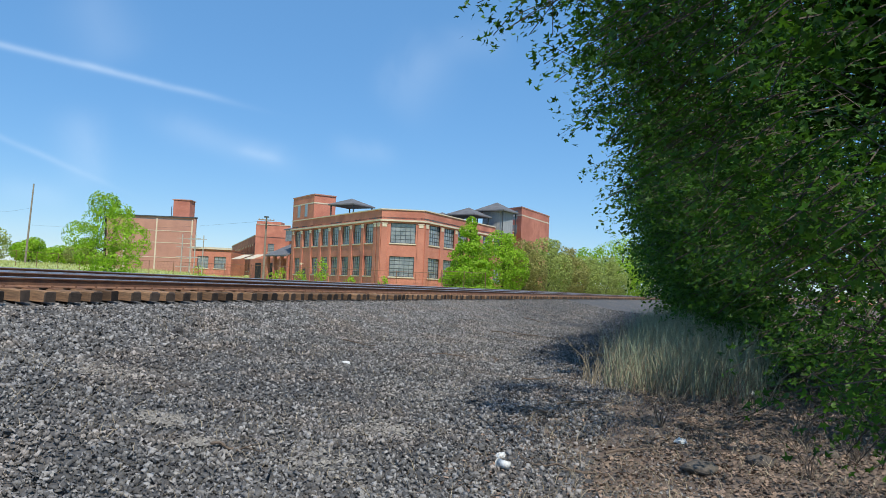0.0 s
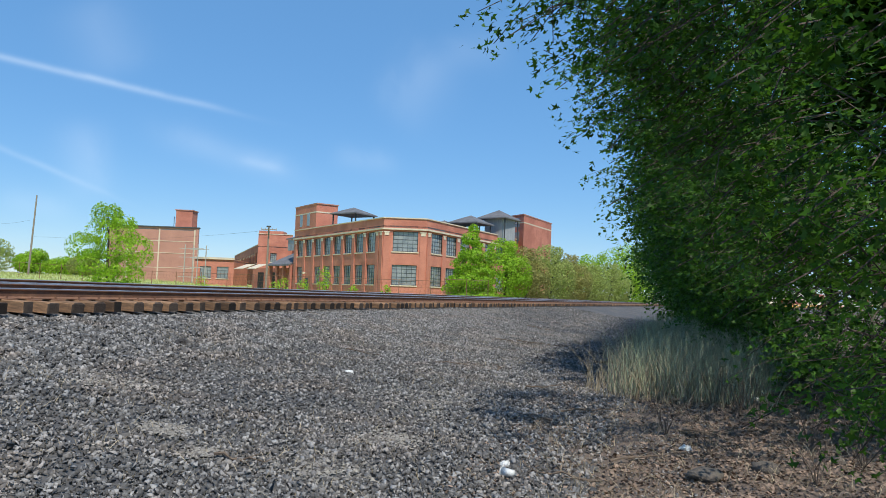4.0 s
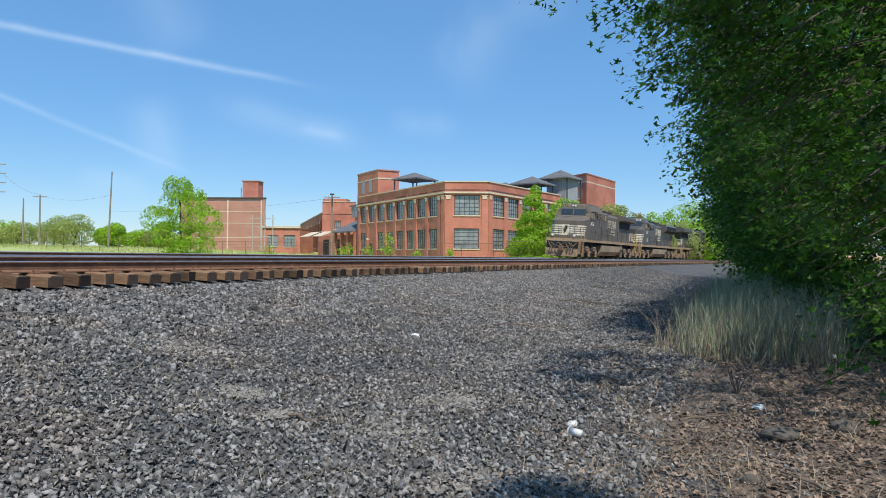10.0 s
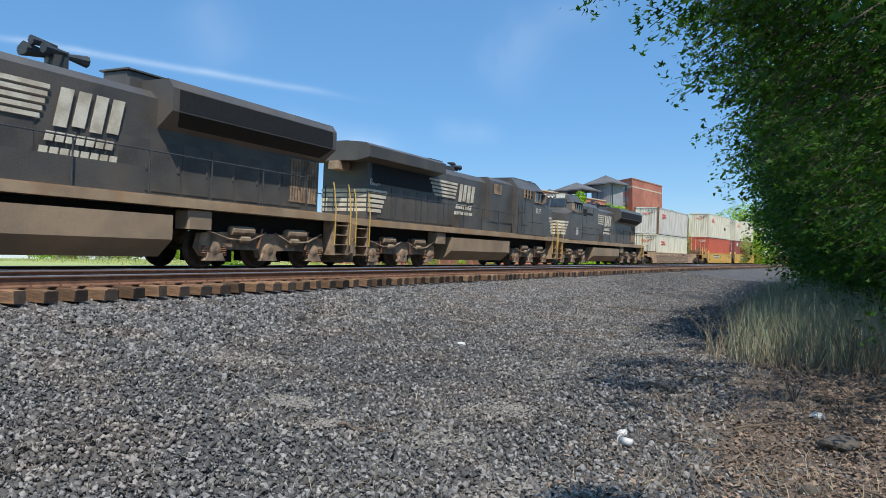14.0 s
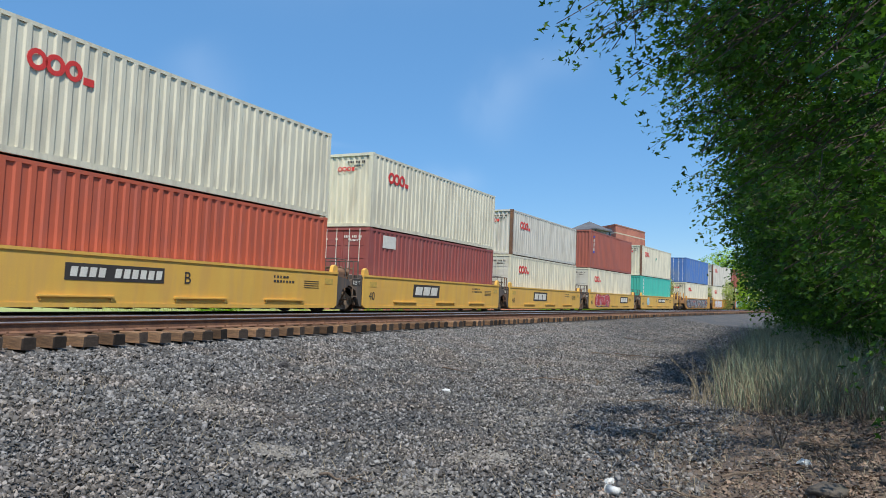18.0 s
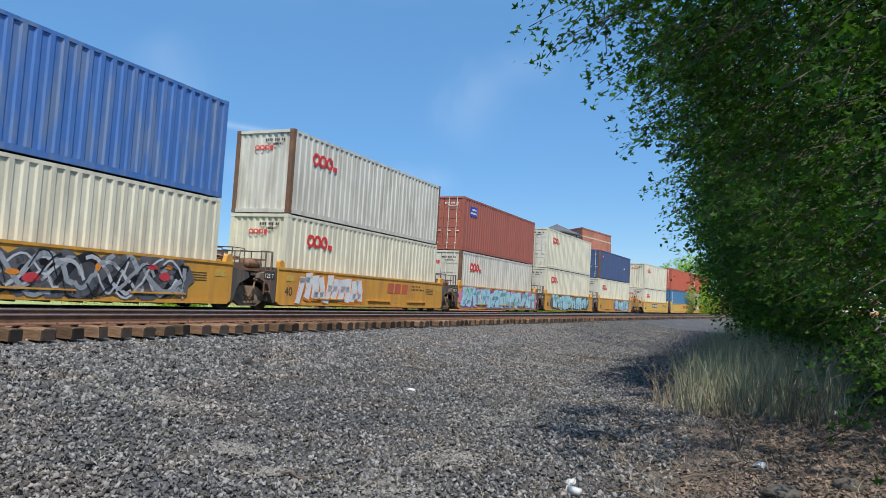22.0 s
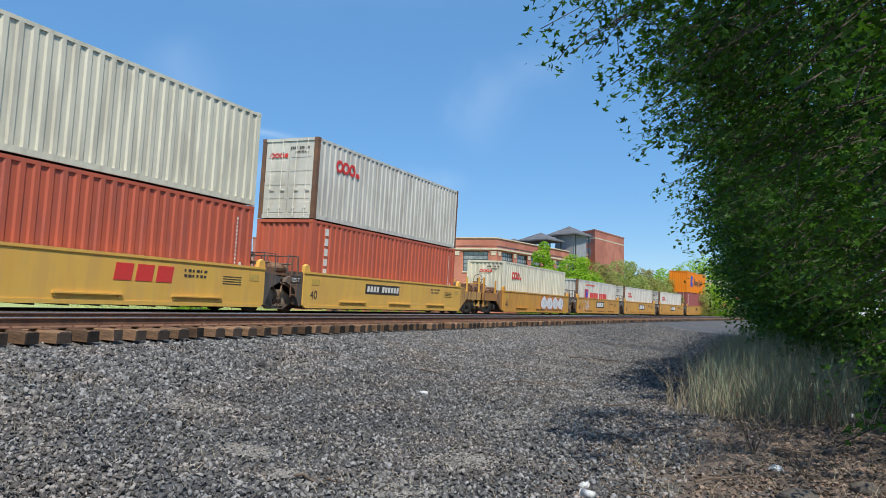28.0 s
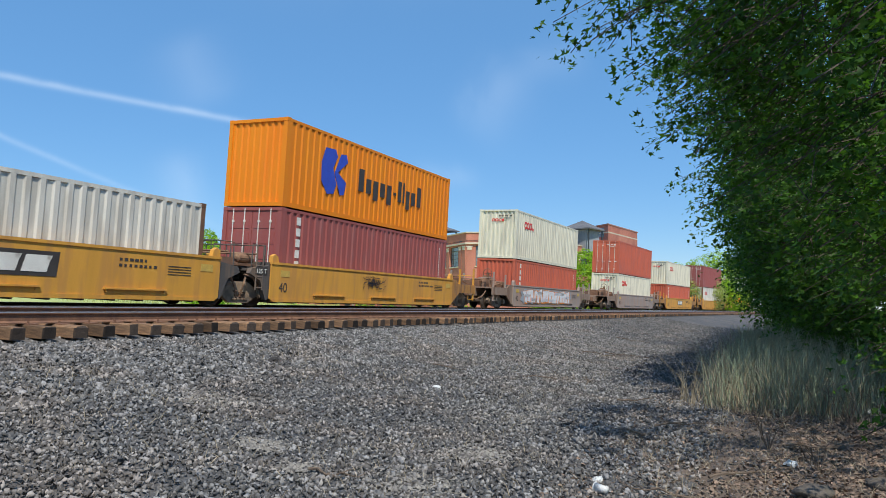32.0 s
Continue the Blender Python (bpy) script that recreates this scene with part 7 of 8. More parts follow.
def locomotive(kind, s, number, label, back=False, coat=None):
    """A six-axle road diesel. kind 'a': long wide radiator; kind 'b': crew cab with flared radiators."""
    body = coat or M_BLACK
    th = rolling(thing("locomotive", label, "locomotive", group="locomotives"), s, back)
    a = kind == "a"
    # frame
    part("sill", Shape().box(-1.52, 1.52, -10.55, 10.55, 1.50, 1.70).box(-1.49, 1.49, -10.55, 10.55, 1.70, 1.74), M_SILL, th, "dusty frame sill with an orange-brown edge")
    part("underframe", Shape().box(-0.9, 0.9, -10.2, 10.2, 1.0, 1.5), M_BLACKVOID, th)
    tank = Shape().prism([(-1.0, 0.30), (1.0, 0.30), (1.46, 0.72), (1.46, 1.30), (-1.46, 1.30), (-1.46, 0.72)], -3.6 if a else -3.3, 3.4 if a else 3.2, "y")
    tk = part("fuel_tank", tank, M_TANK, th, "dusty tan fuel tank")
    if kind == "c":
        for y in (-1.7, 0.5):
            part("air_tank", Shape().turn([(-0.95, 0.05), (-0.9, 0.2), (0.9, 0.2), (0.95, 0.05)], (1.40, y, 1.08), "y", 14), M_TANK, tk)
    for x0, x1 in ((0.95, 1.44), (-1.44, -0.95)):
        part("equipment_box", Shape().cbox(x0, x1, 3.7, 4.5, 1.0, 1.48, 0.04), M_TANK, th)
    for y in (-6.9, 6.9):
        road_truck(th, y, None)
    for k in (-1, 1):
        turn = pose(0, -0.2, 0) if k < 0 else pose(0, 0.2, 0, 0, 0, 180)
        e = part("pilot", cached("pilot", lambda: Shape().prism([(-1.5, 0.5), (-1.1, 0.16), (1.1, 0.16), (1.5, 0.5), (1.5, 1.0), (0.45, 1.0), (0.45, 1.5), (-0.45, 1.5), (-0.45, 1.0), (-1.5, 1.0)], -10.62, -10.45, "y")
                 .prism([(-1.35, 0.20), (1.35, 0.20), (1.45, 0.85), (-1.45, 0.85)], -10.82, -10.62, "y").box(-1.5, 1.5, -10.5, -10.3, 1.0, 1.52).mesh("pilot", M_RUNNING)), M_RUNNING, th, "dusty snow plough and end beam", at=turn)
        part("coupler", cached("lcoupler", lambda: Shape().box(-0.12, 0.12, -11.05, -10.3, 0.78, 1.02).cbox(-0.2, 0.2, -11.16, -10.82, 0.70, 1.06, 0.05).mesh("coupler", M_RUST)), M_RUST, e)
        part("hose", cached("hoses", lambda: [q := Shape(), [q.pipe([(x, -10.6, 1.15), (x * 1.05, -10.85, 0.95), (x * 1.1, -10.92, 0.6), (x * 0.9, -10.85, 0.42)], 0.03) for x in (-0.95, -0.75, -0.5, 0.5, 0.75, 0.95)]][0].mesh("hose", M_LOGO_DARK)), M_LOGO_DARK, e)
        # a flat black plate paints the shade behind the hoses
        part("end_recess", cached("endplate", lambda: Shape().box(-1.4, 1.4, -10.64, -10.625, 0.88, 1.46).mesh("end_plate", M_BLACKVOID)), M_BLACKVOID, e, "flat black plate painting the shade behind the hoses")
        part("cable", cached("cables", lambda: [q := Shape(), [q.pipe([(x0 + (x1 - x0) * i / 7, -10.72 - 0.05 * math.sin(i), 1.36 - d * math.sin(math.pi * i / 7)) for i in range(8)], 0.022, 5) for x0, x1, d in ((-1.2, -0.4, 0.45), (-1.0, 0.2, 0.3), (0.3, 1.2, 0.5), (0.6, 1.3, 0.25), (-0.3, 0.9, 0.38))]][0].mesh("cable", M_RUNNING)), M_RUNNING, e, "dusty jumper cables")
        for sx in (1, -1):
            steps(th, k * 10.12, sx, M_SILL if k < 0 else M_RUNNING, M_TANK if a and k < 0 else M_SAFETY)
        railing(th, [(x, k * 10.52, 2.72) for x in (-1.4, -0.5)], M_STEEL_DARK, drop=1.0)
        railing(th, [(x, k * 10.52, 2.72) for x in (0.5, 1.4)], M_STEEL_DARK, drop=1.0)
    # nose, cab
    fy, sy, wy = (-10.2, -9.5, -8.35) if kind != "b" else (-10.0, -9.25, -8.45)
    fx, fz, sz, wz = (0.98, 3.26, 3.30, 3.80) if kind != "b" else (0.85, 3.42, 3.34, 3.78)
    cab_end = -3.95 if kind != "b" else -6.1
    q = Shape()
    pts = [(-fx, fy, 1.74), (fx, fy, 1.74), (fx, fy, fz), (-fx, fy, fz), (1.46, sy, 1.74), (1.46, sy, sz), (-1.46, sy, 1.74), (-1.46, sy, sz),
           (1.52, wy + 0.2, 1.74), (1.52, wy + 0.2, 3.52), (-1.52, wy + 0.2, 1.74), (-1.52, wy + 0.2, 3.52), (1.16, wy, wz), (-1.16, wy, wz), (1.16, wy + 0.6, 1.74), (-1.16, wy + 0.6, 1.74)]
    q.add(pts, [(0, 1, 2, 3), (1, 4, 5, 2), (6, 0, 3, 7), (4, 8, 9, 5), (10, 6, 7, 11), (3, 2, 12, 13), (2, 5, 12), (5, 9, 12), (7, 3, 13), (11, 7, 13), (8, 14, 12, 9), (15, 10, 11, 13), (14, 15, 13, 12), (1, 0, 15, 14), (4, 1, 14), (8, 4, 14), (0, 6, 15), (6, 10, 15)])
    no = part("nose", q, body, th)
    part("grab_iron", Shape().pipe([(fx - 0.15, fy, 3.0), (fx - 0.15, fy - 0.07, 3.0), (fx - 0.15, fy - 0.07, 1.85), (fx - 0.15, fy, 1.85)], 0.014).pipe([(-0.3, fy + 0.3, wz - 0.35), (-0.3, fy + 0.28, wz - 0.2), (0.5, fy + 0.28, wz - 0.2), (0.5, fy + 0.3, wz - 0.35)], 0.012), M_STEEL_DARK, no)
    lift = 0.13 if a else 0.0
    roofz = 4.74 + lift
    ry = wy + 0.42
    cab = Shape().prism([(wy, wz - 0.1), (wy + 0.2, 1.74), (cab_end, 1.74), (cab_end, roofz - 0.05), (cab_end - 0.5, roofz), (ry + 0.45, roofz), (ry, roofz - 0.10)], -1.10, 1.10, "x")
    for sx in (1, -1):
        xs = sorted((sx * 1.10, sx * 1.52))
        cab.prism([(wy + 0.14, 3.5), (wy + 0.2, 1.74), (cab_end, 1.74), (cab_end, 4.16), (ry - 0.02, 4.16)], *xs, "x")
        cab.add([(sx * 1.10, ry, roofz - 0.1), (sx * 1.10, cab_end, roofz - 0.03), (sx * 1.52, cab_end, 4.16), (sx * 1.52, ry - 0.02, 4.16)], [(0, 1, 2, 3) if sx < 0 else (3, 2, 1, 0)])
        cab.add([(sx * 1.10, ry, roofz - 0.1), (sx * 1.52, ry - 0.02, 4.16), (sx * 1.10, ry - 0.1, 4.16)], [(0, 1, 2) if sx < 0 else (2, 1, 0)])
        cab.add([(sx * 1.10, cab_end, roofz - 0.03), (sx * 1.52, cab_end, 4.16), (sx * 1.10, cab_end, 4.16)], [(2, 1, 0) if sx < 0 else (0, 1, 2)])
    cb = part("cab", cab, body, th)
    slope = 0.42 / (roofz - wz)
    for x0, x1 in ((-1.06, -0.07), (0.07, 1.06)):
        def pane(d, z0, z1, grow=0.0):
            f = lambda z: wy + slope * (z - wz + 0.1) - d
            return [(x0 - grow, f(z0), z0), (x1 + grow, f(z0), z0), (x1 + grow, f(z1), z1), (x0 - grow, f(z1), z1)]
        box = [(0, 1, 2, 3), (7, 6, 5, 4), (0, 4, 5, 1), (1, 5, 6, 2), (2, 6, 7, 3), (3, 7, 4, 0)]
        w = part("windshield", Shape().add(pane(0.03, 3.86, 4.36) + pane(-0.05, 3.86, 4.36), box), M_GLASS_DARK, cb, "dark windscreen pane")
        part("window_frame", Shape().add(pane(0.018, 3.82, 4.40, 0.04) + pane(-0.05, 3.82, 4.40, 0.04), box), M_STEEL_DARK, w)
        part("wiper", Shape().rod(((x0 + x1) / 2, wy - 0.06, 3.84), (x0 + 0.3, wy + 0.14, 4.22), 0.012), M_LOGO_DARK, w)
    for sx in (1, -1):
        wins = ((-7.72, -6.55),) if kind != "b" else ((-8.05, -7.25), (-7.18, -6.35))
        xs, fr, sh = sorted((sx * 1.50, sx * 1.535)), sorted((sx * 1.52, sx * 1.57)), sorted((sx * 1.5, sx * 1.70))
        for y0, y1 in wins:
            w = part("side_window", Shape().box(*xs, y0, y1, 3.60, 4.10), M_GLASS_DARK, cb)
            part("window_frame", Shape().box(*fr, y0 - 0.05, y1 + 0.05, 4.10, 4.15).box(*fr, y0 - 0.05, y1 + 0.05, 3.54, 3.60).box(*fr, y0 - 0.06, y0, 3.60, 4.10).box(*fr, y1, y1 + 0.06, 3.60, 4.10).box(*fr, (y0 + y1) / 2 - 0.02, (y0 + y1) / 2 + 0.02, 3.60, 4.10), M_RUNNING, w)
        part("mirror", Shape().box(*sh, wins[0][0] - 0.14, wins[0][0] - 0.10, 3.62, 4.08), M_RUNNING, cb)
        part("sunshade", Shape().prism([(wins[0][0] - 0.05, 4.17), (wins[-1][1] + 0.05, 4.17), (wins[-1][1] + 0.05, 4.20), (wins[0][0] - 0.05, 4.20)], *sh, "x"), body, cb)
        lines = Shape().box(*sorted((sx * 1.52, sx * 1.527)), -7.9, -5.3, 2.42, 2.445).box(*sorted((sx * 1.52, sx * 1.527)), wins[-1][1] + 0.3, wins[-1][1] + 0.33, 1.78, 4.1)
        if kind != "b":
            lines.box(*sorted((sx * 1.52, sx * 1.53)), -5.1, -5.06, 1.78, 3.8).box(*sorted((sx * 1.52, sx * 1.53)), -4.2, -4.17, 1.78, 3.8).box(*sorted((sx * 1.52, sx * 1.53)), -5.06, -4.2, 2.86, 2.88)
            door = part("cab_door", Shape().cbox(*sorted((sx * 1.52, sx * 1.55)), -5.6, -4.75, 2.25, 2.85, 0.01), body, cb)
            part("grab_iron", Shape().pipe([(sx * 1.53, -4.55, 1.9), (sx * 1.6, -4.55, 1.95), (sx * 1.6, -4.55, 3.6), (sx * 1.53, -4.55, 3.65)], 0.014), M_STEEL_DARK, cb)
            for i in range(3):
                part("louvre", cached(("cablouvre", sx), lambda: Shape().box(*sorted((sx * 1.52, sx * 1.56)), 0, 0.30, 3.72, 4.12).mesh("louvre", M_BLACKVOID)), M_BLACKVOID, cb, at=pose(0, -6.05 + i * 0.42, 0))
                part("louvre_frame", cached(("cablouvre2", sx), lambda: Shape().box(*sorted((sx * 1.52, sx * 1.60)), 0.31, 0.36, 3.68, 4.14).box(*sorted((sx * 1.555, sx * 1.59)), 0, 0.31, 3.90, 3.94).mesh("louvre_frame", M_RUNNING)), M_RUNNING, cb, at=pose(0, -6.05 + i * 0.42, 0))
        else:
            part("louvre", [q := Shape(), [q.box(*sorted((sx * 1.52, sx * 1.53)), -7.3, -6.85, 2.05 + i * 0.075, 2.09 + i * 0.075) for i in range(7)]][0], M_LOGO_PALE, cb)
        part("panel_line", lines, M_BLACKVOID, cb)
    hy = ry - 0.10
    for x0 in (-0.95, 0.36):
        hb = part("number_board", Shape().box(x0, x0 + 0.59, hy, ry + 0.1, 4.45 + lift, 4.68 + lift), M_LOGO_PALE if kind != "a" else M_TANK, cb, "pale number board")
        if number:
            part("road_number", lettering(number, 0.20, M_LOGO_DARK, pose(x0 + 0.07, hy - 0.004, 4.49 + lift, 90)), M_LOGO_DARK, hb)
    for x in (-0.12, 0.12):
        part("headlight", Shape().turn([(0.1, 0.10), (-0.04, 0.10), (0.0, 0.075)], (x, hy - 0.02, 4.56 + lift), "y", 14), M_LOGO_PALE, cb)
        part("headlight", Shape().turn([(0.06, 0.04), (0.05, 0.12), (-0.06, 0.12), (-0.03, 0.09)], (x * 8.0, -10.62, 2.02), "y", 14), M_LOGO_PALE, th, "low ditch light")
    part("antenna", Shape().box(-0.5, 0.5, ry + 0.7, ry + 1.5, roofz, roofz + 0.06).rod((0.7, ry + 0.9, roofz - 0.05), (0.7, ry + 0.9, roofz + 0.25), 0.02).pipe([(-0.9, ry + 0.5, roofz - 0.02), (-0.9, ry + 0.5, roofz + 0.1), (0.9, ry + 0.5, roofz + 0.1), (0.9, ry + 0.5, roofz - 0.02)], 0.015), M_STEEL_DARK, cb)
    # nose stripes
    for i in range(5):
        z0 = 2.02 + i * 0.186
        q = Shape().add([(-fx, fy - 0.006, z0), (fx, fy - 0.006, z0), (fx, fy - 0.006, z0 + 0.12), (-fx, fy - 0.006, z0 + 0.12)], [(0, 1, 2, 3)])
        for sx in (1, -1):
            e, back_y = sx * 0.006, sy + 0.12 + 0.10 * i
            f = [(0, 1, 2, 3) if sx > 0 else (3, 2, 1, 0)]
            k = (back_y - sy) / (wy + 0.2 - sy) * 0.06
            for (xa, ya), (xb, yb) in (((sx * fx + e, fy - 0.004), (sx * 1.46 + e, sy)), ((sx * 1.46 + e, sy), (sx * (1.46 + k) + e, back_y))):
                q.add([(xa, ya, z0), (xb, yb, z0), (xb, yb, z0 + 0.12), (xa, ya, z0 + 0.12)], f)
        part("stripe", q, M_WHITE_PAINT, no, "pale stripe wrapped round the nose")
    em = part("emblem", Shape().box(-0.30, 0.30, fy - 0.014, fy - 0.008, 2.0, 2.92), M_WHITE_PAINT, no, "pale square of an emblem")
    part("emblem_mark", Shape().add([(-0.14, fy - 0.018, 2.1), (0.06, fy - 0.018, 2.3), (0.2, fy - 0.018, 2.75), (0.02, fy - 0.018, 2.85), (-0.18, fy - 0.018, 2.5)], [(0, 1, 2, 3, 4)]), M_LOGO_DARK, em)
    if number:
        part("road_number", lettering(number, 0.50, M_LOGO_PALE, ON_SIDE(1.53, -7.95, 2.95)), M_LOGO_PALE, cb)
        part("road_number", lettering(number, 0.40, M_LOGO_PALE, ON_BACK_SIDE(-1.53, -6.7, 2.98)), M_LOGO_PALE, cb)
    # long hood
    hw = 1.02
    if a or kind == "c":
        hood = Shape().prism([(-hw, 1.74), (hw, 1.74), (hw, 4.1), (hw - 0.28, 4.36), (-hw + 0.28, 4.36), (-hw, 4.1)], -3.95, 4.1, "y")
        hood.prism([(-hw, 1.74), (hw, 1.74), (hw, 3.95), (-hw, 3.95)], 4.1, 9.2, "y")
        ho = part("hood", hood, body, th)
        rad = Shape().prism([(-1.0, 3.86), (1.0, 3.86), (1.52, 3.98), (1.54, 4.38), (1.30, 4.50), (0.5, 4.58), (-0.5, 4.58), (-1.30, 4.50), (-1.54, 4.38), (-1.52, 3.98)], 4.1, 9.85, "y")
        part("radiator", rad, M_BLACK_CLEAN if kind == "c" else body, th, "wide overhanging radiator housing")
        part("radiator_grille", Shape().box(1.02, 1.05, 4.4, 8.9, 3.15, 3.84).box(-1.05, -1.02, 4.4, 8.9, 3.15, 3.84), M_BLACKVOID, th)
        upper = Shape().prism([(-1.25, 1.74), (1.25, 1.74), (1.25, 4.25), (1.05, 4.42), (-1.05, 4.42), (-1.25, 4.25)], -3.95, -1.1, "y")
        part("equipment_cab", upper, body, ho)
        for sx in (1, -1):
            part("grille", Shape().box(*sorted((sx * 1.25, sx * 1.265)), -2.4, -1.5, 3.62, 4.12), M_BLACKVOID, ho)
            part("louvre", [q := Shape(), [q.box(*sorted((sx * 1.262, sx * 1.29)), -2.4 + i * 0.12, -2.34 + i * 0.12, 3.62, 4.12) for i in range(8)]][0], M_RUNNING, ho)
    else:
        hood = Shape().prism([(-hw - 0.2, 1.74), (hw + 0.2, 1.74), (hw + 0.2, 4.15), (hw - 0.1, 4.42), (-hw + 0.1, 4.42), (-hw - 0.2, 4.15)], -6.1, -1.7, "y")
        hood.prism([(-hw, 1.74), (hw, 1.74), (hw, 4.05), (hw - 0.25, 4.25), (-hw + 0.25, 4.25), (-hw, 4.05)], -1.7, 9.4, "y")
        ho = part("hood", hood, body, th)
        rad = Shape().prism([(-hw, 3.35), (hw, 3.35), (1.52, 3.75), (1.52, 4.30), (1.35, 4.52), (-1.35, 4.52), (-1.52, 4.30), (-1.52, 3.75)], 3.0, 9.6, "y")
        part("radiator", rad, body, th, "flared radiator housing with dark intakes")
        for sx in (1, -1):
            f = (0, 1, 2, 3) if sx > 0 else (3, 2, 1, 0)
            part("radiator_grille", Shape().add([(sx * 1.526, 3.2, 4.28), (sx * 1.526, 9.4, 4.28), (sx * 1.526, 9.4, 3.78), (sx * 1.526, 3.2, 3.78)], [f[::-1]]).add([(sx * 1.04, 3.6, 3.37), (sx * 1.04, 9.2, 3.37), (sx * 1.53, 9.4, 3.745), (sx * 1.53, 3.2, 3.745)], [f]), M_BLACKVOID, th)
            part("window", Shape().box(*sorted((sx * 1.22, sx * 1.235)), -5.5, -5.05, 3.45, 3.95).box(*sorted((sx * 1.22, sx * 1.235)), -4.95, -4.4, 3.45, 3.95).box(*sorted((sx * 1.22, sx * 1.235)), -4.2, -3.0, 3.55, 3.72), M_BLACKVOID, ho)
            part("equipment_panel", Shape().cbox(*sorted((sx * 1.0, sx * 1.36)), -6.05, -1.8, 1.76, 3.0, 0.02), body, ho)
            part("panel_line", [q := Shape(), [q.box(*sorted((sx * 1.36, sx * 1.368)), -6.0, -1.85, z, z + 0.025) for z in (2.2, 2.62)], [q.box(*sorted((sx * 1.22, sx * 1.228)), y, y + 0.025, 3.0, 4.1) for y in (-5.7, -4.3, -2.9)]][0], M_BLACKVOID, ho)
        part("rear_grille", [q := Shape(), [q.box(1.02, 1.06, 8.0 + i * 0.13, 8.06 + i * 0.13, 2.0, 3.3) for i in range(10)], [q.box(1.02, 1.05, 7.95, 9.3, z, z + 0.05) for z in (2.0, 2.42, 2.86, 3.26)]][0], M_RUNNING, ho)
    # hood doors, stack, fans, horn, walkway rails
    for sx in (1, -1):
        for i in range(12):
            y = -0.95 + i * 0.95
            if y > 8.25:
                continue
            part("hood_door", cached(("hood_door", body.name, sx), lambda: Shape().box(*sorted((sx * 1.02, sx * 1.038)), 0.04, 0.91, 1.85, 3.05).box(*sorted((sx * 1.038, sx * 1.06)), 0.80, 0.86, 2.35, 2.5).mesh("hood_door", body)), body, ho, at=pose(0, y, 0))
    part("exhaust", Shape().cbox(-0.45, 0.45, 2.6, 3.7, 4.3, 4.72, 0.05).box(-0.5, 0.5, 2.55, 3.75, 4.70, 4.74), body, ho)
    for y in (5.9, 7.3, 8.7) if kind == "b" else (7.5,):
        part("fan", Shape().turn([(0, 0.55), (0.12, 0.55), (0.12, 0.45), (0.04, 0.1)], (0, y, 4.50), "z", 20), M_STEEL_DARK, ho)
    hn = Shape().box(-0.35, 0.35, 1.05, 1.15, 4.25, 4.72)
    for x, y0, y1, r in ((-0.34, 1.1, 0.5, 0.13), (-0.12, 1.1, 0.42, 0.15), (0.12, 1.1, 1.75, 0.14), (0.34, 1.1, 0.56, 0.12), (0.0, 1.1, 0.5, 0.11)):
        zz = 4.86 if x == 0.0 else 4.68
        hn.rod((x, y0, zz), (x, y1, zz), 0.035, 8, r)
    part("horn", hn, M_STEEL_DARK, ho, "cluster of dark air horns")
    for sx in (1, -1):
        railing(th, [(sx * 1.46, y, 2.74) for y in np.arange(-3.7 if kind != "b" else -1.4, 9.9, 1.93)], M_STEEL_DARK, 0.018, 1.0)
        part("walkway_box", Shape().box(*sorted((sx * 1.04, sx * 1.40)), -0.9, 2.4, 1.75, 2.35), body, th)
    # emblem and stripes on the hood flank
    for sx, x in ((1, hw + 0.045), (-1, -hw - 0.055)):
        o = {"a": 0.75, "b": 0.0, "c": 0.75}[kind]
        st = Shape()

        def slab(dx, p0, p1, z0, z1, slant=0.0):
            y0, y1 = (o + p0, o + p1) if sx > 0 else (2.3 - p1, 2.3 - p0)
            plate(st, x + dx, y0, y1, z0, z1, 0.008, slant * sx)
        for i in range(5):
            slab(0, -1.9 - 0.12 * i, 0.05 + 0.05 * i, 3.06 + i * 0.155, 3.155 + i * 0.155)
        for i in range(4):
            slab(0, 0.34 + i * 0.42, 0.64 + i * 0.42, 2.96 + 0.05 * (i % 2), 3.78, 0.16)
        for i in range(7):
            slab(0.02, 0.15 + i * 0.235, 0.335 + i * 0.235, 2.64, 2.84, 0.04)
        for i in range(8):
            slab(0.02, 0.02 + i * 0.235, 0.205 + i * 0.235, 2.32, 2.52, 0.04)
        part("emblem", st, M_FADED if a else M_WHITE_PAINT, ho, "worn pale stripes and block emblem")
    if kind == "c":
        en = Shape()
        for i in range(5):
            z0 = 2.05 + i * 0.18
            en.box(-1.0, 1.0, 9.202, 9.21, z0, z0 + 0.12)
            en.box(1.022, 1.064, 8.3 - 0.1 * i, 9.202, z0, z0 + 0.12)
            en.box(-1.064, -1.022, 8.3 - 0.1 * i, 9.202, z0, z0 + 0.12)
        part("stripe", en, M_WHITE_PAINT, ho, "pale stripes wrapped round the hood end")
        part("road_number", lettering(number, 0.36, M_LOGO_PALE, ON_BACK_SIDE(-1.03, 9.05, 3.05)), M_LOGO_PALE, ho)
        part("headlight", Shape().cbox(-0.25, 0.25, 9.2, 9.95, 3.55, 3.85, 0.04), M_RUNNING, ho)
    return th


locomotive("a", -118.05, "9436", "black diesel locomotive, dusty, pale stripes on its nose", coat=M_BLACK)
locomotive("b", -95.75, "1050", "black wide-cab locomotive with flared radiators and stripes", coat=M_BLACK_CLEAN)
locomotive("c", -73.45, "8037", "glossy black locomotive running with its hood end first", back=True, coat=M_BLACK_CLEAN)
locomotive("b", -51.15, "", "black wide-cab locomotive, last of the four engines", coat=M_BLACK_CLEAN)

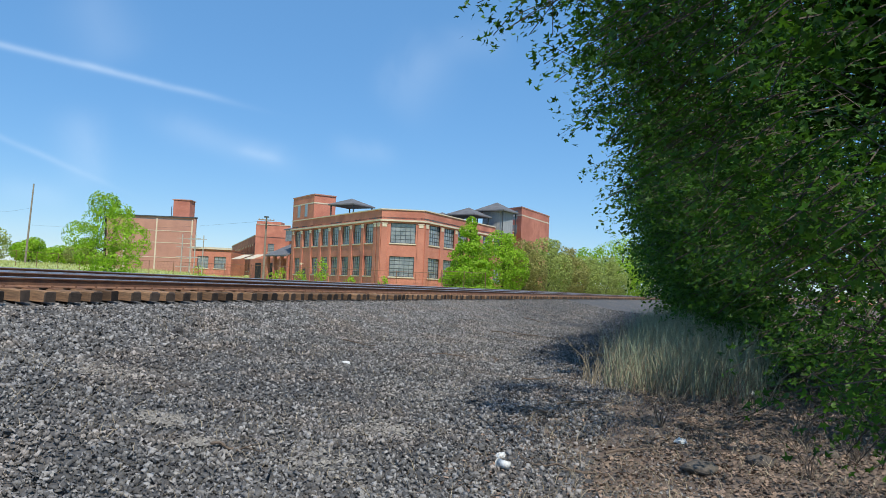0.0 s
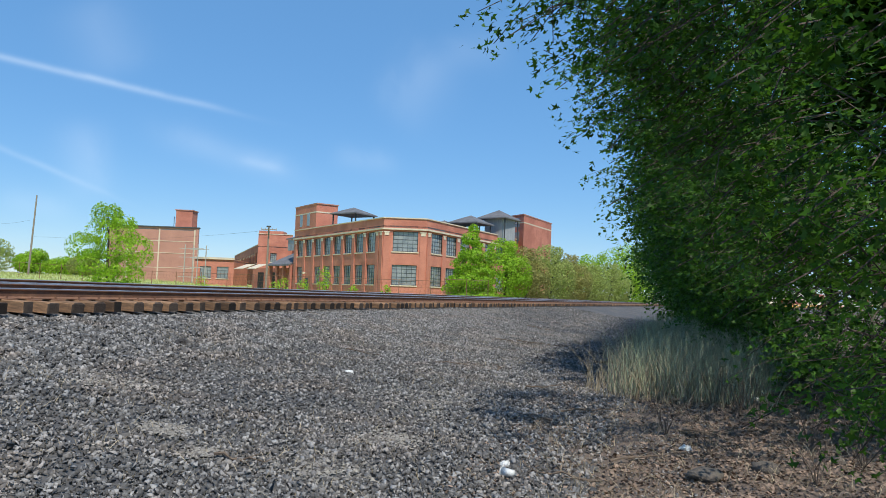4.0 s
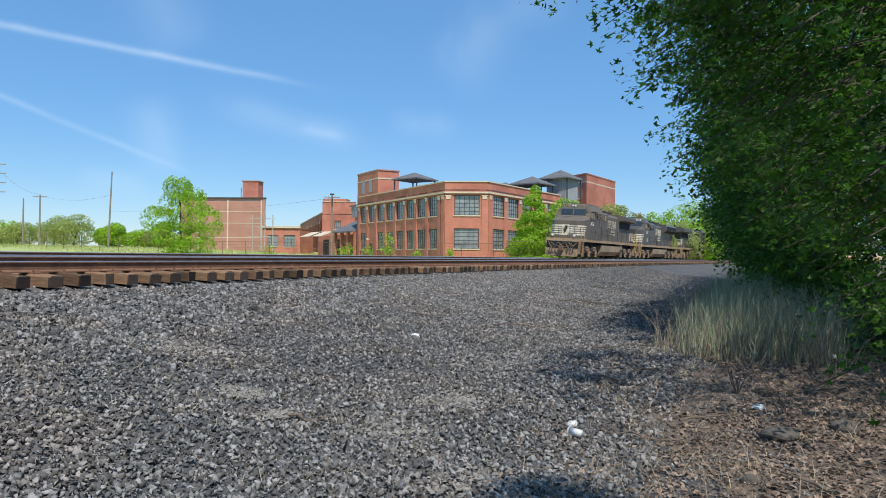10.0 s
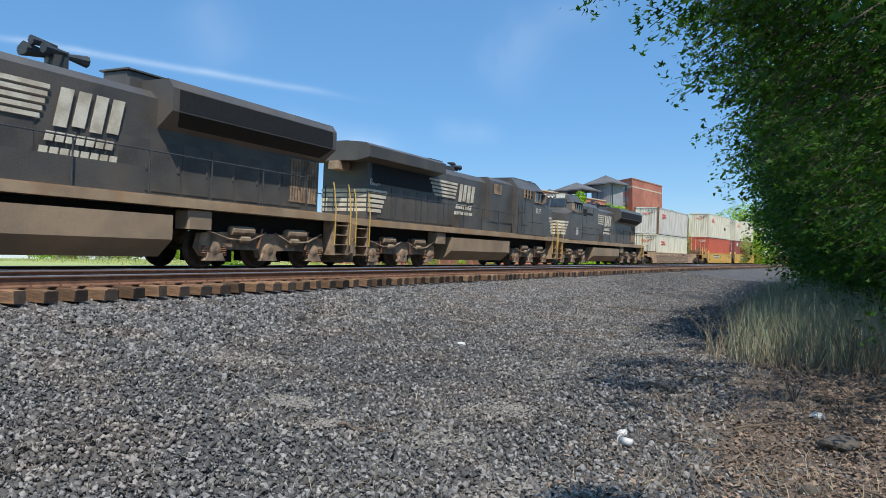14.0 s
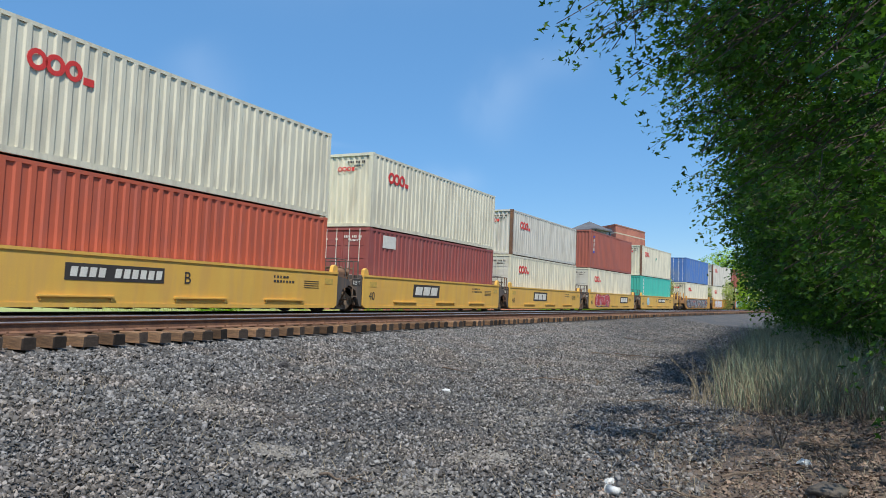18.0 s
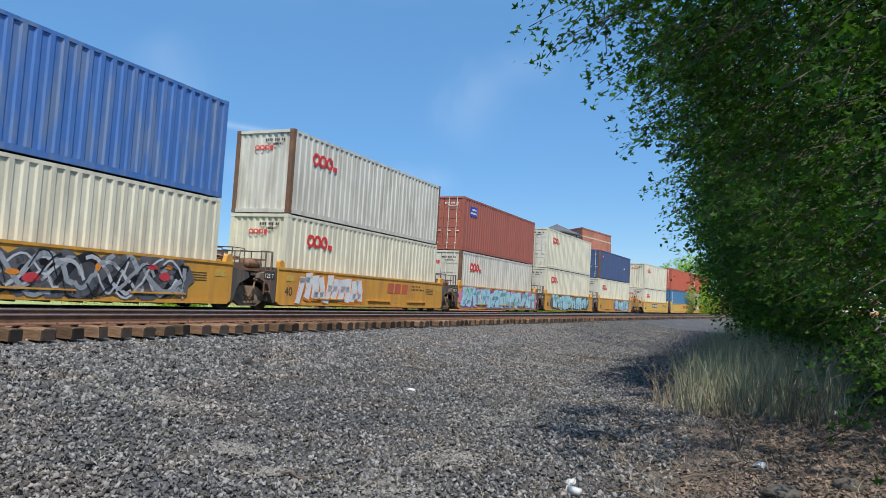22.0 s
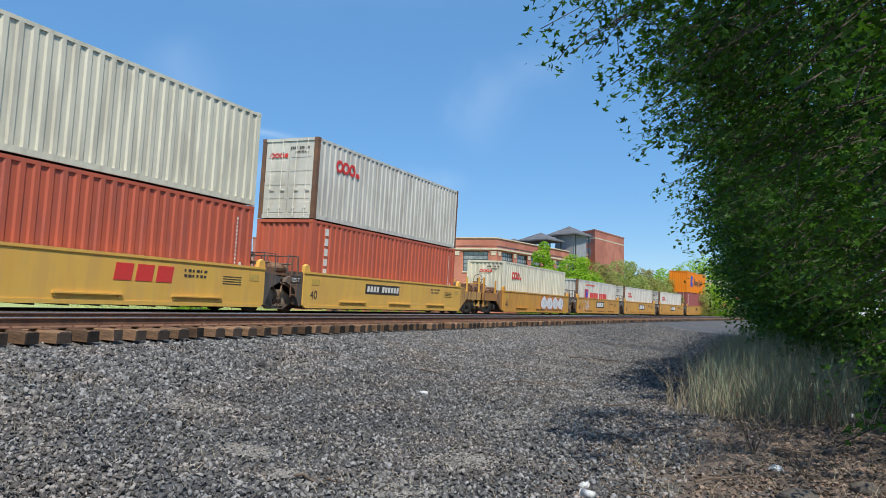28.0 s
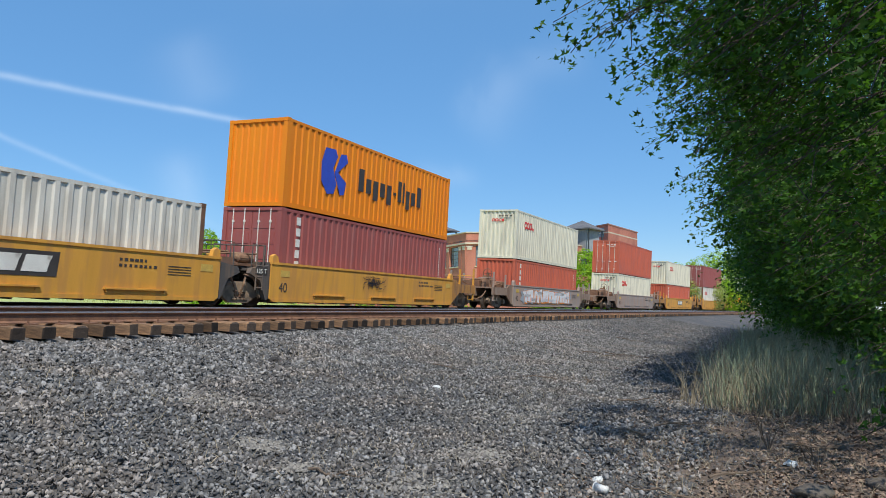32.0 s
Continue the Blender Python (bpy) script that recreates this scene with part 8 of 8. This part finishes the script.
# stacks: front of the containers along the train, floor, lower and upper box
HC, LC = 2.896, 2.591
LOADS = [
    (-33.93, 0.36, ("cream", M_CREAM, LC, False, "rings", ""), ("dirty white", M_WHITE, LC, False, "rings", "")),
    (-12.65, 0.39, ("rust red", M_RUSTRED, HC, True, "codes", ""), ("cream", M_CREAM, HC, False, "rings", "")),
    (2.61, 0.39, ("faded maroon", M_MAROON, HC, True, "codes", "pale label"), ("cream", M_CREAM, HC, False, "rings", "")),
    (17.91, 0.39, ("cream", M_CREAM, HC, True, "rings", ""), ("dirty white", M_WHITE, LC, False, "rings", "stained")),
    (33.17, 0.39, ("cream", M_CREAM, HC, True, "rings", ""), ("brown red", M_BROWNRED, HC, False, "tall", "")),
    (48.33, 0.39, ("teal", M_TEAL, HC, False, "upright", ""), ("cream", M_CREAM, HC, False, "rings", "green mark")),
    (67.90, 0.39, ("cream", M_CREAM, HC, False, "rings", ""), ("blue", M_BLUE, HC, True, "", "faded")),
    (83.43, 0.39, ("cream", M_CREAM, HC, False, "rings", ""), ("dirty white", M_WHITE, HC, False, "rings", "")),
    (98.79, 0.39, ("dirty white", M_WHITE, HC, True, "rings", ""), ("brown red", M_BROWNRED, HC, True, "square", "")),
    (114.15, 0.39, ("cream", M_CREAM, HC, True, "rings", ""), ("cream", M_CREAM, HC, True, "rings", "")),
    (129.68, 0.36, ("cream", M_CREAM, HC, True, "rings", ""), ("navy blue", M_NAVY, LC, True, "tag", "")),
    (149.23, 0.36, ("cream", M_CREAM, LC, True, "rings", ""), ("cream", M_CREAM, HC, False, "rings", "")),
    (164.47, 0.36, ("steel blue", M_STEELBLUE, HC, False, "upright", ""), ("rust red", M_RUSTRED, HC, True, "codes", "")),
    (179.42, 0.36, ("dirty white", M_WHITE, HC, True, "rings", ""), ("maroon", M_RUSTRED, HC, False, "upright", "")),
    (194.66, 0.39, ("rust red", M_RUSTRED, HC, False, "upright", ""), ("cream", M_CREAM, HC, False, "rings", "")),
    (210.00, 0.39, ("rust red", M_RUSTRED, HC, False, "upright", ""), ("dirty white", M_WHITE, HC, True, "rings", "")),
    (229.30, 0.30, ("cream", M_CREAM, HC, False, "rings", ""), None),
    (244.87, 0.28, ("dirty white", M_WHITE, LC, False, "red_words", ""), None),
    (260.31, 0.28, ("dirty white", M_WHITE, LC, True, "rings", ""), None),
    (276.18, 0.28, ("dirty white", M_WHITE, LC, False, "rings", ""), None),
    (291.69, 0.33, ("maroon", M_MAROON, HC, True, "upright", ""), ("orange", M_ORANGE, HC, False, "big_bird", "")),
    (313.01, 0.36, ("rust red", M_RUSTRED, LC, False, "upright", ""), ("cream", M_CREAM, HC, False, "rings", "")),
    (337.24, 0.33, ("cream", M_CREAM, HC, False, "rings", ""), ("rust red", M_RUSTRED, HC, True, "codes", "")),
    (356.84, 0.33, ("rust red", M_RUSTRED, LC, False, "upright", ""), ("cream", M_CREAM, LC, False, "rings", "")),
    (377.0, 0.33, ("dirty white", M_WHITE, HC, False, "rings", ""), ("maroon", M_MAROON, HC, True, "codes", "")),
    (397.0, 0.33, ("orange", M_ORANGE, LC, False, "", ""), ("dirty white", M_WHITE, LC, False, "rings", "")),
]
for s0, floor_z, lower, upper in LOADS:
    z = floor_z
    for box in (lower, upper):
        if box:
            colour, material, h, doors, logo, note = box
            posts = M_RUST if (logo == "rings" and material is M_WHITE) or note == "green mark" or logo in ("tag", "red_words") else None
            container(colour, material, h, z, s0 + 6.096, doors, logo, note, posts, M_WHITE if material is M_CREAM and doors else None)
            z += h + 0.03

# the cars under them: centre, paint, ends, marks, graffiti
CARS = [
    ("tan single well car with worn grey patches", M_TAN, -27.83, "cc", "", (-7.0, 6.0, 0.24, 1.02, "brown", "taupe", None, 3, 5), True),
    ("yellow well car, clean, with dark number panel", M_YELLOW, -6.55, "cj", "plate:-3.8:B:3.4", None, False),
    ("yellow well car, clean, with dark logo panel", M_YELLOW, 8.71, "jj", "panel:-1.6", None, False),
    ("yellow well car, clean, with dark logo panel", M_YELLOW, 24.01, "jj", "panel:-1.6", None, False),
    ("yellow well car with red graffiti on its side", M_YELLOW, 39.27, "jj", "panel:3.2", (-5.0, -1.4, 0.30, 1.35, "red", "black", "red", 11, 5), False),
    ("yellow well car with a pale green sprayed patch", M_YELLOW, 54.43, "jc", "plate:0.0:A:-1.05", (-4.6, -3.7, 0.5, 1.3, "pale_blue", "grey", None, 12, 1, "bubbles"), False),
    ("amber well car covered in grey graffiti", M_AMBER, 74.0, "cj", "", (-6.3, 4.6, 0.26, 1.38, "grey", "dark_grey", "dark_grey", 21, 10, "wild"), False),
    ("amber well car with white and orange graffiti", M_AMBER, 89.53, "jj", "redmark", (-5.6, -1.2, 0.26, 1.38, "white", "orange", None, 22, 5), False),
    ("amber well car with purple and pale blue graffiti", M_AMBER, 104.89, "jj", "", (-6.3, 6.2, 0.24, 1.40, "pale_blue", "purple", "pink", 23, 9), False),
    ("amber well car with pale blue graffiti", M_AMBER, 120.25, "jj", "", (-5.0, 4.9, 0.24, 1.40, "pale_blue", "black", "dark_grey", 24, 8), False),
    ("amber well car with pale blue block graffiti", M_AMBER, 135.78, "jc", "", (-0.6, 4.9, 0.26, 1.38, "pale_blue", "black", "purple", 25, 4), False),
    ("yellow well car with a number panel", M_YELLOW, 155.33, "cj", "plate", None, False),
    ("yellow well car with red logo marks", M_YELLOW, 170.57, "jj", "redmark", None, False),
    ("yellow well car, a little grimy", M_YELLOW, 185.52, "jj", "redmark", (-4.6, -2.0, 0.7, 1.2, "white", "purple", None, 34, 3), False),
    ("yellow well car with red logo marks", M_YELLOW, 200.76, "jj", "redmark", None, False),
    ("yellow well car with a dark number panel", M_YELLOW, 216.1, "jc", "plate", None, False),
    ("amber well car with white bubble graffiti", M_AMBER, 235.4, "cj", "", (0.2, 5.2, 0.35, 1.30, "white", "red", None, 41, 4, "bubbles"), False),
    ("amber well car with a scrawl of white paint", M_AMBER, 250.97, "jj", "panel:0.0", (-5.4, -2.8, 0.30, 1.30, "white", "grey", None, 42, 2, "scrawl"), False),
    ("amber well car with dark logo panel", M_AMBER, 266.41, "jj", "panel:0.4", None, False),
    ("amber well car with dark logo panel", M_AMBER, 282.28, "jj", "panel:0.4", None, False),
    ("amber well car, rust streaked, with a thin dark scrawl", M_AMBER, 297.79, "jc", "", (-1.6, 0.6, 0.75, 1.25, "black", "black", None, 61, 2, "scrawl_dark"), False),
    ("grey single well car with pale graffiti", M_GREYCAR, 319.1, "cc", "", (-5.0, 4.0, 0.35, 1.30, "white", "orange", "grey", 51, 8), False),
    ("grey brown single well car", M_GREYCAR, 343.3, "cc", "", None, False),
    ("amber single well car", M_AMBER, 362.9, "cc", "panel:0.0", None, False),
    ("amber single well car", M_AMBER, 383.1, "cc", "", None, False),
    ("yellow single well car", M_YELLOW, 403.1, "cc", "plate", None, False),
]
for i, (label, body, centre, ends, marks, spray, tan) in enumerate(CARS):
    single = ends == "cc" and not tan
    well_car(label, body, centre, ends, 1.20 if tan else 1.42, i + 1, marks, spray, 6.62 if not tan else 8.4, tan)
motions()
